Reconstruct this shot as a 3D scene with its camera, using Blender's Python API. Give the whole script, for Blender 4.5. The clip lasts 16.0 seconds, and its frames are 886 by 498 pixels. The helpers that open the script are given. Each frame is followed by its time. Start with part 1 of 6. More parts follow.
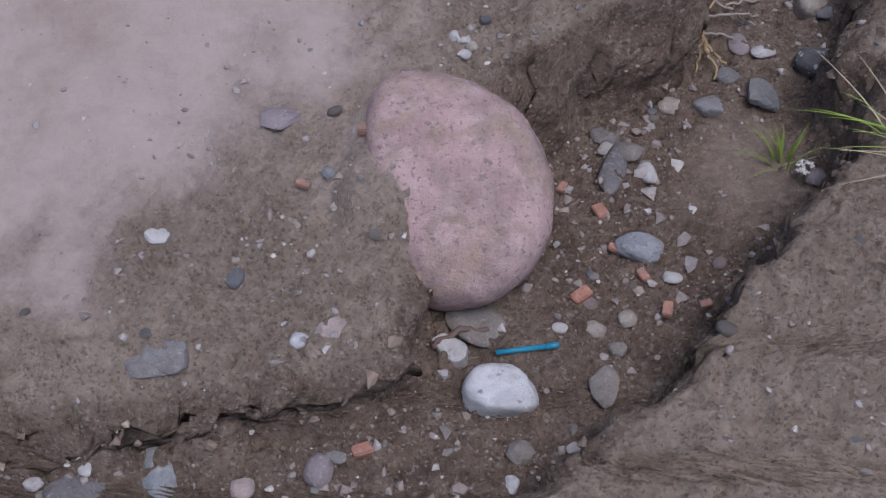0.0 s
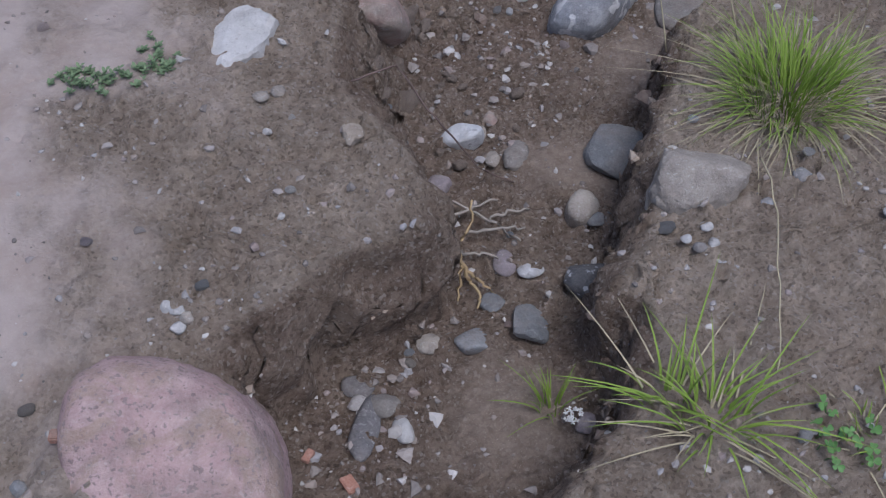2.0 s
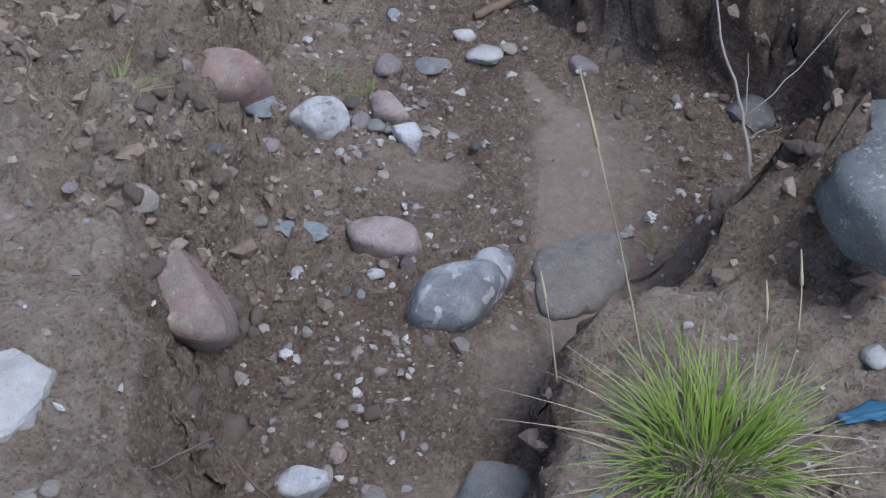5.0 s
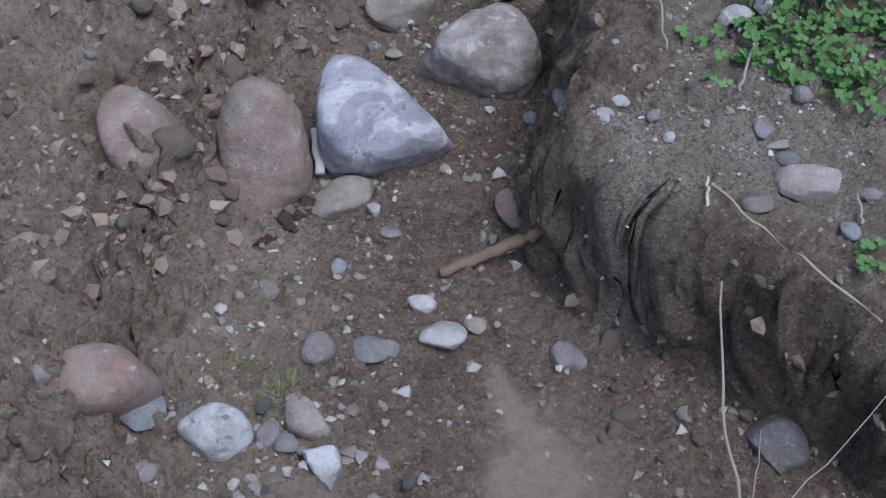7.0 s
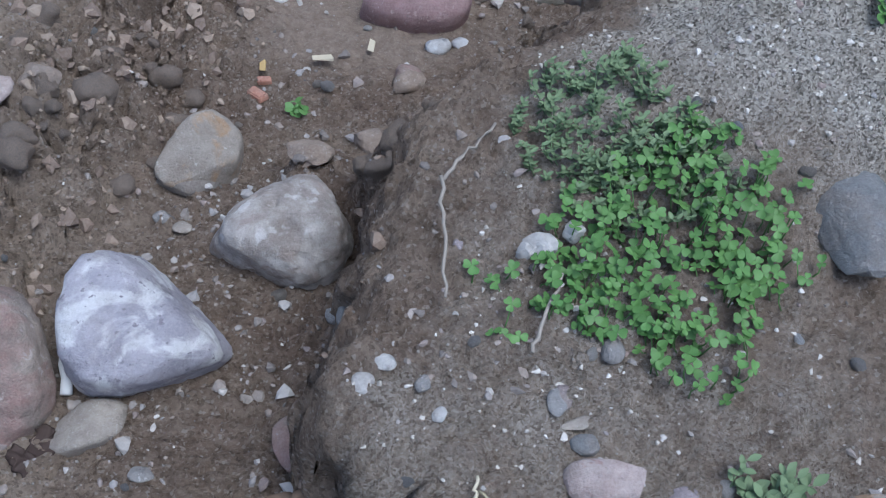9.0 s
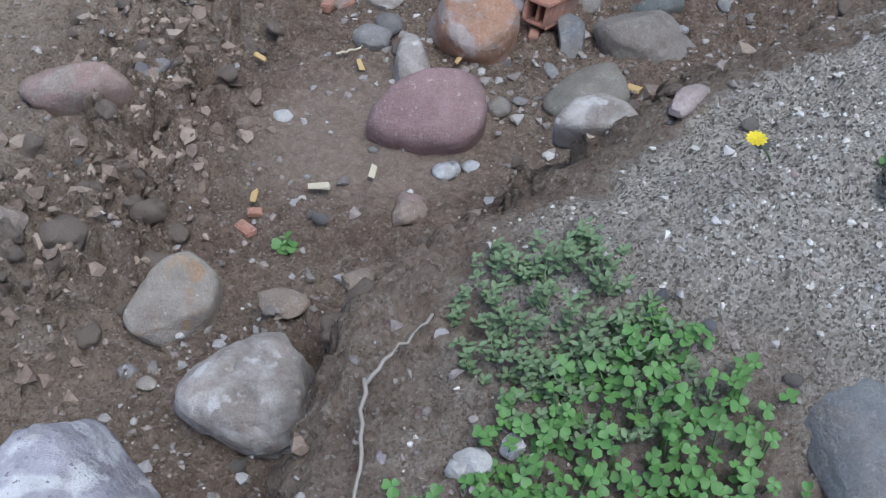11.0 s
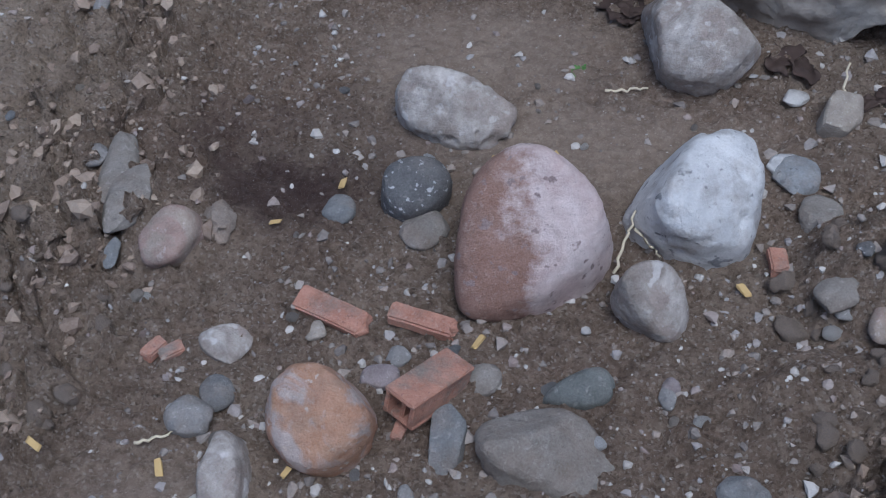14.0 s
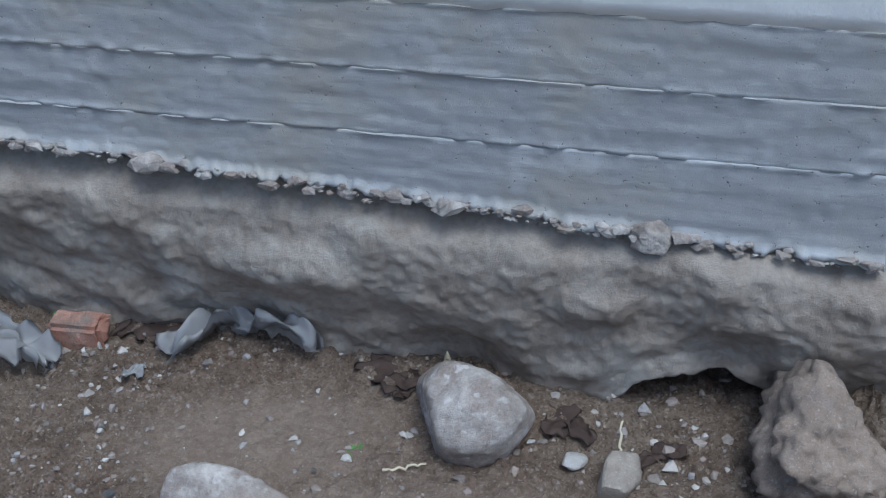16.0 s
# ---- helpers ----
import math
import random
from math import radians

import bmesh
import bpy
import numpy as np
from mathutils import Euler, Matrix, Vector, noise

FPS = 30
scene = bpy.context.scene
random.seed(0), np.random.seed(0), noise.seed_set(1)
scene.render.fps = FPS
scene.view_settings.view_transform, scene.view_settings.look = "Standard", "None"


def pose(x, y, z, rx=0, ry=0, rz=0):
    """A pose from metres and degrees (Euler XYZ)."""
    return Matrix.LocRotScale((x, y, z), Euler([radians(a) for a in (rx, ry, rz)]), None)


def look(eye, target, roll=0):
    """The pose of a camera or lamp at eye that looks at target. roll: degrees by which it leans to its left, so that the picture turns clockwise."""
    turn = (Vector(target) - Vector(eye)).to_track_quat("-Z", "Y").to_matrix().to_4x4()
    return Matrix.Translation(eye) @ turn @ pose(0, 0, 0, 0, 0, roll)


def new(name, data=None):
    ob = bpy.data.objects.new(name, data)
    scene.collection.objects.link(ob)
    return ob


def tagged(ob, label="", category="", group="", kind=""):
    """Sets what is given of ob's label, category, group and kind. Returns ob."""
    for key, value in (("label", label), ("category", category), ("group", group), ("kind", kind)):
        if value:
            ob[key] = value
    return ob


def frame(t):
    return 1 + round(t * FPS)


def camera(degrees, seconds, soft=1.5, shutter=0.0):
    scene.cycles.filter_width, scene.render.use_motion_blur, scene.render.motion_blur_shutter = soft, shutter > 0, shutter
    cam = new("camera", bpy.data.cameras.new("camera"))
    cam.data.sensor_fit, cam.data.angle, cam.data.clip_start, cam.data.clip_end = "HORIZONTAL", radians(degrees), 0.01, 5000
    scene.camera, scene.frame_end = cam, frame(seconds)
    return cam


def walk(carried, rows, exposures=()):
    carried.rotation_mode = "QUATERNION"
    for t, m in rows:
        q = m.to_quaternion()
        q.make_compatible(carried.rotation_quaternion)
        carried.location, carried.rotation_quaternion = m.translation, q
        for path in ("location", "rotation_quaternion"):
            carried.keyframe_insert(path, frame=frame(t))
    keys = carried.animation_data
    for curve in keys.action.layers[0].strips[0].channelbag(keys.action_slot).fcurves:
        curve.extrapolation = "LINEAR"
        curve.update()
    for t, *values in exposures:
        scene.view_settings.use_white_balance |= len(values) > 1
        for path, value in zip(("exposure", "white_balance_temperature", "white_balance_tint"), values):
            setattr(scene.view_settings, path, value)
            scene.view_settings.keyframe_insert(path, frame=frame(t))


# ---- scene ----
cam = camera(40.0, 16.0, 1.1)
PATH = [
    (0.0, look((0.041, -0.518, 1.500), (-0.060, 0.564, 0.065), -3.04)),
    (0.5, look((0.060, -0.420, 1.513), (0.080, 0.650, 0.066), -0.88)),
    (1.0, look((0.105, -0.329, 1.506), (0.197, 0.755, 0.072), 0.84)),
    (1.5, look((0.230, -0.236, 1.515), (0.283, 0.895, 0.116), -0.87)),
    (2.0, look((0.273, -0.137, 1.532), (0.328, 0.999, 0.137), -0.59)),
    (2.5, look((0.262, -0.053, 1.538), (0.402, 1.083, 0.148), 1.53)),
    (3.0, look((0.197, 0.047, 1.558), (0.492, 1.168, 0.181), 6.95)),
    (3.2, look((0.219, 0.080, 1.555), (0.517, 1.207, 0.184), 7.01)),
    (5.3, look((0.388, 0.531, 1.465), (0.651, 1.731, 0.149), 6.83)),
    (5.5, look((0.463, 0.569, 1.456), (0.673, 1.795, 0.155), 4.97)),
    (6.0, look((0.545, 0.725, 1.458), (0.710, 1.957, 0.155), 4.20)),
    (6.5, look((0.621, 0.975, 1.482), (0.745, 2.154, 0.128), 4.06)),
    (7.0, look((0.652, 1.165, 1.493), (0.784, 2.330, 0.127), 5.03)),
    (7.5, look((0.777, 1.313, 1.501), (0.847, 2.473, 0.127), 3.02)),
    (8.0, look((0.942, 1.438, 1.508), (0.953, 2.570, 0.109), 1.02)),
    (8.5, look((0.980, 1.546, 1.500), (1.079, 2.680, 0.106), 4.67)),
    (8.7, look((0.980, 1.589, 1.494), (1.128, 2.727, 0.108), 6.65)),
    (10.8, look((1.160, 1.866, 1.489), (1.151, 3.038, 0.123), -0.57)),
    (11.0, look((1.239, 1.918, 1.497), (1.160, 3.084, 0.128), -1.53)),
    (11.5, look((1.429, 2.063, 1.485), (1.187, 3.211, 0.119), -1.42)),
    (12.0, look((1.486, 2.234, 1.454), (1.254, 3.456, 0.153), 1.70)),
    (12.5, look((1.468, 2.440, 1.485), (1.257, 3.617, 0.139), 3.13)),
    (13.0, look((1.478, 2.602, 1.473), (1.230, 3.736, 0.097), 1.27)),
    (13.5, look((1.532, 2.757, 1.473), (1.247, 3.865, 0.082), -2.08)),
    (14.0, look((1.604, 2.902, 1.508), (1.326, 3.991, 0.102), -5.49)),
    (14.5, look((1.705, 2.977, 1.497), (1.445, 4.137, 0.146), -7.63)),
    (15.0, look((1.749, 3.018, 1.496), (1.580, 4.272, 0.216), -5.98)),
    (15.5, look((1.711, 3.054, 1.535), (1.636, 4.388, 0.329), -3.38)),
    (16.0, look((1.729, 3.039, 1.534), (1.647, 4.476, 0.453), -2.69)),
]
walk(cam, PATH, [(0.0, -0.15, 5700, 17), (3.0, -0.1, 5400, 11), (5.5, 0.1, 5350, 9), (7.0, 0.0, 5300, 9), (8.5, 0.2, 5200, 7), (11.0, 0.25, 5400, 5), (12.5, -0.05, 5350, 9), (14.5, -0.12, 5200, 7), (16.0, 0.1, 5200, 2)])
SKY, SUN = 0.125, 1.4
# ---- the lie of the land: a gully between two earth banks, rising to a house wall ----
_rng = np.random.RandomState(7)
_grad = _rng.uniform(-1, 1, 4096)


def value_noise(x, y, z=0.0):
    """Smooth noise from -1 to 1 on arrays, one lattice cell a unit."""
    x, y, z = np.broadcast_arrays(np.asarray(x, float), np.asarray(y, float), np.asarray(z, float))
    i, j, k = np.floor(x).astype(int), np.floor(y).astype(int), np.floor(z).astype(int)
    fx, fy, fz = x - i, y - j, z - k
    sx, sy, sz = (f * f * f * (f * (f * 6 - 15) + 10) for f in (fx, fy, fz))
    total = 0.0
    for a in (0, 1):
        for b in (0, 1):
            for c in (0, 1):
                corner = _grad[((i + a) * 73 + (j + b) * 1031 + (k + c) * 2749 + ((i + a) * (j + b) * 17) % 911) % 4096]
                total = total + corner * (sx if a else 1 - sx) * (sy if b else 1 - sy) * (sz if c else 1 - sz)
    return total


def fractal(x, y, z=0.0, octaves=4, rough=0.5):
    total, size, norm = 0.0, 1.0, 0.0
    for o in range(octaves):
        f = 2.03 ** o
        total = total + size * value_noise(np.asarray(x) * f + 13.1 * o, np.asarray(y) * f + 7.7 * o, np.asarray(z) * f)
        norm, size = norm + size, size * rough
    return total / norm


def lumps(x, y, seed=0):
    """Rounded lumps with creases between them, about one a unit: 0 in a crease to 1 on a crown; and a random value for each lump."""
    x, y = np.asarray(x, float), np.asarray(y, float)
    i, j = np.floor(x).astype(int), np.floor(y).astype(int)
    first, second, tone = np.full(x.shape, 9.0), np.full(x.shape, 9.0), np.zeros(x.shape)
    for a in (-1, 0, 1):
        for b in (-1, 0, 1):
            k = ((i + a) * 131 + (j + b) * 1427 + ((i + a) * (j + b) * 29) % 1009 + seed * 313)
            px, py = _grad[k % 4096] * 0.5 + 0.5, _grad[(k * 7 + 1231) % 4096] * 0.5 + 0.5
            d = np.hypot(i + a + px - x, j + b + py - y)
            closer = d < first
            second = np.where(closer, first, np.minimum(second, d))
            tone = np.where(closer, _grad[(k * 3 + 77) % 4096], tone)
            first = np.where(closer, d, first)
    return 1 - np.clip(first * 1.15, 0, 1) ** 2, tone


def along(y, *knots):
    """A line in plan: knots of (y, value)."""
    ys, vs = zip(*knots)
    return np.interp(y, ys, vs)


def ease(f):
    f = np.clip(f, 0, 1)
    return f * f * (3 - 2 * f)


def left_rim(y):
    return along(y, (-3, -2.2), (0.2, -1.3), (0.26, -0.9), (0.30, -0.5), (0.33, -0.32), (0.37, -0.14), (0.47, -0.13), (0.56, -0.08), (0.81, 0.0),
                 (0.88, 0.07), (0.93, 0.15), (0.97, 0.27), (1.05, 0.29), (1.14, 0.24), (1.26, 0.17), (1.44, 0.16), (1.55, 0.13), (1.73, 0.14), (1.85, 0.18), (2.07, 0.17),
                 (2.3, 0.18), (2.8, 0.2), (3.0, 0.28), (3.3, 0.36), (3.8, 0.36), (4.2, 0.36), (6, 0.2))


def left_toe(y):
    return along(y, (-3, -1.6), (0.12, -1.2), (0.18, -0.75), (0.24, -0.34), (0.29, -0.18), (0.38, -0.09), (0.47, -0.08), (0.7, 0.02), (0.81, 0.09), (0.87, 0.16), (0.94, 0.3),
                 (1.05, 0.33), (1.3, 0.31), (1.5, 0.27), (1.62, 0.32), (1.8, 0.36), (2.3, 0.4), (2.5, 0.48), (3.0, 0.7), (3.3, 0.86), (4.0, 0.95),
                 (6, 0.7))


def left_height(y):
    return along(y, (-1, 0.05), (0.2, 0.06), (0.4, 0.1), (0.6, 0.15), (0.85, 0.205), (1.1, 0.24), (1.35, 0.26), (1.6, 0.22), (1.9, 0.2),
                 (2.25, 0.14), (2.5, 0.12), (2.8, 0.1), (3.2, 0.1), (3.7, 0.07), (4.2, 0.03), (6, 0.03))


def right_toe(y):
    return along(y, (-3, -1.2), (0.1, -0.05), (0.31, 0.2), (0.4, 0.28), (0.5, 0.34), (0.6, 0.43), (0.75, 0.52), (0.91, 0.5), (1.0, 0.56),
                 (1.14, 0.62), (1.3, 0.66), (1.41, 0.7), (1.5, 0.77), (1.56, 0.90), (1.68, 1.42), (1.9, 1.42), (2.05, 1.33), (2.2, 1.15),
                 (2.3, 1.0), (2.42, 0.92), (2.55, 0.9), (2.7, 0.97), (2.85, 0.98), (3.08, 1.0), (3.22, 1.09), (3.31, 1.27), (3.4, 1.49),
                 (3.55, 1.68), (3.73, 1.88), (4.0, 2.05), (4.6, 2.2), (6, 2.6))


def right_rim(y):
    return along(y, (-3, -1.0), (0.1, 0.05), (0.21, 0.18), (0.31, 0.3), (0.43, 0.34), (0.5, 0.43), (0.6, 0.5), (0.7, 0.6), (0.79, 0.63),
                 (0.87, 0.6), (0.94, 0.62), (1.07, 0.66), (1.22, 0.7), (1.41, 0.76), (1.5, 0.82), (1.56, 1.02), (1.69, 1.55), (1.9, 1.52),
                 (2.0, 1.37), (2.18, 1.19), (2.26, 1.03), (2.41, 0.95), (2.51, 1.04), (2.68, 1.07), (2.78, 1.09), (2.88, 1.19), (2.92, 1.3),
                 (3.02, 1.45), (3.12, 1.54), (3.28, 1.77), (3.5, 2.0), (3.8, 2.15), (4.3, 2.35), (6, 2.9))


def right_height(y):
    return along(y, (-1, 0.1), (0.2, 0.12), (0.45, 0.17), (0.8, 0.2), (1.2, 0.2), (1.45, 0.19), (1.55, 0.17), (1.63, 0.16), (1.9, 0.25),
                 (2.05, 0.31), (2.3, 0.31), (2.6, 0.35), (2.85, 0.41), (3.1, 0.46), (3.3, 0.44), (3.5, 0.3), (3.7, 0.18), (4.0, 0.1), (4.5, 0.08))


def wobble(x, y):
    return 0.030 * fractal(x * 9, y * 9, 3.3, 5, 0.6)


def shape(x, y):
    """Height of the ground, and how far a place lies up the left and the right bank (0 on the bed, 1 on top)."""
    wx = x + wobble(x, y)
    lr, lt, rr, rt = left_rim(y), left_toe(y), right_rim(y), right_toe(y)
    lt, rr = np.maximum(lt, lr + 0.05), np.maximum(rr, rt + 0.05)
    fl = 1 - np.clip((wx - lr) / (lt - lr), 0, 1)
    fr = np.clip((wx - rt) / (rr - rt), 0, 1)
    away_l, away_r = np.clip(lr - wx, 0, 3), np.clip(wx - rr, 0, 3)
    top_l = left_height(y) + 0.05 * np.minimum(away_l, 1.0) + 0.10 * ease((y - 2.2) / 0.6) * np.minimum(away_l, 0.5)
    top_r = right_height(y) + 0.30 * ease((y - 2.5) / 0.3) * np.minimum(away_r, 0.35)
    bed = -0.03 * ease((y - 3.5) / 0.6) - 0.02 * ease((0.5 - y) / 0.3)
    crisp_l, crisp_r = 0.35 * ease(fl) + 0.65 * fl ** 1.15, 0.35 * ease(fr) + 0.65 * fr ** 1.15
    h = bed + (top_l - bed) * crisp_l + (top_r - bed) * crisp_r
    for mx, my, rx, ry, mh in MOUNDS:
        q = ((x - mx) / rx) ** 2 + ((y - my) / ry) ** 2
        h = h + mh * np.exp(-q * q) * (1 + 0.3 * fractal(x * 22, y * 22, 1.0, 3))
    return h, fl, fr


# clods and heaps that stand on the bed: middle, half widths, height
MOUNDS = [(-0.155, 0.60, 0.06, 0.12, 0.05), (1.20, 1.70, 0.12, 0.06, 0.14), (1.03, 1.60, 0.08, 0.06, 0.12), (1.11, 1.64, 0.13, 0.08, 0.19), (1.22, 1.60, 0.1, 0.07, 0.12), (0.36, 2.62, 0.1, 0.14, 0.07), (0.95, 3.0, 0.07, 0.06, 0.07),
          (1.05, 2.93, 0.06, 0.06, 0.12), (2.02, 4.12, 0.16, 0.12, 0.1), (1.93, 3.86, 0.14, 0.1, 0.06), (0.5, 3.1, 0.16, 0.14, 0.07),
          (0.62, 3.45, 0.12, 0.1, 0.03), (0.86, 4.1, 0.14, 0.1, 0.03), (1.62, 3.42, 0.12, 0.06, 0.03)]

# ---- world and light: late, overcast daylight ----
world = bpy.data.worlds.new("overcast_sky")
scene.world = world
world.use_nodes = True
wn = world.node_tree
sky = wn.nodes.new("ShaderNodeTexSky")
sky.sky_type, sky.sun_disc = "NISHITA", False
sky.sun_elevation, sky.sun_rotation = radians(69), radians(142)
sky.air_density, sky.dust_density = 1.0, 4.0
wn.links.new(sky.outputs[0], wn.nodes["Background"].inputs[0])
wn.nodes["Background"].inputs[1].default_value = SKY
sun = new("sun", bpy.data.lights.new("sun", "SUN"))
sun.data.energy, sun.data.angle, sun.data.color = SUN, radians(26), (1.0, 0.95, 0.88)
sun.matrix_world = look((0.75, -0.95, 3.2), (0, 0, 0))

# ---- materials ----


class Nodes:
    """Short hand for a node material."""

    def __init__(self, name):
        self.mat = bpy.data.materials.new(name)
        self.mat.use_nodes = True
        self.tree = self.mat.node_tree
        self.bsdf = self.tree.nodes["Principled BSDF"]
        self.co = self.add("ShaderNodeTexCoord").outputs["Object"]

    def add(self, kind, **values):
        node = self.tree.nodes.new(kind)
        for key, value in values.items():
            node.inputs[key].default_value = value
        return node

    def link(self, a, b):
        self.tree.links.new(a, b)

    def noise(self, scale, detail=4.0, rough=0.55, at=None, warp=0.0):
        n = self.add("ShaderNodeTexNoise", Scale=scale, Detail=detail, Roughness=rough, Distortion=warp)
        self.link(at or self.co, n.inputs["Vector"])
        return n.outputs["Fac"]

    def cells(self, scale, out="Distance", at=None):
        n = self.add("ShaderNodeTexVoronoi", Scale=scale)
        self.link(at or self.co, n.inputs["Vector"])
        return n.outputs[out]

    def ramp(self, fac, *stops):
        n = self.add("ShaderNodeValToRGB")
        while len(n.color_ramp.elements) < len(stops):
            n.color_ramp.elements.new(0.5)
        for e, (at, col) in zip(n.color_ramp.elements, stops):
            e.position, e.color = at, (*col, 1) if len(col) == 3 else col
        self.link(fac, n.inputs[0])
        return n.outputs[0]

    def grey(self, fac, lo, hi):
        n = self.add("ShaderNodeMapRange")
        n.inputs[1].default_value, n.inputs[2].default_value = lo, hi
        self.link(fac, n.inputs[0])
        return n.outputs[0]

    def mix(self, fac, a, b, mode="MIX"):
        n = self.add("ShaderNodeMix")
        n.data_type, n.blend_type = "RGBA", mode
        for value, socket in ((fac, n.inputs[0]), (a, n.inputs[6]), (b, n.inputs[7])):
            if isinstance(value, bpy.types.NodeSocket):
                self.link(value, socket)
            elif isinstance(value, tuple):
                socket.default_value = (*value, 1)
            else:
                socket.default_value = value
        return n.outputs[2]

    def math(self, op, a, b=0.0):
        n = self.add("ShaderNodeMath")
        n.operation = op
        for value, socket in ((a, n.inputs[0]), (b, n.inputs[1])):
            if isinstance(value, bpy.types.NodeSocket):
                self.link(value, socket)
            else:
                socket.default_value = value
        return n.outputs[0]

    def attribute(self, name):
        n = self.add("ShaderNodeAttribute")
        n.attribute_name = name
        return n.outputs["Fac"]

    def random(self):
        return self.add("ShaderNodeObjectInfo").outputs["Random"]

    def island(self):
        return self.add("ShaderNodeNewGeometry").outputs["Random Per Island"]

    def done(self, colour, rough=0.85, bump=None, strength=0.4, distance=0.004):
        b = self.bsdf
        for value, key in ((colour, "Base Color"), (rough, "Roughness")):
            if isinstance(value, bpy.types.NodeSocket):
                self.link(value, b.inputs[key])
            else:
                b.inputs[key].default_value = (*value, 1) if isinstance(value, tuple) else value
        b.inputs["Specular IOR Level"].default_value = 0.3
        if bump is not None:
            n = self.add("ShaderNodeBump", Strength=strength, Distance=distance)
            self.link(bump, n.inputs["Height"])
            self.link(n.outputs[0], b.inputs["Normal"])
        return self.mat


def soil_material():
    m = Nodes("soil")
    broad, mid, grain, fine = m.noise(3.0, 5, 0.6), m.noise(13, 8, 0.68, None, 0.4), m.noise(60, 8, 0.75), m.noise(420, 3, 0.6)

    def tones(scale):
        split = m.add("ShaderNodeSeparateColor")
        m.link(m.cells(scale, "Color"), split.inputs[0])
        return split.outputs[0]

    crumb, grit = tones(75), tones(230)
    moist = m.mix(m.grey(mid, 0.34, 0.66), (0.135, 0.082, 0.054), (0.31, 0.215, 0.152))
    moist = m.mix(m.grey(broad, 0.40, 0.62), moist, m.mix(0.6, moist, (0.34, 0.262, 0.195)))
    sand = m.mix(m.grey(mid, 0.3, 0.7), (0.40, 0.325, 0.285), (0.50, 0.42, 0.375))
    sand = m.mix(m.grey(m.noise(5, 6, 0.65), 0.48, 0.66), sand, (0.36, 0.275, 0.225))
    silt = m.mix(m.grey(mid, 0.3, 0.7), (0.225, 0.172, 0.134), (0.28, 0.222, 0.176))
    crust = m.mix(m.grey(mid, 0.32, 0.68), (0.46, 0.36, 0.265), (0.72, 0.60, 0.475))
    gravel = m.ramp(tones(320), (0.0, (0.13, 0.115, 0.095)), (0.3, (0.42, 0.375, 0.315)), (0.65, (0.62, 0.565, 0.49)), (1.0, (0.84, 0.79, 0.71)))
    col = m.mix(m.attribute("crust"), moist, crust)
    col = m.mix(m.grey(grain, 0.32, 0.68), m.mix(0.42, col, (0.03, 0.018, 0.010)), m.mix(0.20, col, (0.85, 0.72, 0.60)))
    col = m.mix(m.math("MULTIPLY", m.grey(crumb, 0.55, 1.0), 0.32), col, (0.42, 0.34, 0.265))
    col = m.mix(m.math("MULTIPLY", m.grey(grit, 0.3, 0.0), 0.45), col, (0.05, 0.032, 0.02))
    col = m.mix(m.math("MULTIPLY", m.grey(grit, 0.86, 1.0), 0.55), col, (0.56, 0.50, 0.44))
    col = m.mix(m.attribute("silt"), col, m.mix(0.16, silt, m.mix(m.grey(grain, 0.3, 0.7), (0.02, 0.012, 0.008), (0.7, 0.6, 0.5))))
    col = m.mix(m.attribute("dry"), col, m.mix(0.10, sand, m.mix(grain, (0.0, 0.0, 0.0), (1.0, 0.95, 0.9))))
    col = m.mix(m.attribute("gravel"), col, gravel)
    col = m.mix(m.attribute("dark"), col, (0.055, 0.030, 0.030))
    specks = m.math("GREATER_THAN", fine, 0.655)
    col = m.mix(m.math("MULTIPLY", specks, 0.35), col, (0.60, 0.54, 0.48))
    bump = m.math("ADD", m.math("MULTIPLY", grain, 1.3), m.math("MULTIPLY", fine, 0.22))
    bump = m.math("ADD", bump, m.math("MULTIPLY", grit, 0.14))
    bump = m.math("ADD", bump, mid)
    smooth = m.math("SUBTRACT", 1.0, m.math("MULTIPLY", m.math("MAXIMUM", m.attribute("silt"), m.attribute("dry")), 0.72))
    return m.done(col, 0.9, m.math("MULTIPLY", bump, smooth), 1.0, 0.015)


SOIL = soil_material()


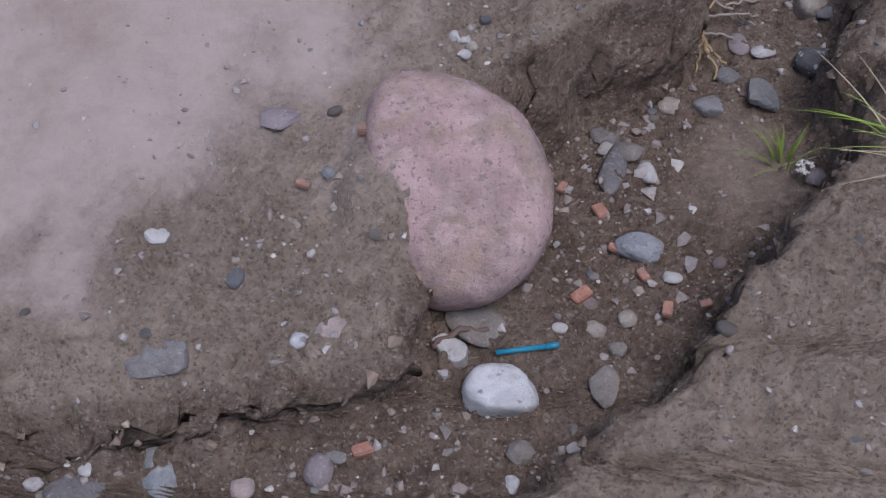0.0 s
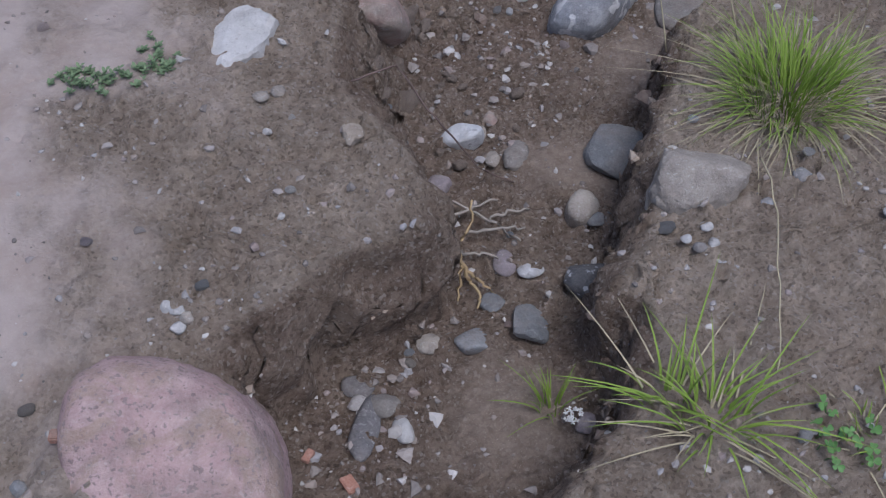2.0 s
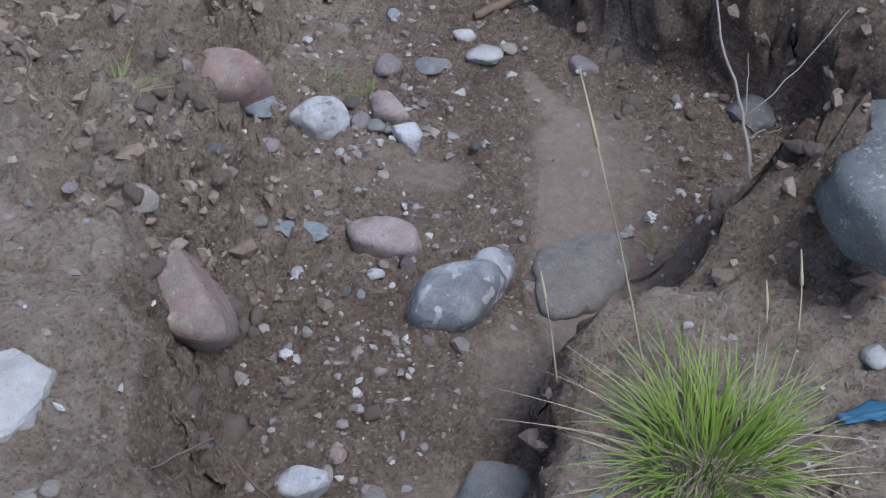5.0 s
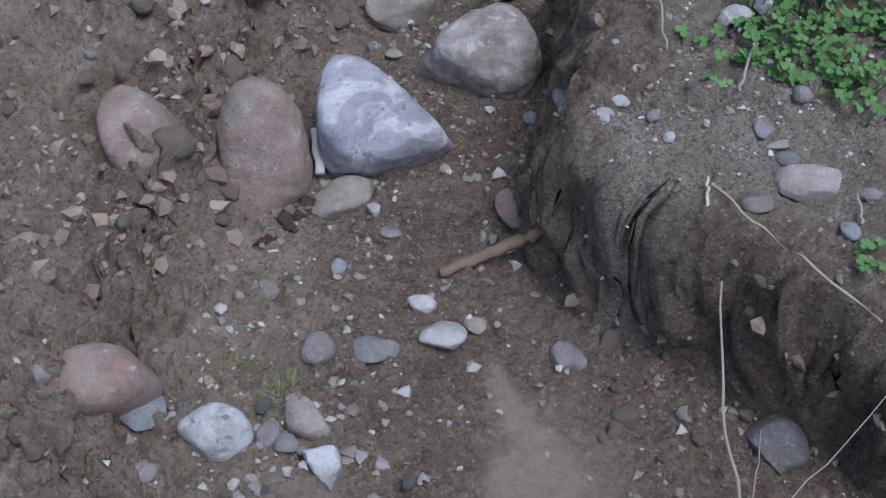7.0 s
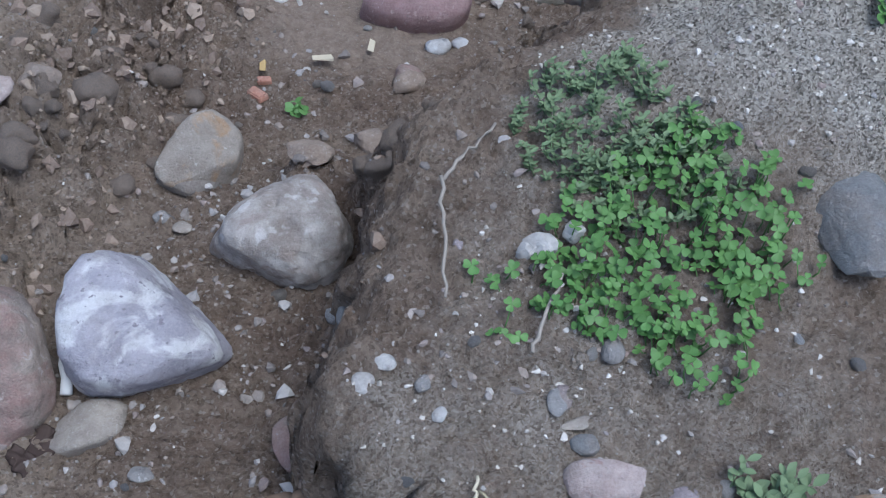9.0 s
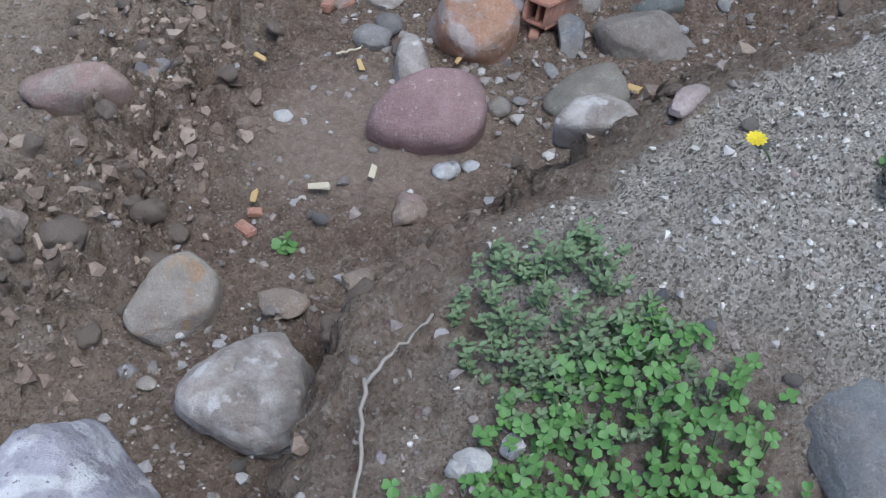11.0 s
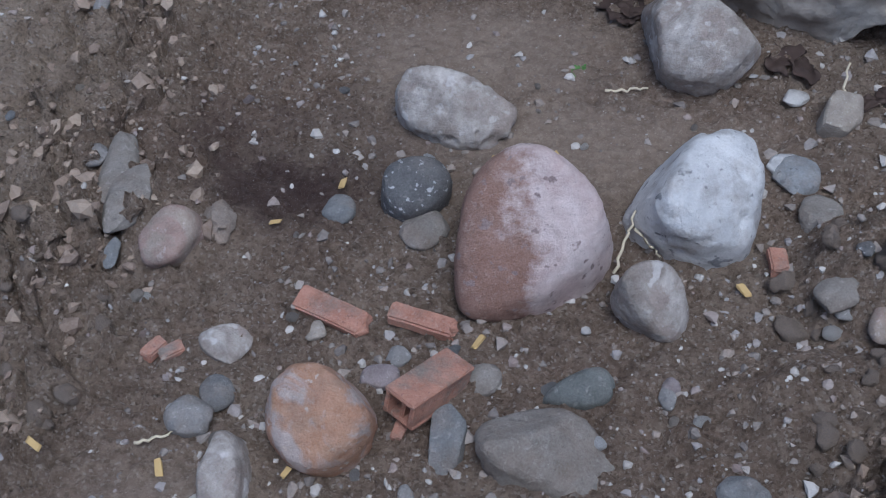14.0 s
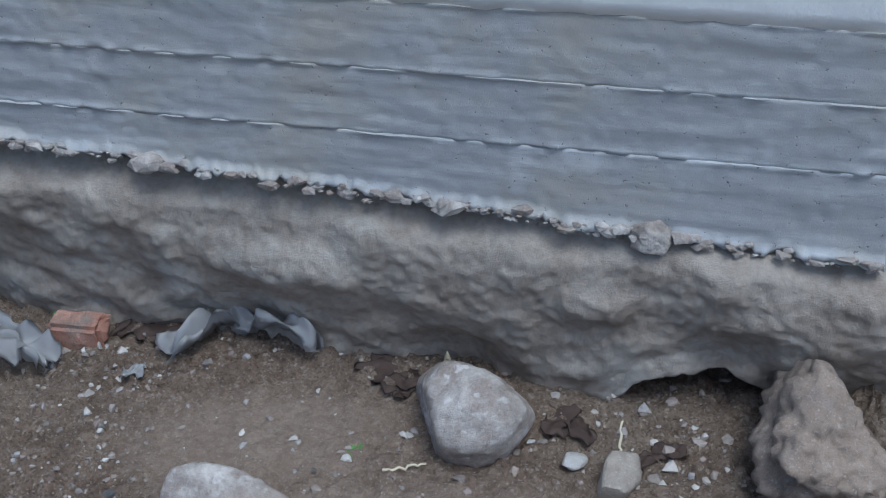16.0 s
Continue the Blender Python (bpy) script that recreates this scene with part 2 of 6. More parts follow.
def stone_material(name, a, b, spot, spots=0.0, spot_scale=160.0, rough=0.7, second=None, dirt=0.25, half=None):
    """Stone in two tones a and b, with specks of a third; second: colour of a vein or stain; dirt: soil dried onto it."""
    m = Nodes(name)
    shift = m.add("ShaderNodeVectorMath")
    m.link(m.co, shift.inputs[0])
    spread = m.add("ShaderNodeCombineXYZ")
    r = m.random()
    for i in range(3):
        m.link(m.math("MULTIPLY", r, 7.0 + 3 * i), spread.inputs[i])
    m.link(spread.outputs[0], shift.inputs[1])
    at = shift.outputs[0]
    col = m.mix(m.grey(m.noise(16, 5, 0.6, at, 0.6), 0.35, 0.65), a, b)
    if second:
        col = m.mix(m.grey(m.noise(9, 5, 0.6, at, 1.5), 0.5, 0.6), col, second)
    if half:
        ends = m.add("ShaderNodeSeparateXYZ")
        m.link(m.co, ends.inputs[0])
        edge = m.math("ADD", ends.outputs[0], m.math("MULTIPLY", m.noise(9, 7, 0.7), 0.42))
        col = m.mix(m.grey(edge, 0.18, 0.235), half, col)
    if spots:
        col = m.mix(m.grey(m.noise(spot_scale, 2, 0.5, at), 0.72 - 0.22 * spots, 0.76 - 0.18 * spots), col, spot)
    col = m.mix(m.math("MULTIPLY", m.grey(m.noise(11, 8, 0.7, at), 0.47, 0.66), min(1.0, 0.15 + dirt * 2)), col, (0.19, 0.143, 0.108))
    col = m.mix(m.grey(m.noise(28, 7, 0.7, at), 0.3, 0.7), m.mix(0.26, col, (0.05, 0.04, 0.033)), m.mix(0.10, col, (0.85, 0.82, 0.78)))
    col = m.mix(m.math("MULTIPLY", m.grey(m.noise(70, 5, 0.7, at, 0.8), 0.57, 0.68), 0.18), col, (0.78, 0.74, 0.70))
    col = m.mix(m.math("MULTIPLY", m.grey(m.noise(90, 5, 0.7, at), 0.40, 0.30), 0.35), col, (0.05, 0.04, 0.035))
    col = m.mix(0.12, col, m.mix(m.noise(300, 2, 0.5, at), (0.0, 0.0, 0.0), (1.0, 1.0, 1.0)))
    bump = m.math("ADD", m.noise(45, 8, 0.68, at), m.math("MULTIPLY", m.noise(350, 3, 0.6, at), 0.25))
    return m.done(col, rough + 0.1, bump, 0.8, 0.010)


MATS = {
    "pink_granite": stone_material("pink_granite", (0.47, 0.275, 0.26), (0.62, 0.42, 0.40), (0.30, 0.20, 0.19), 0.6, 130, 0.75, (0.44, 0.29, 0.22), 0.2),
    "grey": stone_material("grey_stone", (0.17, 0.165, 0.165), (0.27, 0.26, 0.255), (0.42, 0.41, 0.4), 0.35),
    "dark": stone_material("dark_stone", (0.075, 0.07, 0.075), (0.13, 0.12, 0.125), (0.25, 0.24, 0.24), 0.35, 120, 0.6),
    "blue": stone_material("blue_grey_stone", (0.21, 0.24, 0.27), (0.32, 0.35, 0.38), (0.12, 0.14, 0.17), 0.3, 90),
    "slate": stone_material("slate_stone", (0.115, 0.125, 0.135), (0.17, 0.18, 0.19), (0.26, 0.26, 0.26), 0.2, 60, 0.55),
    "white": stone_material("white_quartz", (0.50, 0.485, 0.46), (0.66, 0.64, 0.62), (0.33, 0.31, 0.3), 0.3, 50, 0.6),
    "whiteblue": stone_material("white_blue_limestone", (0.62, 0.63, 0.65), (0.84, 0.85, 0.86), (0.24, 0.25, 0.28), 0.35, 45, 0.65),
    "marble": stone_material("marbled_grey_stone", (0.12, 0.13, 0.155), (0.34, 0.36, 0.39), (0.66, 0.66, 0.67), 0.6, 38, 0.6, (0.52, 0.53, 0.55), 0.06),
    "purple": stone_material("purple_grey_stone", (0.22, 0.17, 0.18), (0.31, 0.25, 0.27), (0.42, 0.38, 0.39), 0.3),
    "pinkred": stone_material("pink_red_stone", (0.27, 0.14, 0.14), (0.34, 0.185, 0.185), (0.5, 0.34, 0.32), 0.25, 80, 0.6, None, 0.1),
    "redbrown": stone_material("red_brown_stone", (0.30, 0.16, 0.13), (0.38, 0.25, 0.20), (0.5, 0.40, 0.36), 0.3, 70, 0.75, (0.36, 0.28, 0.22), 0.45),
    "orange": stone_material("orange_brown_stone", (0.42, 0.17, 0.065), (0.50, 0.27, 0.14), (0.60, 0.48, 0.40), 0.3, 60, 0.6, (0.50, 0.40, 0.36), 0.15),
    "pinkwhite": stone_material("pink_white_stone", (0.42, 0.31, 0.28), (0.53, 0.43, 0.40), (0.35, 0.2, 0.18), 0.35, 60),
    "pinkrust": stone_material("pink_rust_stone", (0.58, 0.43, 0.41), (0.78, 0.66, 0.64), (0.26, 0.17, 0.16), 0.35, 50, 0.65, None, 0.0, (0.27, 0.115, 0.065)),
    "speckled": stone_material("dark_speckled_stone", (0.13, 0.15, 0.15), (0.20, 0.22, 0.22), (0.42, 0.44, 0.44), 0.45, 130, 0.7, None, 0.08),
    "tan": stone_material("tan_stone", (0.30, 0.25, 0.20), (0.41, 0.355, 0.29), (0.5, 0.46, 0.4), 0.3),
    "tanorange": stone_material("tan_orange_stone", (0.27, 0.22, 0.17), (0.37, 0.32, 0.26), (0.5, 0.46, 0.4), 0.2, 80, 0.7, (0.40, 0.23, 0.09), 0.1),
    "olive": stone_material("olive_grey_stone", (0.17, 0.155, 0.115), (0.23, 0.21, 0.16), (0.3, 0.28, 0.23), 0.2, 80, 0.55, None, 0.2),
    "green": stone_material("green_black_stone", (0.065, 0.08, 0.075), (0.11, 0.13, 0.12), (0.2, 0.21, 0.2), 0.2, 80, 0.4, None, 0.08),
    "mud": stone_material("mud_coated_stone", (0.175, 0.15, 0.125), (0.235, 0.205, 0.175), (0.13, 0.11, 0.09), 0.3, 40, 0.85, None, 0.4),
    "mottled": stone_material("mottled_grey_stone", (0.27, 0.22, 0.185), (0.64, 0.60, 0.56), (0.66, 0.63, 0.61), 0.5, 35, 0.75, (0.36, 0.29, 0.25), 0.35),
    "lilac": stone_material("lilac_grey_boulder", (0.33, 0.315, 0.38), (0.52, 0.50, 0.57), (0.24, 0.22, 0.27), 0.35, 90, 0.75, (0.78, 0.78, 0.80), 0.10),
    "black": stone_material("black_speckled_stone", (0.022, 0.025, 0.032), (0.045, 0.05, 0.06), (0.50, 0.52, 0.55), 0.42, 85, 0.45, None, 0.05),
    "brick": stone_material("fired_brick", (0.42, 0.15, 0.075), (0.52, 0.22, 0.125), (0.3, 0.1, 0.05), 0.25, 120, 0.8, None, 0.42),
    "clod": stone_material("dry_earth_clod", (0.24, 0.165, 0.113), (0.33, 0.24, 0.17), (0.42, 0.36, 0.3), 0.35, 140, 0.95, None, 0.5),
    "crustclod": stone_material("pale_earth_clod", (0.33, 0.255, 0.18), (0.45, 0.365, 0.275), (0.55, 0.5, 0.43), 0.35, 120, 0.95, None, 0.2),
    "yellow": stone_material("yellow_block", (0.50, 0.38, 0.14), (0.60, 0.48, 0.22), (0.35, 0.25, 0.1), 0.2, 60, 0.8, None, 0.15),
    "plaster": stone_material("white_plaster_lump", (0.60, 0.58, 0.55), (0.72, 0.70, 0.68), (0.5, 0.46, 0.42), 0.1, 70, 0.85, None, 0.1),
}

# ---- helpers for things ----


def link_mesh(name, bm, material, parent=None, label="", smooth=True):
    me = bpy.data.meshes.new(name)
    bm.to_mesh(me)
    bm.free()
    for p in me.polygons:
        p.use_smooth = smooth
    me.materials.append(material)
    ob = new(name, me)
    ob.parent = parent
    if label:
        tagged(ob, label=label)
    return ob


def part(name, bm, material, parent, label="", smooth=True):
    return link_mesh(name, bm, material, parent, label, smooth)


def thing(name, label, category, at=(0, 0, 0), turn=0.0, group=""):
    ob = new(name)
    ob.matrix_world = pose(*at, 0, 0, turn)
    return tagged(ob, label, category, group)


def ground_z(x, y):
    return float(shape(np.array([x]), np.array([y]))[0][0])


# ---- the ground: one sheet, fine where the path runs ----


def spread_axis(lo, hi, step, far):
    core = np.arange(lo, hi, step)
    steps = np.cumsum(step * 1.25 ** np.arange(1, 45))
    steps = steps[steps < far]
    return np.concatenate([core[0] - steps[::-1], core, core[-1] + steps])


def relief(X, Y):
    """The finished surface over plan points: x, y, z, and where it is dry sand, silt, gravel, crust, dark or rubble."""
    h, fl, fr = shape(X, Y)
    near = ((X > -1.4) & (X < 2.8) & (Y > -0.4) & (Y < 5.5)).astype(float)
    steep = 4 * np.maximum(fl * (1 - fl), fr * (1 - fr))
    wx, wy = X + 0.03 * fractal(X * 14, Y * 14, 2.0, 2), Y + 0.03 * fractal(X * 14 + 40, Y * 14, 6.0, 2)
    big, big_tone = lumps(wx * 19, wy * 19, 1)
    fine, fine_tone = lumps(wx * 47, wy * 47, 2)
    grit, grit_tone = lumps(X * 95, Y * 95, 3)
    clods = big * (0.75 + 0.6 * big_tone) + 0.5 * fine * (0.7 + 0.6 * fine_tone) + 0.16 * grit * grit_tone
    small = fractal(X * 30, Y * 30, 2.0, 2, 0.6)
    # dry trodden sand on the left bank, smooth silt in pools of the bed, gravelly crust on the right bank
    ragged = 0.10 * fractal(X * 6, Y * 6, 8.0, 5, 0.6)
    sand_edge = along(Y, (-1, -1.6), (0.25, -1.3), (0.34, -0.7), (0.45, -0.45), (0.58, -0.32), (0.8, -0.20), (1.1, -0.18), (1.4, -0.12), (1.8, -0.08), (2.3, -0.1), (3, -0.3))
    dry = ease((sand_edge + 3.5 * ragged - X) / 0.42 + 0.4) * ease((2.4 - Y) / 0.4)
    pool = 0.0 * X
    for px, py, rx, ry in POOLS:
        pool = np.maximum(pool, ease(1.4 - np.sqrt(((X - px + ragged * 0.5) / rx) ** 2 + ((Y - py + ragged * 0.4) / ry) ** 2)))
    pool = pool * (1 - np.clip(np.maximum(fl, fr) * 3, 0, 1))
    # a smooth tongue of silt, standing a little proud of the bed
    middle = along(Y, (1.2, 0.80), (1.5, 0.80), (1.8, 0.875), (2.05, 0.90), (2.25, 0.86))
    half = along(Y, (1.35, 0.09), (1.6, 0.10), (1.8, 0.115), (2.05, 0.085), (2.2, 0.045), (2.27, 0.0))
    slab = ease((half - np.abs(X - middle + 0.6 * ragged)) / 0.055) * (Y > 1.35) * (1 - np.clip(fr * 4, 0, 1))
    pool = np.maximum(0.75 * pool, slab)
    crust = np.maximum(ease((fr - 0.9) / 0.1) * ease((1.9 - Y) / 0.2), ease((fl - 0.9) / 0.1) * 0.85)
    crust = np.maximum(crust, 0.8 * ease((0.75 - X) / 0.3) * ease((Y - 1.6) / 0.4) * (1 - 0.5 * steep))
    crust = crust * np.clip(0.85 + 5 * ragged, 0.5, 1)
    crust = crust * (1 - 0.8 * ease(1.5 - np.hypot((X - 1.13) / 0.2, (Y - 1.62) / 0.13)))
    crust = np.maximum(crust, 0.15 * ease((fr - 0.8) / 0.2) * ease((Y - 1.9) / 0.3))
    gravel = ease((X - right_rim(Y) + 1.8 * ragged) / 0.13) * ease((Y - 1.9) / 0.5) * np.clip(0.2 + 0.8 * ease((Y - 2.55) / 0.25) + 6 * ragged, 0, 1)
    dark = ease(1.3 - np.hypot((X - 1.02 + ragged * 0.6) / 0.26, (Y - 4.25 + ragged * 0.5) / 0.18)) * ease(0.55 + 6 * ragged) * 0.9
    rubble = np.maximum(ease((0.55 - X) / 0.25) * ease((Y - 1.5) / 0.3) * ease((3.1 - Y) / 0.4 + 0.45), steep)
    rubble = np.maximum(rubble, ease(1.5 - np.hypot((X - 1.13) / 0.2, (Y - 1.62) / 0.13)))
    rubble = np.maximum(rubble, 0.2) * (1 - 0.85 * pool) * (1 - 0.93 * dry) * (1 - 0.5 * gravel)
    plates, plate_tone = lumps(wx * 8, wy * 8, 4)
    firm = (1 - 0.85 * np.maximum(pool, dry)) * (1 - rubble)
    z = h + near * (rubble * 0.050 * (clods - 0.8) + (0.007 * (1 - 0.8 * np.maximum(pool, dry))) * small + 0.010 * dry * fractal(X * 7, Y * 7, 1.0, 5, 0.6))
    z = z + near * firm * (-0.006 + 0.0085 * fine * (0.6 + fine_tone) + 0.0036 * grit * (0.5 + grit_tone) + 0.014 * crust * plates * plate_tone)
    z = z + near * 0.012 * slab
    face = np.clip(steep * 1.3, 0, 1) * near
    dx = face * 0.038 * fractal(X * 17, Y * 17, z * 11, 3, 0.55)
    dy = face * 0.034 * fractal(X * 17 + 31, Y * 17, z * 11 + 9, 3, 0.55)
    z = z + face * 0.022 * fractal(X * 21, Y * 21 + 17, z * 21, 3, 0.6)
    # banks overhang under their rims
    over_l = 0.018 + 0.016 * ease((1.35 - Y) / 0.2)
    over_r = 0.018 + 0.014 * ease((Y - 1.6) / 0.2) * ease((2.7 - Y) / 0.3)
    dx = dx + near * (over_l * ease((fl - 0.25) / 0.4) * ease((1.1 - fl) / 0.3) - over_r * ease((fr - 0.25) / 0.4) * ease((1.1 - fr) / 0.3))
    dy = dy - near * 0.025 * ease((0.55 - Y) / 0.2) * ease((fl - 0.25) / 0.4) * ease((1.1 - fl) / 0.3)
    return X + dx, Y + dy, z, {"dry": dry, "silt": pool, "gravel": gravel, "crust": crust, "dark": dark}, rubble, steep


# smooth patches of silt on the bed: middle and half widths
POOLS = [(0.93, 1.85, 0.13, 0.34), (0.42, 0.80, 0.10, 0.12), (0.70, 1.52, 0.10, 0.10), (0.62, 1.95, 0.1, 0.07), (1.0, 3.45, 0.26, 0.2),
         (1.5, 4.35, 0.35, 0.14), (1.3, 4.55, 0.3, 0.14), (0.55, 1.28, 0.12, 0.08), (1.2, 3.15, 0.12, 0.07)]


def build_ground():
    xs, ys = spread_axis(-1.0, 2.45, 0.006, 60), spread_axis(0.0, 5.05, 0.006, 60)
    X, Y = np.meshgrid(xs, ys)
    # draw the columns together on the bank faces, so that these are finely divided
    first = int(np.searchsorted(xs, -1.0))
    last = int(np.searchsorted(xs, 2.44))
    fine = np.linspace(xs[first], xs[last], 1400)
    for j, y in enumerate(ys):
        density = np.ones(len(fine))
        for rim, toe in ((left_rim(y), left_toe(y)), (right_toe(y), right_rim(y))):
            middle, half = (rim + toe) / 2, min(abs(toe - rim) / 2 + 0.02, 0.09)
            density += 3.2 * np.exp(-(((fine - middle) / half) ** 2) ** 2)
        total = np.cumsum(density)
        X[j, first : last + 1] = np.interp(np.linspace(total[0], total[-1], last + 1 - first), total, fine)
    x, y, z, masks, _, _ = relief(X, Y)
    verts = np.stack([x, y, z], -1).reshape(-1, 3)
    n, m = len(xs), len(ys)
    idx = np.arange(n * m).reshape(m, n)
    faces = np.stack([idx[:-1, :-1], idx[:-1, 1:], idx[1:, 1:], idx[1:, :-1]], -1).reshape(-1, 4)
    me = bpy.data.meshes.new("ground")
    me.vertices.add(len(verts))
    me.vertices.foreach_set("co", verts.ravel())
    me.loops.add(faces.size)
    me.loops.foreach_set("vertex_index", faces.ravel())
    me.polygons.add(len(faces))
    me.polygons.foreach_set("loop_start", np.arange(len(faces)) * 4)
    me.polygons.foreach_set("use_smooth", np.ones(len(faces), bool))
    me.update(calc_edges=True)
    for name, values in masks.items():
        me.attributes.new(name, "FLOAT", "POINT").data.foreach_set("value", np.clip(values, 0, 1).ravel().astype(np.float32))
    me.materials.append(SOIL)
    return tagged(new("ground", me), "eroded brown earth gully with sandy banks", "ground", kind="structure")


ground = build_ground()

# ---- stones ----
_ball = {}


def ball(level):
    if level not in _ball:
        bm = bmesh.new()
        bmesh.ops.create_icosphere(bm, subdivisions=level, radius=1)
        _ball[level] = (np.array([v.co for v in bm.verts]), [[v.index for v in f.verts] for f in bm.faces])
        bm.free()
    return _ball[level]


def stone_mesh(name, a, b, c, seed, edgy=0.0, lumpy=0.12, level=3, taper=0.0):
    """A worn stone: an egg with half axes a, b, c, lumps, and flats cut at random where it is edgy."""
    dirs, faces = ball(level)
    r = np.random.RandomState(seed)
    p = dirs.copy()
    o = r.uniform(0, 50, 3)
    p = p * (1 + lumpy * 1.6 * fractal(dirs[:, 0] * 1.1 + o[0], dirs[:, 1] * 1.1 + o[1], dirs[:, 2] * 1.1 + o[2], 2)[:, None])
    cuts = int(5 + edgy * 12)
    for _ in range(cuts):
        n = r.normal(size=3)
        n /= np.linalg.norm(n)
        d = p @ n
        limit = r.uniform(0.68, 0.94) - 0.16 * edgy
        p = p - np.outer(np.clip(d - limit, 0, None) * (0.6 + 0.38 * edgy), n)
    p = p + dirs * (lumpy * 0.3 * fractal(dirs[:, 0] * 4 + o[1], dirs[:, 1] * 4 + o[2], dirs[:, 2] * 4 + o[0], 4))[:, None]
    p[:, 1] = p[:, 1] * (1 - taper * p[:, 0])
    ext = np.abs(p).max(0)
    p = p / ext * [a, b, c]
    me = bpy.data.meshes.new(name)
    me.from_pydata(p.tolist(), [], faces)
    for f in me.polygons:
        f.use_smooth = True
    if edgy > 0.32:
        me.set_sharp_from_angle(angle=radians(26))
    return me


def stone(name, label, x, y, z, a, b, c, turn, mat, seed, edgy=0.2, lumpy=0.12, lean=(0, 0), group="", category="stone", taper=0.0):
    me = stone_mesh(name, a, b, c, seed, edgy, lumpy, 4 if max(a, b) > 0.035 else 3, taper)
    me.materials.append(MATS[mat])
    ob = new(name, me)
    ob.matrix_world = pose(x, y, z, lean[0], lean[1], turn)
    return tagged(ob, label, category, group)



def hewn(name, label, at, turn, flats, depth, mat, seed, group="stones", category="stone", soft=7.0, lumpy=0.10, pits=0.0):
    """A stone worn round a few flats: (bearing, distance in mm) round its sides, with a domed top and a bottom at the given depth."""
    big = max(d for _, d in flats) > 70
    dirs, faces = ball(5 if big else 4 if max(d for _, d in flats) > 30 else 3)
    r = np.random.RandomState(seed)
    o = r.uniform(0, 60, 3)
    normals, reach = [], []
    for bearing, d in flats:
        rise = r.uniform(-0.12, 0.32)
        normals.append((math.cos(radians(bearing)) * math.cos(rise), math.sin(radians(bearing)) * math.cos(rise), math.sin(rise)))
        reach.append(d / 1000)
    sides = len(flats)
    for k in range(4):
        a = r.uniform(0, 6.28)
        lean = r.uniform(0.15, 0.6)
        normals.append((math.sin(lean) * math.cos(a), math.sin(lean) * math.sin(a), math.cos(lean) * (1 if k < 3 else -1)))
        reach.append(depth / 1000 * r.uniform(0.95, 1.15))
    normals, reach = np.array(normals), np.array(reach)
    gauge = (np.clip(dirs @ normals.T / reach, 0, None) ** soft).sum(1) ** (-1 / soft)
    p = dirs * gauge[:, None]
    plan = normals[:sides, :2] / np.linalg.norm(normals[:sides, :2], axis=1)[:, None]
    p[:, :2] *= np.mean(reach[:sides] / (p[:, :2] @ plan.T).max(0))
    s = float(np.mean(reach[:sides]))
    q = p / s
    swell = lumpy * 0.45 * fractal(q[:, 0] * 1.3 + o[0], q[:, 1] * 1.3 + o[1], q[:, 2] * 1.3 + o[2], 2) + lumpy * 0.36 * fractal(q[:, 0] * 5 + o[1], q[:, 1] * 5 + o[2], q[:, 2] * 5 + o[0], 4, 0.6)
    if pits:
        swell = swell - pits * np.clip(fractal(q[:, 0] * 3.2 + o[2], q[:, 1] * 3.2 + o[0], q[:, 2] * 3.2 + o[1], 2) - 0.28, 0, 1)
    p = p * (1 + swell)[:, None]
    me = bpy.data.meshes.new(name)
    me.from_pydata(p.tolist(), [], faces)
    for f in me.polygons:
        f.use_smooth = True
    if soft > 9:
        me.set_sharp_from_angle(angle=radians(24))
    me.materials.append(MATS[mat])
    ob = new(name, me)
    ob.matrix_world = pose(*at, *turn)
    return tagged(ob, label, category, group)


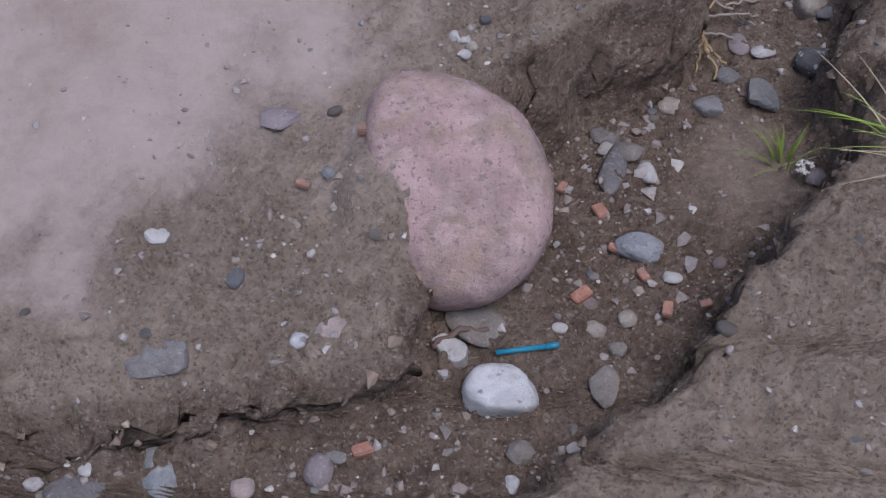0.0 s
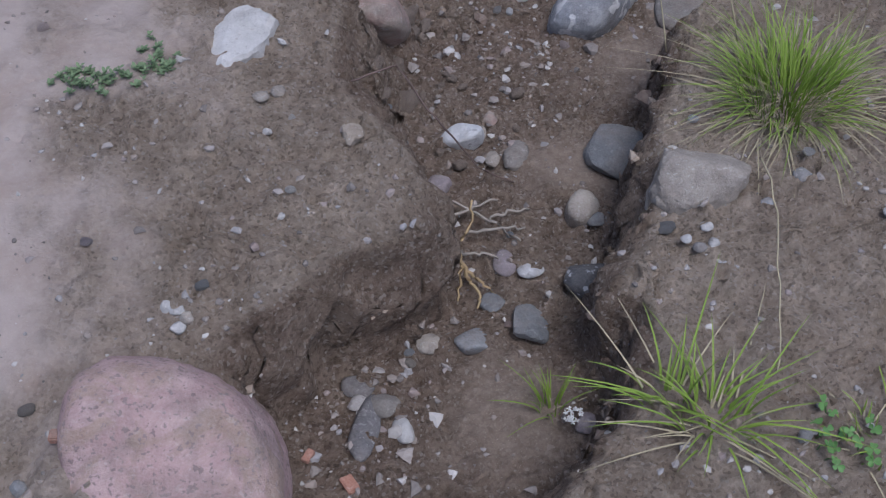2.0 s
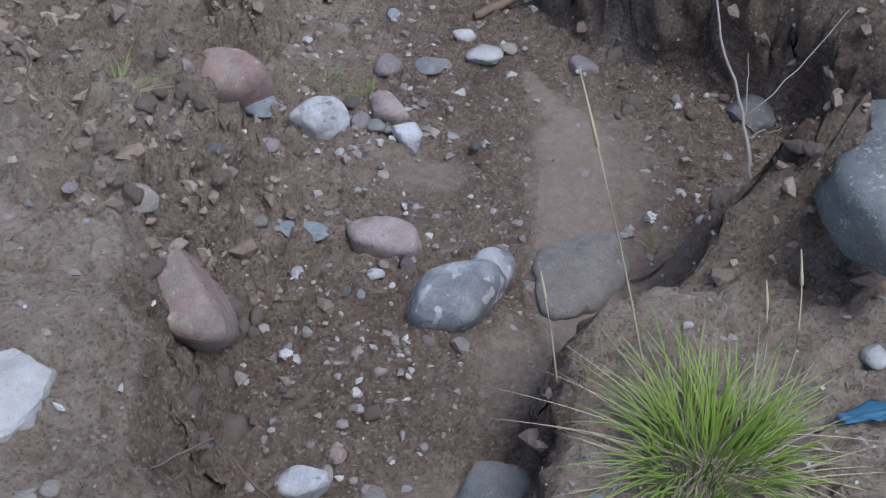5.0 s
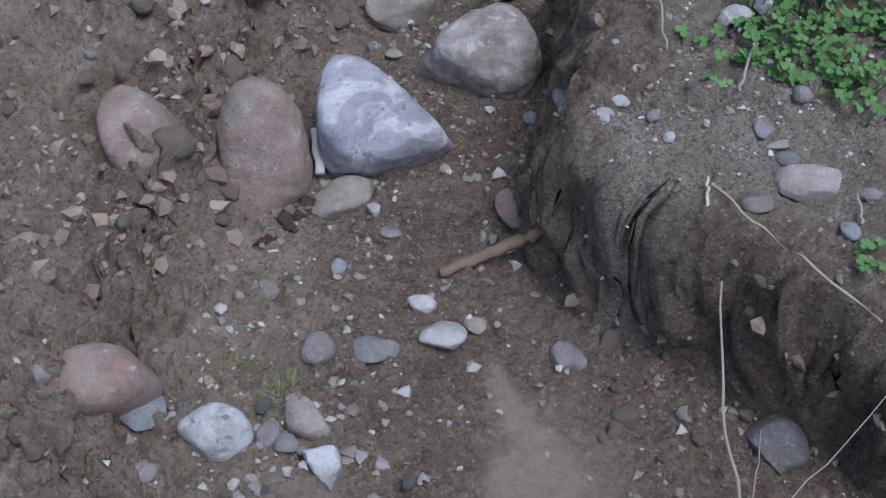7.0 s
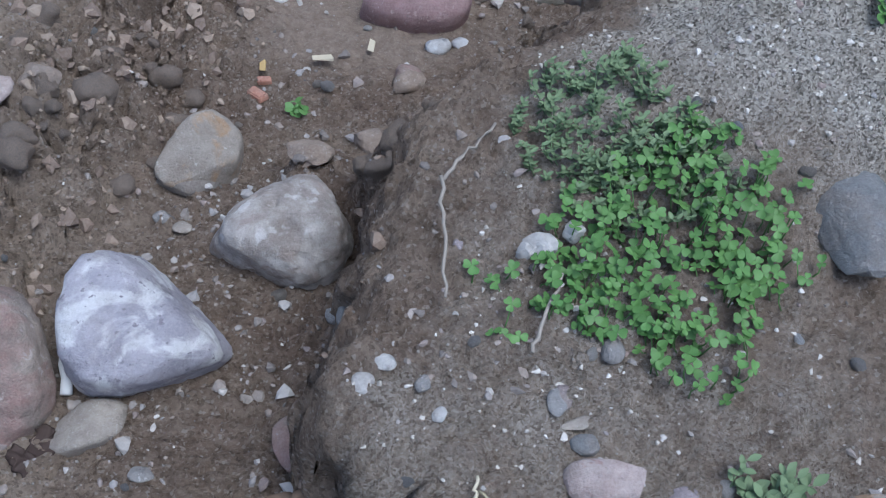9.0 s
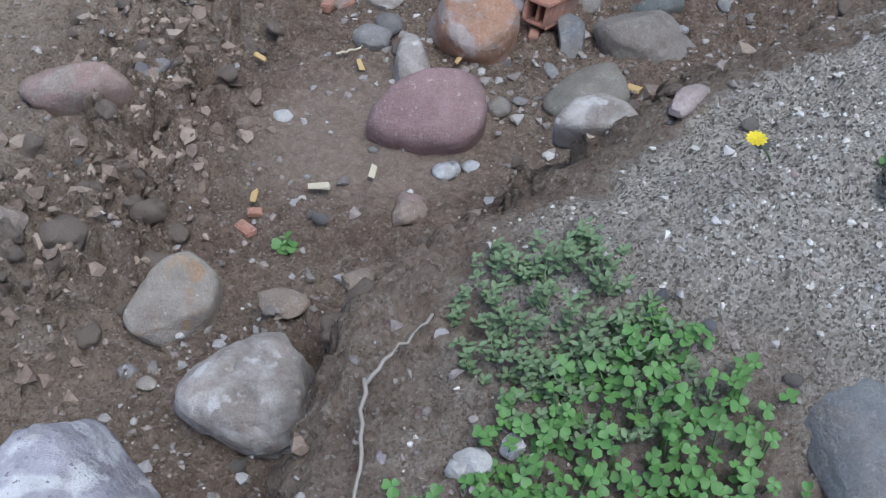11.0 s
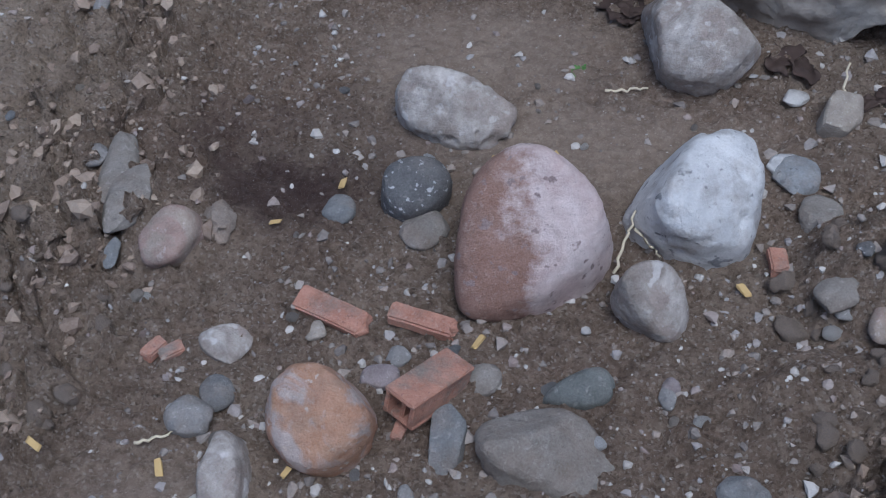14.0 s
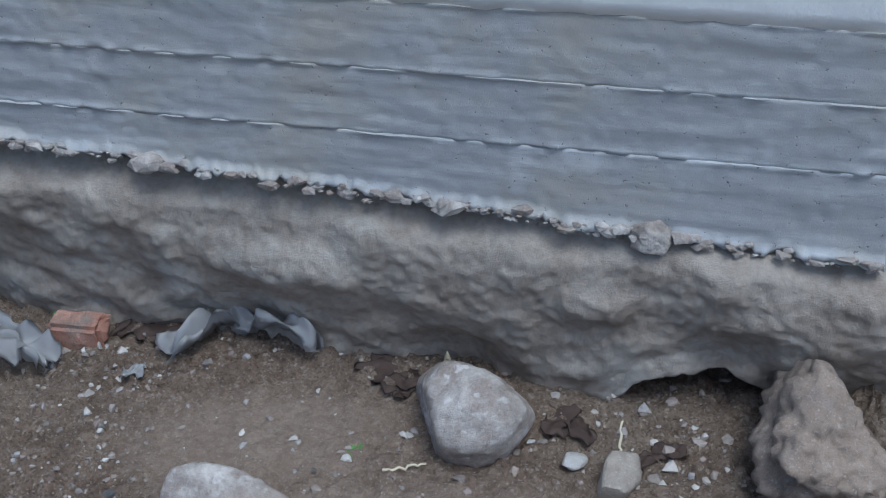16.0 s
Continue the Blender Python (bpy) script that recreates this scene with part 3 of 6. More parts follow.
def scatter(name, label, category, count, sample, size, material, seed, level=1, flat=0.7, smooth=False, thin=6):
    """Loose pieces strewn over the ground, joined as one stuff. sample(x, y, masks, rubble, steep) gives how thick they lie, 0 to 1."""
    r = np.random.RandomState(seed)
    x, y = r.uniform(-0.95, 2.3, count * thin), r.uniform(0.1, 4.85, count * thin)
    px, py, pz, masks, rubble, steep = relief(x, y)
    keep = np.flatnonzero(r.uniform(size=len(x)) < sample(x, y, masks, rubble, steep))[:count]
    dirs, faces = ball(level)
    faces = np.array(faces)
    n, k = len(keep), len(dirs)
    shapes = []
    for v in range(8):
        p = dirs * (1 + 0.45 * value_noise(dirs[:, 0] * 1.7 + 9 * v, dirs[:, 1] * 1.7 + v, dirs[:, 2] * 1.7 + 5)[:, None])
        p = p * (1 + 0.35 * value_noise(dirs[:, 0] * 4 + v, dirs[:, 1] * 4 + 3 * v, dirs[:, 2] * 4)[:, None]) @ np.array(Euler(r.uniform(-3, 3, 3)).to_matrix())
        shapes.append(p * r.uniform(0.55, 1.25, 3))
    shapes = np.array(shapes)[r.randint(0, 8, n)]
    turn = r.uniform(0, 2 * math.pi, n)
    s = size[0] + (size[1] - size[0]) * r.uniform(size=n) ** 3
    shapes = shapes * s[:, None, None] * np.array([1, 1, flat])
    c, q = np.cos(turn)[:, None], np.sin(turn)[:, None]
    verts = np.stack([shapes[..., 0] * c - shapes[..., 1] * q, shapes[..., 0] * q + shapes[..., 1] * c, shapes[..., 2]], -1)
    verts = verts + np.stack([px[keep], py[keep], pz[keep] + 0.12 * s], -1)[:, None, :]
    faces = (faces[None] + (np.arange(n) * k)[:, None, None]).reshape(-1, 3)
    me = bpy.data.meshes.new(name)
    me.vertices.add(n * k)
    me.vertices.foreach_set("co", verts.ravel())
    me.loops.add(faces.size)
    me.loops.foreach_set("vertex_index", faces.ravel())
    me.polygons.add(len(faces))
    me.polygons.foreach_set("loop_start", np.arange(len(faces)) * 3)
    me.polygons.foreach_set("use_smooth", np.full(len(faces), smooth))
    me.update(calc_edges=True)
    me.materials.append(material)
    return tagged(new(name, me), label, category, kind="stuff")


def piece_material(name, *stops, rough=0.8, bump_scale=160):
    """Each loose piece takes a tone of its own."""
    m = Nodes(name)
    col = m.ramp(m.island(), *stops)
    col = m.mix(0.25, col, m.mix(m.noise(bump_scale, 4), (0.02, 0.015, 0.01), (0.75, 0.7, 0.65)))
    return m.done(col, rough, m.noise(bump_scale * 1.5, 4), 0.5, 0.003)


GRAVEL = piece_material("mixed_gravel", (0.0, (0.12, 0.10, 0.09)), (0.2, (0.22, 0.19, 0.17)), (0.4, (0.30, 0.24, 0.20)), (0.55, (0.34, 0.33, 0.33)),
                        (0.7, (0.25, 0.18, 0.16)), (0.84, (0.42, 0.39, 0.36)), (1.0, (0.66, 0.63, 0.60)))
CLODS = piece_material("loose_clods", (0.0, (0.15, 0.095, 0.064)), (0.4, (0.24, 0.165, 0.115)), (0.75, (0.32, 0.235, 0.168)), (1.0, (0.42, 0.33, 0.25)), rough=0.95)
PALE = piece_material("pale_gravel", (0.0, (0.34, 0.305, 0.26)), (0.3, (0.50, 0.46, 0.40)), (0.6, (0.62, 0.575, 0.515)), (0.85, (0.74, 0.70, 0.65)), (1.0, (0.84, 0.81, 0.77)))

# ---- the house wall: board-marked concrete footing, white render above, undercut earth below ----
WALL = Matrix.Translation((1.65, 4.74, 0)) @ Matrix.Rotation(radians(-11), 4, "Z")  # u along the wall, v outwards is -y


def concrete_material():
    m = Nodes("board_marked_concrete")
    stretch = m.add("ShaderNodeMapping")
    stretch.inputs["Scale"].default_value = (1.0, 1.0, 7.0)
    m.link(m.co, stretch.inputs[0])
    grain = m.noise(9, 6, 0.6, stretch.outputs[0])
    stain, pores, fine = m.noise(3.2, 5, 0.6), m.noise(120, 3, 0.6), m.noise(400, 3, 0.6)
    col = m.mix(m.grey(grain, 0.3, 0.7), (0.355, 0.36, 0.37), (0.42, 0.425, 0.435))
    col = m.mix(m.grey(stain, 0.45, 0.65), col, (0.42, 0.395, 0.35))
    col = m.mix(m.grey(m.noise(5.5, 4, 0.6), 0.58, 0.7), col, (0.52, 0.53, 0.55))
    col = m.mix(m.grey(pores, 0.66, 0.72), col, (0.16, 0.155, 0.15))
    col = m.mix(0.12, col, m.mix(fine, (0.0, 0.0, 0.0), (1.0, 1.0, 1.0)))
    return m.done(col, 0.8, m.math("ADD", grain, m.math("SUBTRACT", m.math("MULTIPLY", fine, 0.4), m.math("MULTIPLY", m.grey(pores, 0.62, 0.75), 1.2))), 0.4, 0.004)


def render_material():
    m = Nodes("white_wall_render")
    col = m.mix(m.noise(6, 5), (0.74, 0.74, 0.73), (0.82, 0.82, 0.81))
    return m.done(col, 0.85, m.noise(130, 4), 0.3, 0.004)


def undercut_material():
    m = Nodes("pale_caked_earth")
    mid, grain, fine = m.noise(8, 6, 0.6), m.noise(60, 6, 0.65), m.noise(350, 3, 0.6)
    col = m.mix(m.grey(mid, 0.35, 0.65), (0.25, 0.205, 0.165), (0.38, 0.34, 0.295))
    col = m.mix(m.grey(m.noise(5, 4, 0.6), 0.54, 0.7), col, (0.44, 0.415, 0.375))
    col = m.mix(m.grey(grain, 0.25, 0.75), m.mix(0.25, col, (0.08, 0.06, 0.045)), m.mix(0.12, col, (0.8, 0.75, 0.7)))
    return m.done(col, 0.93, m.math("ADD", grain, m.math("MULTIPLY", fine, 0.4)), 0.6, 0.008)


CONCRETE, RENDER, UNDERCUT = concrete_material(), render_material(), undercut_material()


def wall_sheet(name, us, zs, offset, material, parent=None, label=""):
    """A slab seen from the front: a grid of (u, z) pushed out by offset(u, z), closed 0.3 m behind."""
    U, Z = np.meshgrid(us, zs)
    z, out = offset(U, Z)
    front = np.stack([U, -out, z], -1).reshape(-1, 3)
    n, m = len(us), len(zs)
    idx = np.arange(n * m).reshape(m, n)
    rim = list(idx[0, :]) + list(idx[1:, -1]) + list(idx[-1, -2::-1]) + list(idx[-2:0:-1, 0])
    back = front[rim].copy()
    back[:, 1] = 0.3
    verts = np.concatenate([front, back]).tolist()
    faces = np.stack([idx[:-1, :-1], idx[:-1, 1:], idx[1:, 1:], idx[1:, :-1]], -1).reshape(-1, 4).tolist()
    k, base = len(rim), n * m
    faces += [[rim[i], base + i, base + (i + 1) % k, rim[(i + 1) % k]] for i in range(k)]
    faces.append([base + i for i in range(k)])
    me = bpy.data.meshes.new(name)
    me.from_pydata(verts, [], faces)
    me.materials.append(material)
    for f in me.polygons[: len(faces) - k - 1]:
        f.use_smooth = True
    ob = new(name, me)
    if parent:
        ob.parent = parent
    else:
        ob.matrix_world = WALL
    if label:
        tagged(ob, label=label)
    return ob


wall = tagged(new("wall_house"), "grey board-marked concrete footing under a white house wall", "wall", kind="structure")
wall.matrix_world = WALL
END = 0.715
FOOT = 0.36


def footing_edge(u):
    return FOOT - 0.005 - 0.06 * u + 0.012 * fractal(u * 14, 0.5, 2.0, 4, 0.6) + 0.006 * value_noise(u * 90, 3.0)


def board_face(k):
    def offset(U, Z):
        t = (Z - Z.min()) / (Z.max() - Z.min())
        low = footing_edge(U) if k == 0 else 0 * U + FOOT + 0.12 * k
        high = FOOT + 0.12 * (k + 1) + 0.001
        z = low + t * (high - low)
        out = (0.0015, 0.0, 0.001)[k] + 0.003 * fractal(U * 5, z * 30, k, 3) + 0.005 * (t > 0.96) * np.clip(0.4 + value_noise(U * 25, k * 5.0), 0, 1) + 0.0015 * fractal(U * 60, z * 60, 2.0, 2)
        if k == 0:
            drip = np.clip(1 - (z - low) / 0.016, 0, 1)
            out = out + drip * (0.012 + 0.016 * fractal(U * 50, z * 50, 4.0, 3))
        else:
            out = out + 0.004 * np.clip(1 - t * 16, 0, 1) * (0.5 + value_noise(U * 40, k * 3.0))
        return z, out
    return offset


for k in range(3):
    wall_sheet("concrete_board", np.arange(-1.6, END, 0.006), np.linspace(0, 1, 22), board_face(k), CONCRETE, wall)
wall_sheet("render_wall", np.concatenate([[-9, -5, -3], np.arange(-1.6, END, 0.012)]), np.concatenate([np.linspace(0, 0.05, 6), [0.5, 1.0]]),
           lambda U, Z: (FOOT + 0.36 + Z * 2.4 + (Z == 0) * 0.004 * fractal(U * 30, 1.0, 1.0, 3), 0.004 + 0.003 * fractal(U * 20, Z * 60, 3.0, 3)),
           RENDER, wall, "white rendered wall with a ragged lower edge")


def undercut(U, T):
    """Earth below the footing: layered, bulging and hollowed out at its foot."""
    hollow = np.exp(-(((U - 0.45) / 0.15) ** 2) ** 2)
    low = -0.08 + hollow * (0.125 + 0.02 * fractal(U * 25, 1.0, 1.0, 3)) + 0.012 * fractal(U * 12, 2.0, 2.0, 3)
    z = low + (FOOT + 0.05 - 0.06 * U - low) * T
    bulge = 0.05 * np.sin(np.clip(1.15 - T, 0, 1) * math.pi) + 0.045 * ease((U - 0.0) / 0.25) * ease(1.2 - T) - 0.03
    rough = 0.045 * fractal(U * 4, z * 6, 1.5, 3, 0.5) + 0.009 * np.abs(fractal(U * 15, z * 15, 4.0, 4, 0.6)) + 0.004 * fractal(U * 70, z * 70, 6.0, 2)
    tuck = 0.075 * ease((T - 0.72) / 0.2)
    return z, bulge + rough - tuck - 0.06 * (T < 0.02)


tagged(wall_sheet("earth_bank", np.arange(-1.7, 1.2, 0.0055), np.linspace(0, 1, 84), undercut, UNDERCUT), "pale caked earth undercut below the concrete footing",
       "earth bank", kind="structure")


def footing_crumbs():
    """The ragged crust of spilled concrete along the footing's lower edge."""
    r = np.random.RandomState(9)
    dirs, faces = ball(1)
    verts, polys = [], []
    for _ in range(300):
        u = r.uniform(-1.6, END)
        s = 0.0025 + 0.010 * r.uniform() ** 2.5 * (2.2 if r.uniform() < 0.08 else 1)
        p = dirs * (1 + 0.5 * value_noise(dirs[:, 0] * 2 + u * 90, dirs[:, 1] * 2, dirs[:, 2] * 2)[:, None]) * s * [1.5, 0.9, 0.8]
        at = np.array([u, -0.012 - r.uniform(0, 0.008), float(footing_edge(np.array([u]))[0]) + r.uniform(-0.010, 0.010)])
        polys += [[i + len(verts) for i in f] for f in faces]
        verts += (p + at).tolist()
    me = bpy.data.meshes.new("concrete_crust")
    me.from_pydata(verts, [], polys)
    me.materials.append(MATS["mottled"])
    ob = new("concrete_crust", me)
    ob.parent = wall
    return tagged(ob, "ragged pale concrete crust along the edge", kind="stuff")


footing_crumbs()
# each stone: place, half axes, turn
hewn("boulder", "rounded pink speckled granite boulder bedded in the sandy bank", (-0.035, 0.656, 0.089), (28, 1, 3), ((-146, 158), (-94, 187), (-70, 185), (-34, 164), (-14, 149), (8, 147), (32, 144), (52, 152), (74, 171), (96, 195), (136, 201), (-174, 120)), 139, "pink_granite", 1, "boulders", "boulder", soft=5.5, lumpy=0.1)
hewn("stone", "angular off-white stone on the wet gully bed", (-0.044, 0.430, -0.000), (11, 1, 3), ((-76, 28), (-4, 26), (60, 19), (122, 29), (-140, 17)), 15, "white", 2, "stones", "stone", soft=11)
stone("stone", "flat brownish grey stone under the granite boulder", -0.007, 0.475, 0.002, 0.035, 0.048, 0.014, 57, "mud", 3, 0.40, group="stones")
hewn("stone", "grey and white quartz stone on the gully bed", (0.028, 0.362, -0.001), (19, 1, 3), ((-126, 45), (-94, 38), (-54, 55), (14, 52), (50, 45), (92, 42), (138, 52), (-170, 57)), 35, "whiteblue", 4, "stones", "stone", soft=9)
hewn("stone", "cream coloured angular slab on the bank's edge", (-0.211, 0.400, 0.099), (0, 0, 3), ((-100, 22), (-16, 35), (64, 21), (76, 21), (-166, 29)), 12, "pinkwhite", 5, "stones", "stone", soft=12)
hewn("stone", "angular bluish grey stone stuck in the bank", (-0.187, 0.369, 0.037), (22, 1, 3), ((-50, 21), (-36, 21), (64, 20), (126, 25), (-154, 19)), 12, "blue", 6, "stones", "stone", soft=12)
stone("stone", "grey angular stone in the sandy bank", -0.426, 0.346, 0.102, 0.035, 0.031, 0.016, -3, "grey", 7, 0.50, group="stones")
stone("stone", "small pale blue pebble on the bank", -0.246, 0.373, 0.103, 0.014, 0.013, 0.008, -3, "whiteblue", 8, 0.20, group="stones")
stone("stone", "smooth blue grey stone on the gully bed", 0.237, 0.618, 0.005, 0.039, 0.029, 0.018, -13, "blue", 9, 0.30, group="stones")
stone("stone", "long dark grey stone on the gully bed", 0.201, 0.782, 0.004, 0.023, 0.058, 0.012, -11, "dark", 10, 0.20, group="stones")
stone("stone", "dark flat stone against the bank's foot", 0.190, 0.855, -0.001, 0.028, 0.020, 0.010, -13, "dark", 11, 0.30, group="stones")
stone("pebble", "oval white pebble on the gully bed", 0.257, 0.773, 0.003, 0.015, 0.024, 0.009, 17, "white", 12, 0.05, category="pebble", group="pebbles")
stone("pebble", "white pebble beside a dark stone", 0.192, 0.826, 0.001, 0.017, 0.014, 0.008, 17, "white", 13, 0.10, category="pebble", group="pebbles")
stone("stone", "dull brown pebble on the gully bed", 0.230, 0.817, 0.004, 0.026, 0.022, 0.013, -3, "mud", 14, 0.20, group="stones")
stone("stone", "dark purple slate fragment on dry sand", -0.309, 0.707, 0.188, 0.035, 0.023, 0.007, 5, "purple", 15, 0.60, group="stones")
hewn("stone", "flat blue grey stone in the gully", (0.375, 0.927, 0.001), (0, 0, -6), ((-68, 20), (-16, 32), (82, 25), (128, 22), (-138, 34)), 10, "blue", 16, "stones", "stone", soft=6)
hewn("stone", "dark flat slate stone flush with the bed", (0.461, 0.953, 0.002), (0, 0, -6), ((-94, 36), (-10, 31), (66, 37), (122, 37), (180, 32)), 9, "slate", 17, "stones", "stone", soft=12)
stone("stone", "small slate stone in the gully bed", 0.403, 0.996, 0.002, 0.022, 0.021, 0.008, 7, "slate", 18, 0.40, group="stones")
stone("pebble", "pale blue flat pebble in the gully", 0.471, 1.057, 0.001, 0.023, 0.016, 0.008, 7, "whiteblue", 19, 0.20, category="pebble", group="pebbles")
stone("stone", "dull purple stone in the gully", 0.432, 1.074, 0.001, 0.021, 0.029, 0.010, -3, "purple", 20, 0.30, group="stones")
stone("stone", "wet black broken stone below the bank", 0.565, 1.028, 0.008, 0.045, 0.039, 0.024, 12, "black", 21, 0.60, group="stones")
stone("pebble", "yellowish pebble at the foot of the bank", 0.301, 0.925, -0.000, 0.021, 0.019, 0.011, 7, "tan", 22, 0.20, category="pebble", group="pebbles")
hewn("stone", "round tan stone with grey patches", (0.569, 1.177, 0.006), (12, 0, -6), ((-110, 33), (-44, 25), (16, 32), (84, 30), (146, 27), (-170, 30)), 22, "tan", 23, "stones", "stone", soft=6)
stone("stone", "dark flat stone in the gully", 0.595, 1.157, 0.003, 0.024, 0.017, 0.009, 17, "slate", 24, 0.30, group="stones")
stone("pebble", "white pebble on the bank's rim", -0.049, 0.860, 0.214, 0.013, 0.013, 0.008, -3, "white", 25, 0.20, category="pebble", group="pebbles")
stone("pebble", "tan pebble on the bank's rim", -0.024, 0.843, 0.209, 0.012, 0.011, 0.007, -3, "tan", 26, 0.20, category="pebble", group="pebbles")
stone("pebble", "white pebble on the bank's rim", -0.037, 0.830, 0.204, 0.012, 0.011, 0.007, -3, "white", 27, 0.20, category="pebble", group="pebbles")
stone("stone", "dark purple stone under the white blossom", 0.522, 0.768, 0.004, 0.017, 0.020, 0.012, -3, "purple", 28, 0.20, group="stones")
stone("pebble", "whitish pebble on the gully bed", 0.283, 0.568, 0.001, 0.017, 0.012, 0.007, -3, "white", 29, 0.30, category="pebble", group="pebbles")
stone("pebble", "cream round pebble on the gully bed", 0.214, 0.489, 0.003, 0.015, 0.015, 0.010, -3, "tan", 30, 0.20, category="pebble", group="pebbles")
stone("pebble", "brownish pebble on the gully bed", 0.165, 0.471, -0.000, 0.018, 0.016, 0.009, -3, "tan", 31, 0.20, category="pebble", group="pebbles")
stone("pebble", "small white pebble beside a blue pen", 0.115, 0.473, -0.001, 0.013, 0.010, 0.006, -3, "white", 32, 0.20, category="pebble", group="pebbles")
stone("pebble", "brown pebble on the gully bed", 0.199, 0.441, -0.003, 0.014, 0.014, 0.008, -3, "mud", 33, 0.20, category="pebble", group="pebbles")
stone("stone", "brown muddy stone on the gully bed", 0.178, 0.379, -0.004, 0.023, 0.037, 0.011, -3, "mud", 34, 0.40, group="stones")
stone("stone", "pale grey broken stone on the sandy bank", -0.122, 0.633, 0.159, 0.017, 0.019, 0.009, -3, "grey", 35, 0.40, group="stones")
stone("pebble", "small dark grey pebble on the bank", -0.226, 0.623, 0.164, 0.012, 0.012, 0.006, -3, "slate", 36, 0.30, category="pebble", group="pebbles")
stone("pebble", "white pebble on the sandy bank", -0.208, 0.624, 0.161, 0.008, 0.008, 0.005, -3, "white", 37, 0.20, category="pebble", group="pebbles")
stone("stone", "tan stone pressed into the sand", -0.276, 0.540, 0.141, 0.018, 0.015, 0.008, -3, "tan", 38, 0.30, group="stones")
stone("stone", "whitish flat stone in dry sand", -0.460, 0.519, 0.145, 0.024, 0.017, 0.005, -3, "white", 39, 0.40, group="stones")
stone("stone", "grey green angular slab on the gully bed", -0.440, 0.224, -0.018, 0.024, 0.043, 0.010, 15, "blue", 40, 0.70, group="stones")
stone("stone", "dark flat stone at the bank's foot", -0.554, 0.199, -0.018, 0.046, 0.024, 0.010, 5, "dark", 41, 0.50, group="stones")
stone("stone", "round purple grey stone on the gully bed", -0.217, 0.236, -0.016, 0.022, 0.027, 0.016, 5, "purple", 42, 0.10, group="stones")
stone("stone", "small grey angular stone on the bed", -0.196, 0.261, -0.017, 0.017, 0.013, 0.007, 5, "grey", 43, 0.40, group="stones")
stone("stone", "brown grey stone on the gully bed", 0.060, 0.275, -0.017, 0.022, 0.021, 0.013, 5, "mud", 44, 0.20, group="stones")
stone("pebble", "pale blue pebble on the gully bed", 0.047, 0.228, -0.020, 0.014, 0.015, 0.008, 5, "whiteblue", 45, 0.10, category="pebble", group="pebbles")
stone("pebble", "white pebble at the bank's foot", -0.536, 0.227, -0.006, 0.015, 0.016, 0.009, 5, "white", 46, 0.30, category="pebble", group="pebbles")
stone("pebble", "white pebble at the bank's foot", -0.610, 0.203, -0.016, 0.015, 0.012, 0.007, 5, "white", 47, 0.30, category="pebble", group="pebbles")
stone("stone", "grey slab stuck in the bank's edge", -0.443, 0.336, 0.097, 0.045, 0.031, 0.012, 15, "grey", 48, 0.60, group="stones")
stone("pebble", "pinkish pebble on the gully bed", -0.320, 0.208, -0.019, 0.018, 0.017, 0.010, 5, "pinkwhite", 49, 0.30, category="pebble", group="pebbles")
hewn("boulder", "smooth pinkish brown oval stone leaning on the bank", (0.228, 1.613, 0.113), (33, -3, -6), ((-158, 50), (-130, 55), (-92, 79), (-50, 92), (8, 68), (32, 44), (36, 44), (72, 76), (140, 90), (-166, 55)), 55, "redbrown", 51, "boulders", "boulder", soft=6)
hewn("boulder", "marbled blue grey stone on the gully bed", (0.639, 1.657, 0.022), (22, -2, -5), ((172, 70), (-104, 67), (-92, 62), (-48, 56), (-36, 60), (10, 83), (86, 57), (108, 58), (156, 66)), 51, "marble", 52, "boulders", "boulder", soft=6)
hewn("stone", "marbled grey lump beside the larger stone", (0.709, 1.716, 0.014), (22, -2, -5), ((-100, 38), (-34, 37), (12, 43), (72, 38), (124, 36), (-158, 40)), 28, "marble", 53, "stones", "stone", soft=6)
hewn("stone", "white stone with orange stains on the bed", (0.543, 1.796, 0.012), (17, -1, -5), ((-110, 36), (-82, 44), (-26, 66), (32, 53), (80, 36), (106, 47), (-158, 57)), 36, "pinkwhite", 54, "stones", "stone", soft=7)
stone("stone", "thin blue green slab on the gully bed", 0.414, 1.834, 0.001, 0.043, 0.023, 0.007, -23, "blue", 55, 0.60, group="stones")
hewn("stone", "flat white slab lying on the sandy bank", (0.008, 1.353, 0.265), (0, 0, -6), ((-48, 48), (-10, 50), (62, 51), (130, 52), (172, 46), (-102, 53)), 8, "plaster", 56, "stones", "stone", soft=14, lumpy=0.2)
hewn("stone", "white and grey oval stone on the bed", (0.380, 1.354, 0.008), (16, 0, -6), ((-108, 29), (-66, 25), (-6, 41), (78, 26), (130, 29), (-166, 42)), 22, "whiteblue", 57, "stones", "stone")
stone("pebble", "tan pebble beside a white stone", 0.413, 1.365, 0.002, 0.011, 0.020, 0.007, -15, "tan", 58, 0.20, category="pebble", group="pebbles")
stone("pebble", "cream square pebble on the bed", 0.429, 1.301, 0.003, 0.014, 0.019, 0.008, -15, "tan", 59, 0.20, category="pebble", group="pebbles")
stone("stone", "tan muddy stone on the bed", 0.470, 1.312, -0.001, 0.024, 0.036, 0.010, -15, "mud", 60, 0.30, group="stones")
stone("stone", "triangular blue grey slab set against the bank", 0.633, 1.310, 0.006, 0.066, 0.074, 0.023, -60, "slate", 61, 0.80, group="stones")
hewn("stone", "cracked tan sandstone block bedded in the rim", (0.709, 1.049, 0.211), (4, 0, -6), ((-120, 71), (-74, 50), (-38, 64), (20, 82), (90, 50), (154, 67), (180, 75)), 33, "tan", 62, "stones", "stone", soft=10, lumpy=0.2)
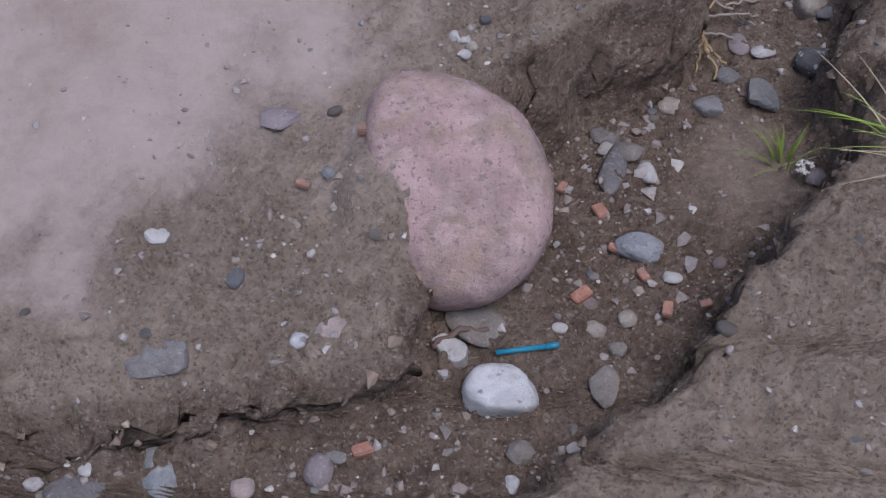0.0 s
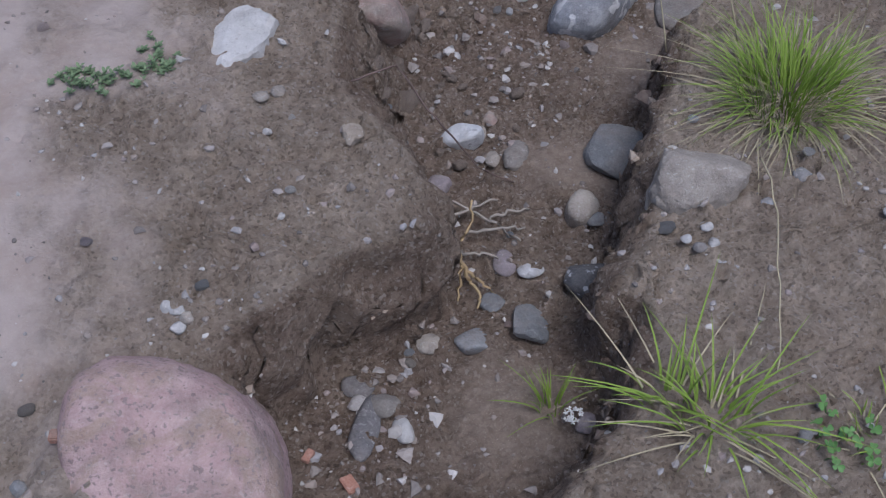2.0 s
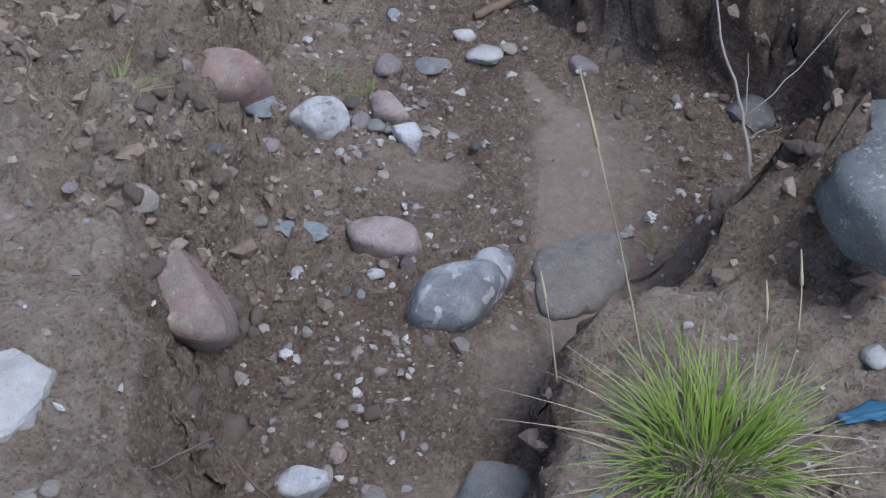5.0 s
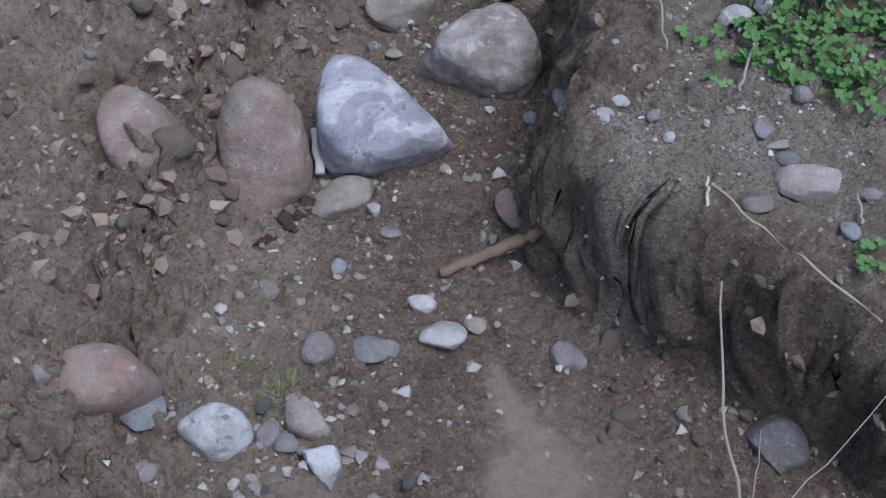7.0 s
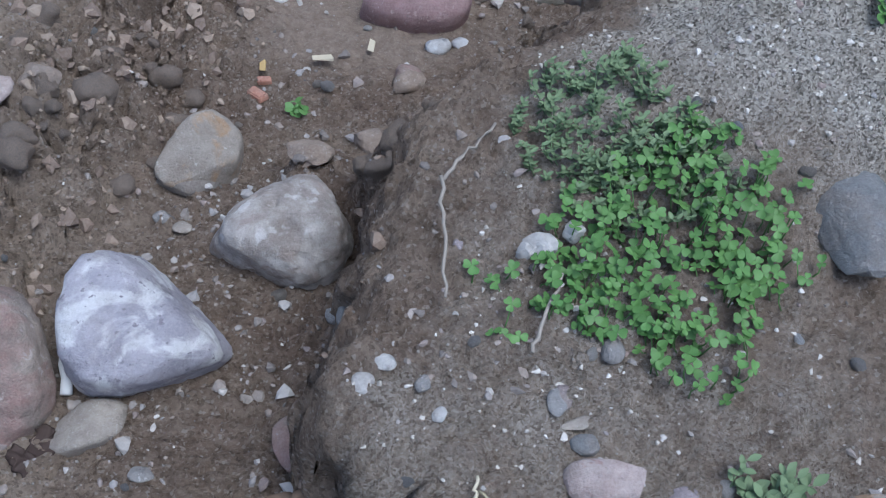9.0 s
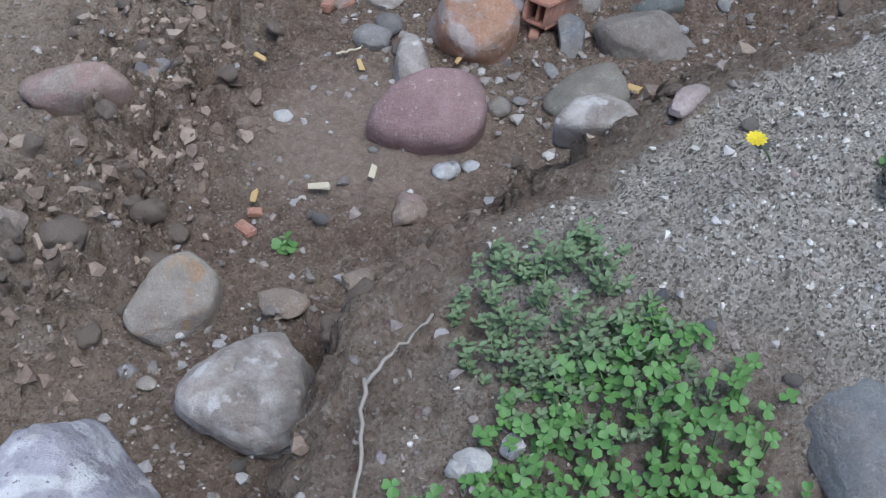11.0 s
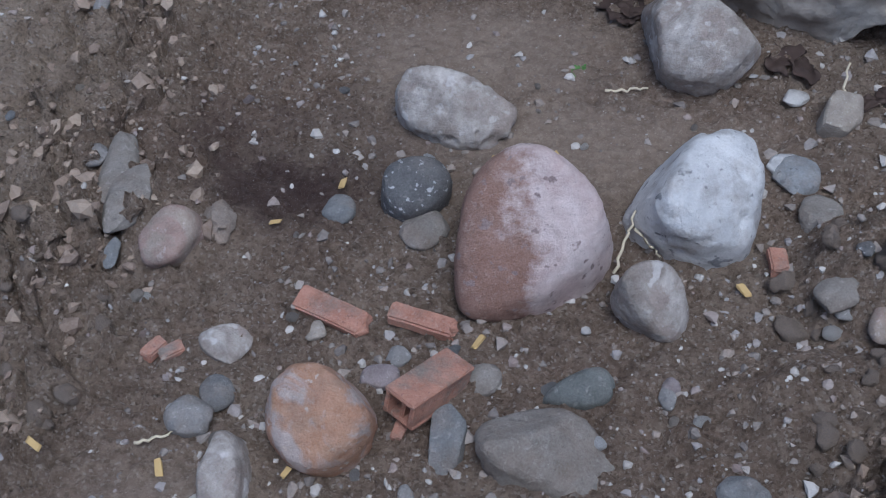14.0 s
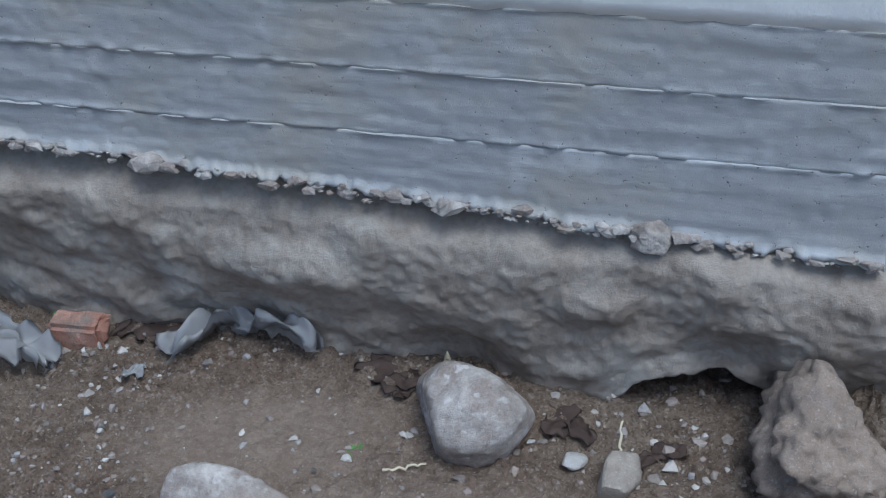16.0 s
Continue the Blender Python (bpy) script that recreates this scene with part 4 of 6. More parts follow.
stone("stone", "tan stone at the foot of a block", 0.662, 1.023, 0.202, 0.026, 0.028, 0.013, -15, "tan", 63, 0.40, group="stones")
stone("pebble", "reddish brown pebble on the bed", 0.433, 1.399, 0.001, 0.015, 0.014, 0.009, -15, "redbrown", 64, 0.20, category="pebble", group="pebbles")
stone("stone", "pale purple stone among the roots", 0.334, 1.244, 0.005, 0.023, 0.024, 0.014, -5, "purple", 65, 0.20, group="stones")
stone("stone", "grey upright stone among twigs", 0.271, 1.269, 0.070, 0.012, 0.029, 0.007, -15, "grey", 66, 0.50, group="stones")
stone("pebble", "white pebble on the bank's loose gravel", 0.671, 0.944, 0.201, 0.009, 0.009, 0.005, -15, "white", 67, 0.20, category="pebble", group="pebbles")
stone("pebble", "white pebble on the bank's gravel", 0.704, 0.966, 0.202, 0.010, 0.011, 0.006, -15, "white", 68, 0.20, category="pebble", group="pebbles")
stone("pebble", "grey pebble on the bank's gravel", 0.688, 0.927, 0.201, 0.011, 0.010, 0.006, -15, "grey", 69, 0.20, category="pebble", group="pebbles")
stone("pebble", "white pebble on the bank's gravel", 0.708, 0.934, 0.201, 0.009, 0.010, 0.005, -15, "white", 70, 0.20, category="pebble", group="pebbles")
stone("pebble", "white pebble near a sandstone block", 0.701, 0.994, 0.201, 0.008, 0.006, 0.004, -15, "white", 71, 0.20, category="pebble", group="pebbles")
stone("pebble", "blue grey pebble on the bank", 0.801, 1.007, 0.199, 0.011, 0.009, 0.006, -15, "blue", 72, 0.20, category="pebble", group="pebbles")
stone("pebble", "grey pebble under the grass", 0.863, 1.053, 0.203, 0.014, 0.014, 0.008, -55, "grey", 73, 0.20, category="pebble", group="pebbles")
stone("pebble", "grey pebble on the bank", 1.092, 0.998, 0.201, 0.016, 0.013, 0.008, -15, "grey", 74, 0.20, category="pebble", group="pebbles")
stone("pebble", "round white pebble on the bank", 0.971, 0.977, 0.200, 0.008, 0.009, 0.005, -15, "white", 75, 0.10, category="pebble", group="pebbles")
stone("pebble", "tan pebble on the bank", 1.181, 1.207, 0.203, 0.019, 0.017, 0.010, -15, "tan", 76, 0.20, category="pebble", group="pebbles")
stone("pebble", "whitish stone on the pale bank", 1.161, 1.365, 0.197, 0.019, 0.021, 0.012, -15, "white", 77, 0.20, category="pebble", group="pebbles")
stone("pebble", "white pebble on the sandy bank", -0.038, 0.856, 0.213, 0.015, 0.014, 0.008, -15, "white", 78, 0.20, category="pebble", group="pebbles")
stone("pebble", "white pebble in the earth bank", 0.099, 0.993, 0.234, 0.007, 0.008, 0.004, -15, "white", 79, 0.20, category="pebble", group="pebbles")
stone("pebble", "tan pebble on the bank", 0.065, 1.215, 0.256, 0.014, 0.012, 0.007, -15, "tan", 80, 0.20, category="pebble", group="pebbles")
stone("pebble", "tan pebble on the bank", 0.091, 1.225, 0.256, 0.012, 0.012, 0.007, -15, "tan", 81, 0.20, category="pebble", group="pebbles")
stone("clod", "pale earth lump on the bank's rim", 0.200, 1.138, 0.246, 0.021, 0.023, 0.013, -15, "crustclod", 82, 0.40, lumpy=0.3, category="clod", group="earth clods")
hewn("stone", "white limestone with blue grey patches", (0.461, 2.090, 0.013), (17, -1, -5), ((-122, 40), (-70, 44), (-24, 55), (38, 47), (78, 41), (126, 45), (-136, 45)), 34, "whiteblue", 83, "stones", "stone", soft=6, pits=0.3)
hewn("stone", "pinkish white stone in the gravel", (0.584, 2.110, 0.011), (22, -2, -5), ((-112, 26), (-64, 35), (34, 25), (46, 25), (114, 35), (-168, 30)), 23, "pinkwhite", 84, "stones", "stone")
hewn("stone", "angular pale teal stone in the gravel", (0.613, 2.036, 0.011), (17, -1, -5), ((-116, 27), (-14, 24), (28, 25), (106, 26), (-144, 20)), 17, "whiteblue", 85, "stones", "stone", soft=11)
hewn("boulder", "pinkish brown rounded stone on the bank's foot", (0.303, 2.136, 0.076), (26, -2, -5), ((-154, 63), (-94, 55), (-64, 51), (-36, 66), (46, 58), (86, 52), (128, 60), (-176, 65)), 49, "redbrown", 86, "boulders", "boulder", soft=6)
stone("stone", "purple stone beside a brown one", 0.234, 2.125, 0.118, 0.021, 0.026, 0.015, -10, "purple", 87, 0.20, group="stones")
stone("stone", "pale grey broken stone on the bed", 0.353, 2.124, 0.021, 0.035, 0.041, 0.018, 10, "blue", 88, 0.50, group="stones")
stone("stone", "dull purple stone half bedded in sand", 0.596, 2.237, 0.004, 0.030, 0.030, 0.018, -10, "purple", 89, 0.20, group="stones")
stone("stone", "greenish grey stone half bedded in sand", 0.686, 2.239, 0.002, 0.038, 0.027, 0.014, 0, "blue", 90, 0.40, group="stones")
stone("pebble", "smooth oval white pebble on the bed", 0.759, 2.326, 0.003, 0.027, 0.018, 0.011, -18, "white", 91, 0.05, category="pebble", group="pebbles")
stone("stone", "triangular cream white stone on the bed", 0.788, 2.260, 0.008, 0.038, 0.026, 0.016, 0, "white", 92, 0.30, group="stones")
stone("pebble", "tan pebble beside a cream stone", 0.838, 2.284, 0.002, 0.020, 0.018, 0.009, -20, "tan", 93, 0.20, category="pebble", group="pebbles")
stone("stone", "purple white stone at the bank's foot", 0.973, 2.217, 0.004, 0.027, 0.034, 0.016, 20, "purple", 94, 0.30, group="stones")
stone("pebble", "white flat pebble at the foot of the bank", 0.415, 2.292, 0.002, 0.021, 0.014, 0.007, -10, "white", 95, 0.20, category="pebble", group="pebbles")
stone("pebble", "small white pebble on the bed", 0.462, 2.274, 0.002, 0.011, 0.011, 0.006, -10, "white", 96, 0.20, category="pebble", group="pebbles")
stone("stone", "purple pebble pressed into the soil", 0.366, 2.031, 0.008, 0.020, 0.021, 0.012, -20, "purple", 97, 0.10, group="stones")
stone("pebble", "white pebble on the bed", 0.488, 2.020, 0.001, 0.010, 0.021, 0.006, -10, "white", 98, 0.10, category="pebble", group="pebbles")
stone("pebble", "pale blue pebble on the bed", 0.521, 1.728, 0.003, 0.016, 0.012, 0.007, -10, "whiteblue", 99, 0.10, category="pebble", group="pebbles")
stone("pebble", "egg shaped white pebble on the bed", 0.397, 1.741, 0.001, 0.010, 0.016, 0.006, -10, "white", 100, 0.05, category="pebble", group="pebbles")
stone("pebble", "white pebble at the foot of the bank", 0.381, 1.569, 0.001, 0.012, 0.012, 0.007, -10, "white", 101, 0.10, category="pebble", group="pebbles")
stone("stone", "cream stone in the bank's rim", 0.168, 1.734, 0.194, 0.032, 0.025, 0.015, -25, "tan", 102, 0.40, group="stones")
stone("pebble", "purple grey pebble in gravel", 0.533, 2.089, 0.003, 0.018, 0.023, 0.011, -10, "purple", 103, 0.20, category="pebble", group="pebbles")
stone("pebble", "grey pebble in gravel", 0.559, 2.074, 0.003, 0.017, 0.018, 0.010, -10, "grey", 104, 0.20, category="pebble", group="pebbles")
stone("pebble", "brown pebble on the bed", 0.342, 1.837, 0.022, 0.015, 0.015, 0.009, -10, "mud", 105, 0.20, category="pebble", group="pebbles")
stone("boulder", "large grey speckled boulder under the bank", 1.211, 1.569, 0.334, 0.095, 0.170, 0.081, -25, "speckled", 106, 0.10, category="boulder", group="boulders")
stone("stone", "dark stone in the shade of the bank", 1.264, 2.069, 0.005, 0.049, 0.049, 0.029, -30, "dark", 107, 0.40, group="stones")
hewn("boulder", "flat sand coated stone flush with the silt", (0.848, 1.701, 0.009), (2, 0, -6), ((-112, 118), (-58, 78), (-24, 79), (16, 97), (96, 90), (148, 84), (-178, 79)), 26, "mud", 108, "boulders", "boulder", soft=9, lumpy=0.25)
stone("stone", "dark brown stone on the bed", 0.514, 2.349, 0.002, 0.025, 0.024, 0.012, -25, "mud", 109, 0.40, group="stones")
stone("pebble", "white pebble on the bed", 1.073, 1.876, -0.001, 0.011, 0.012, 0.007, -10, "white", 110, 0.20, category="pebble", group="pebbles")
stone("stone", "dark purple fragment in the bank", 0.077, 1.743, 0.214, 0.012, 0.012, 0.005, -10, "purple", 111, 0.30, group="stones")
hewn("boulder", "reddish stone half buried in crumbling earth", (0.310, 2.565, 0.126), (24, -2, -2), ((-178, 58), (-138, 68), (-72, 83), (-34, 72), (0, 62), (40, 66), (78, 79), (146, 75)), 51, "redbrown", 112, "boulders", "boulder", soft=6)
hewn("boulder", "red granite stone coated with dried mud", (0.499, 2.606, 0.054), (27, -2, -2), ((176, 78), (-168, 81), (-100, 124), (-64, 113), (-30, 97), (4, 80), (34, 97), (84, 120), (142, 106)), 62, "redbrown", 113, "boulders", "boulder", soft=6, lumpy=0.15)
stone("stone", "pale blue grey pebble on earth", 0.446, 2.630, 0.074, 0.026, 0.022, 0.011, -6, "blue", 114, 0.30, group="stones")
hewn("boulder", "triangular lilac grey boulder on the bed", (0.683, 2.677, 0.052), (31, -2, -2), ((-156, 109), (-106, 108), (-76, 97), (-66, 102), (-50, 121), (46, 83), (44, 84), (60, 95), (98, 128), (158, 107), (-178, 104)), 93, "lilac", 115, "boulders", "boulder", soft=8, lumpy=0.13)
hewn("stone", "flat cream stone below the lilac boulder", (0.633, 2.544, 0.008), (4, 0, -2), ((-64, 33), (-18, 48), (80, 46), (114, 35), (160, 45), (-104, 49)), 19, "tan", 116, "stones", "stone", soft=9, lumpy=0.2)
hewn("boulder", "rounded mottled brown and white boulder", (0.895, 2.869, 0.040), (24, -2, -2), ((-108, 80), (-114, 82), (-62, 97), (-30, 105), (18, 99), (48, 99), (114, 85), (130, 89), (-176, 115)), 79, "mottled", 117, "boulders", "boulder", soft=6.5, lumpy=0.18, pits=0.25)
stone("stone", "muddy tan stone on the bed", 0.726, 3.029, 0.004, 0.069, 0.044, 0.022, -6, "mud", 118, 0.30, group="stones")
stone("stone", "grey oval stone below the rim", 0.991, 2.612, 0.168, 0.018, 0.034, 0.011, 4, "grey", 119, 0.20, group="stones")
hewn("stone", "white stone on the gravel bank", (1.026, 2.358, 0.260), (15, -1, -1), ((-82, 18), (-6, 21), (66, 20), (138, 19), (-156, 22)), 15, "white", 120, "stones", "stone", soft=9)
stone("pebble", "grey pebble under the clover", 1.298, 2.453, 0.333, 0.016, 0.018, 0.010, -6, "grey", 121, 0.20, category="pebble", group="pebbles")
stone("pebble", "white pebble on the bank's rim", 1.005, 2.409, 0.325, 0.014, 0.016, 0.008, -6, "white", 122, 0.30, category="pebble", group="pebbles")
stone("stone", "reddish stone below the overhanging bank", 0.915, 2.509, 0.013, 0.026, 0.049, 0.015, 14, "redbrown", 123, 0.30, group="stones")
stone("stone", "dark red brown flat stone", 0.516, 2.355, 0.001, 0.023, 0.020, 0.008, -26, "redbrown", 124, 0.50, group="stones")
stone("pebble", "grey pebble in sandy soil", 0.711, 2.474, -0.000, 0.020, 0.013, 0.005, -6, "grey", 125, 0.30, category="pebble", group="pebbles")
stone("pebble", "grey blue pebble in sandy soil", 0.629, 2.401, 0.001, 0.013, 0.017, 0.006, -6, "blue", 126, 0.20, category="pebble", group="pebbles")
stone("pebble", "grey pebble on the gravel bank", 1.074, 2.409, 0.326, 0.010, 0.012, 0.006, -6, "grey", 127, 0.20, category="pebble", group="pebbles")
stone("pebble", "grey pebble on the gravel bank", 1.227, 2.386, 0.323, 0.012, 0.020, 0.007, -6, "grey", 128, 0.20, category="pebble", group="pebbles")
stone("pebble", "greenish pebble on the gravel bank", 1.311, 2.207, 0.311, 0.016, 0.015, 0.009, -26, "blue", 129, 0.30, category="pebble", group="pebbles")
stone("pebble", "white pebble on the gravel bank", 1.092, 2.370, 0.321, 0.009, 0.012, 0.005, -6, "white", 130, 0.20, category="pebble", group="pebbles")
hewn("boulder", "tan stone with an orange brown patch", (0.744, 3.057, 0.021), (15, -1, -1), ((-80, 59), (-58, 55), (-4, 66), (54, 77), (124, 57), (154, 53), (-138, 89)), 41, "tanorange", 131, "boulders", "boulder", soft=10)
stone("stone", "grey pebble on the bed", 0.692, 2.935, 0.000, 0.020, 0.017, 0.008, -5, "grey", 132, 0.30, group="stones")
stone("pebble", "tan pebble on the bed", 0.726, 2.915, 0.002, 0.017, 0.013, 0.006, -5, "tan", 133, 0.30, category="pebble", group="pebbles")
stone("clod", "brown earth clod beside the mottled boulder", 0.929, 3.017, 0.074, 0.044, 0.033, 0.023, -5, "clod", 134, 0.40, lumpy=0.3, category="clod", group="earth clods")
stone("clod", "brown earth clod on the bank's edge", 1.026, 3.115, 0.006, 0.035, 0.035, 0.025, -5, "clod", 135, 0.40, lumpy=0.3, category="clod", group="earth clods")
stone("stone", "brown round clod stone on the bed", 1.090, 3.281, 0.004, 0.026, 0.027, 0.018, -5, "redbrown", 136, 0.20, group="stones")
hewn("stone", "pink white angular stone on the bank", (1.270, 2.288, 0.317), (15, -1, -1), ((-114, 32), (-82, 27), (-20, 43), (74, 28), (102, 28), (-176, 44)), 22, "pinkwhite", 138, "stones", "stone", soft=12, lumpy=0.2)
stone("stone", "dark blue grey stone on the bank", 1.258, 2.333, 0.315, 0.021, 0.016, 0.008, -5, "slate", 139, 0.40, group="stones")
hewn("boulder", "large tan boulder on the gravel bank", (1.530, 2.206, 0.323), (15, -1, -1), ((-92, 50), (-58, 58), (-4, 78), (68, 67), (106, 52), (130, 55), (-180, 85)), 47, "tanorange", 140, "boulders", "boulder", soft=6)
stone("boulder", "dark grey rock in a hollow of the bank", 1.622, 2.620, 0.389, 0.058, 0.101, 0.041, -5, "slate", 141, 0.40, category="boulder", group="boulders")
stone("stone", "long brown stone on the bank", 1.256, 2.363, 0.317, 0.027, 0.010, 0.004, 10, "tan", 142, 0.50, group="stones")
stone("stone", "dull purple pebble on the bank", 1.359, 2.272, 0.310, 0.019, 0.014, 0.007, -5, "purple", 143, 0.30, group="stones")
stone("stone", "brown stone on the gravel bank", 1.196, 2.255, 0.312, 0.024, 0.018, 0.009, 5, "mud", 144, 0.30, group="stones")
stone("pebble", "purple pebble on the gravel bank", 1.235, 2.394, 0.322, 0.012, 0.018, 0.007, -5, "purple", 145, 0.30, category="pebble", group="pebbles")
stone("pebble", "pale purple pebble on the rim", 1.122, 2.592, 0.356, 0.009, 0.009, 0.006, -5, "purple", 146, 0.10, category="pebble", group="pebbles")
stone("pebble", "white pebble on the rim", 1.031, 2.437, 0.327, 0.014, 0.012, 0.007, -5, "white", 147, 0.20, category="pebble", group="pebbles")
stone("stone", "pinkish stone in rubble", 0.432, 3.075, 0.141, 0.030, 0.039, 0.018, -5, "pinkwhite", 148, 0.30, group="stones")
stone("pebble", "white stone in rubble", 0.391, 3.148, 0.141, 0.020, 0.025, 0.012, -5, "white", 149, 0.30, category="pebble", group="pebbles")
stone("clod", "brown earth clod in rubble", 0.488, 3.114, 0.133, 0.040, 0.031, 0.019, -5, "clod", 150, 0.40, lumpy=0.3, category="clod", group="earth clods")
stone("pebble", "white pebble in rubble", 0.383, 2.961, 0.084, 0.011, 0.013, 0.006, -5, "white", 151, 0.20, category="pebble", group="pebbles")
hewn("boulder", "smooth dark pink heart shaped stone", (1.121, 3.472, 0.024), (20, 0, 11), ((-120, 82), (-108, 73), (-84, 78), (-42, 94), (-2, 95), (64, 97), (104, 67), (132, 84), (-170, 122)), 68, "pinkred", 152, "boulders", "boulder", soft=6.5, lumpy=0.06)
hewn("boulder", "orange brown rounded stone with mud", (1.192, 3.720, 0.029), (24, 1, 13), ((-132, 72), (-84, 82), (-52, 83), (-14, 84), (34, 74), (52, 73), (106, 82), (158, 82), (-168, 80)), 69, "orange", 153, "boulders", "boulder", soft=6, lumpy=0.14)
hewn("stone", "grey white veined stone beside the pink one", (1.070, 3.615, 0.014), (12, 0, 13), ((-62, 66), (-10, 45), (6, 44), (50, 74), (126, 64), (-172, 33), (162, 31), (-98, 76)), 36, "mottled", 154, "stones", "stone", soft=9, lumpy=0.2)
hewn("stone", "olive flat stone flush with the silt", (1.394, 3.565, 0.006), (0, 0, 13), ((-106, 59), (-76, 56), (-6, 78), (48, 68), (90, 59), (126, 63), (-174, 79)), 28, "olive", 155, "stones", "stone", soft=6)
hewn("stone", "grey brown stone below the rim", (1.371, 3.128, 0.357), (12, 0, 11), ((-104, 33), (-70, 40), (2, 57), (58, 40), (104, 37), (138, 46), (-128, 47)), 25, "mottled", 156, "stones", "stone")
hewn("stone", "pinkish white angular stone by the bank", (1.473, 3.056, 0.457), (12, 0, 11), ((-54, 17), (-42, 16), (42, 41), (116, 19), (148, 19), (-124, 40)), 14, "pinkwhite", 157, "stones", "stone", soft=12)
hewn("boulder", "flat grey mud coated stone", (1.506, 3.739, 0.005), (2, 0, 13), ((-118, 70), (-104, 70), (-56, 100), (-12, 108), (42, 71), (80, 78), (118, 93), (-174, 92)), 35, "mud", 158, "boulders", "boulder", soft=8, lumpy=0.2)
hewn("stone", "smooth dark green stone with a pale vein", (1.553, 3.846, -0.010), (12, 0, 13), ((-104, 35), (-70, 34), (-24, 46), (48, 47), (104, 31), (130, 37), (-128, 45)), 26, "green", 159, "stones", "stone", soft=6, lumpy=0.05)
hewn("stone", "flat dark grey slab beside the brick", (1.369, 3.730, 0.002), (4, 0, 13), ((-124, 61), (-38, 33), (-16, 27), (32, 41), (116, 52), (172, 23)), 14, "slate", 160, "stones", "stone", soft=12)
hewn("boulder", "pink and rust brown boulder on the bed", (1.433, 4.080, 0.034), (26, 1, 13), ((168, 110), (-168, 131), (-94, 136), (-74, 117), (-54, 116), (-16, 136), (34, 124), (48, 127), (94, 141), (122, 134), (162, 110)), 98, "pinkrust", 161, "boulders", "boulder", soft=8, lumpy=0.09)
hewn("boulder", "pale grey white boulder with dark pits", (1.708, 4.207, 0.016), (24, 1, 13), ((-130, 125), (-104, 119), (-74, 121), (-22, 106), (-14, 104), (16, 123), (86, 125), (124, 107), (144, 100), (-168, 139)), 90, "whiteblue", 162, "boulders", "boulder", soft=9, lumpy=0.1, pits=0.25)
hewn("stone", "round cream and grey stone", (1.638, 3.999, 0.006), (24, 1, 13), ((-120, 46), (-140, 45), (-66, 73), (-24, 59), (12, 57), (52, 60), (98, 60), (144, 64), (-174, 66)), 50, "mottled", 163, "stones", "stone", soft=7, pits=0.2)
hewn("boulder", "black stone with white speckles", (1.237, 4.193, -0.006), (24, 1, 13), ((-134, 66), (-82, 57), (-50, 59), (-4, 64), (46, 64), (98, 56), (150, 61), (-174, 64)), 50, "black", 164, "boulders", "boulder", soft=6.5)
stone("stone", "grey brown stone before a black one", 1.265, 4.123, -0.024, 0.043, 0.041, 0.021, 10, "mud", 165, 0.30, group="stones")
stone("stone", "grey rounded stone on the bed", 0.994, 3.717, -0.001, 0.038, 0.033, 0.023, 20, "grey", 166, 0.10, group="stones")
stone("stone", "bluish grey round stone on silt", 1.019, 3.766, -0.006, 0.029, 0.031, 0.021, 10, "slate", 167, 0.10, group="stones")
stone("stone", "white crusted grey stone on silt", 1.003, 3.860, -0.017, 0.042, 0.039, 0.019, 10, "mottled", 168, 0.50, group="stones")
hewn("boulder", "reddish stone half buried in soil", (0.866, 4.031, 0.006), (24, 1, 13), ((-90, 51), (-42, 43), (10, 52), (80, 54), (136, 42), (-168, 53)), 41, "redbrown", 169, "boulders", "boulder")
stone("clod", "earth clod beside a reddish stone", 0.931, 4.082, -0.002, 0.035, 0.042, 0.021, 10, "clod", 170, 0.40, lumpy=0.3, category="clod", group="earth clods")
stone("stone", "olive brown round pebble", 1.235, 3.526, 0.005, 0.025, 0.025, 0.017, 10, "mud", 171, 0.10, group="stones")
stone("pebble", "grey oval pebble on silt", 1.275, 3.549, -0.002, 0.015, 0.011, 0.007, 0, "grey", 172, 0.10, category="pebble", group="pebbles")
stone("pebble", "grey oval pebble below the slab", 1.333, 3.634, -0.004, 0.013, 0.025, 0.008, 20, "grey", 173, 0.10, category="pebble", group="pebbles")
stone("pebble", "grey pebble at the pink stone", 1.185, 3.590, 0.001, 0.016, 0.015, 0.009, 10, "grey", 174, 0.10, category="pebble", group="pebbles")
stone("stone", "grey purple stone by the brick", 1.253, 3.828, -0.015, 0.030, 0.024, 0.014, 10, "purple", 175, 0.20, group="stones")
stone("stone", "grey stone by the brick", 1.272, 3.870, -0.018, 0.021, 0.021, 0.013, 10, "grey", 176, 0.20, group="stones")
stone("stone", "pale blue stone below the pink one", 1.152, 3.368, 0.003, 0.027, 0.022, 0.013, 20, "whiteblue", 177, 0.30, group="stones")
stone("pebble", "pale blue pebble on the silt", 1.192, 3.377, 0.001, 0.017, 0.017, 0.010, 10, "whiteblue", 178, 0.20, category="pebble", group="pebbles")
stone("clod", "tan earth clod on the silt", 1.094, 3.270, 0.005, 0.032, 0.030, 0.021, 10, "clod", 179, 0.30, lumpy=0.3, category="clod", group="earth clods")
stone("pebble", "white broken pebble on the silt", 0.852, 3.492, 0.004, 0.019, 0.016, 0.009, 10, "white", 180, 0.40, category="pebble", group="pebbles")
stone("pebble", "pale grey pebble on the soil", 0.672, 4.195, 0.003, 0.024, 0.028, 0.014, 10, "grey", 181, 0.20, category="pebble", group="pebbles")
stone("pebble", "grey pebble on the silt", 1.673, 3.855, -0.018, 0.014, 0.021, 0.009, 10, "grey", 182, 0.10, category="pebble", group="pebbles")
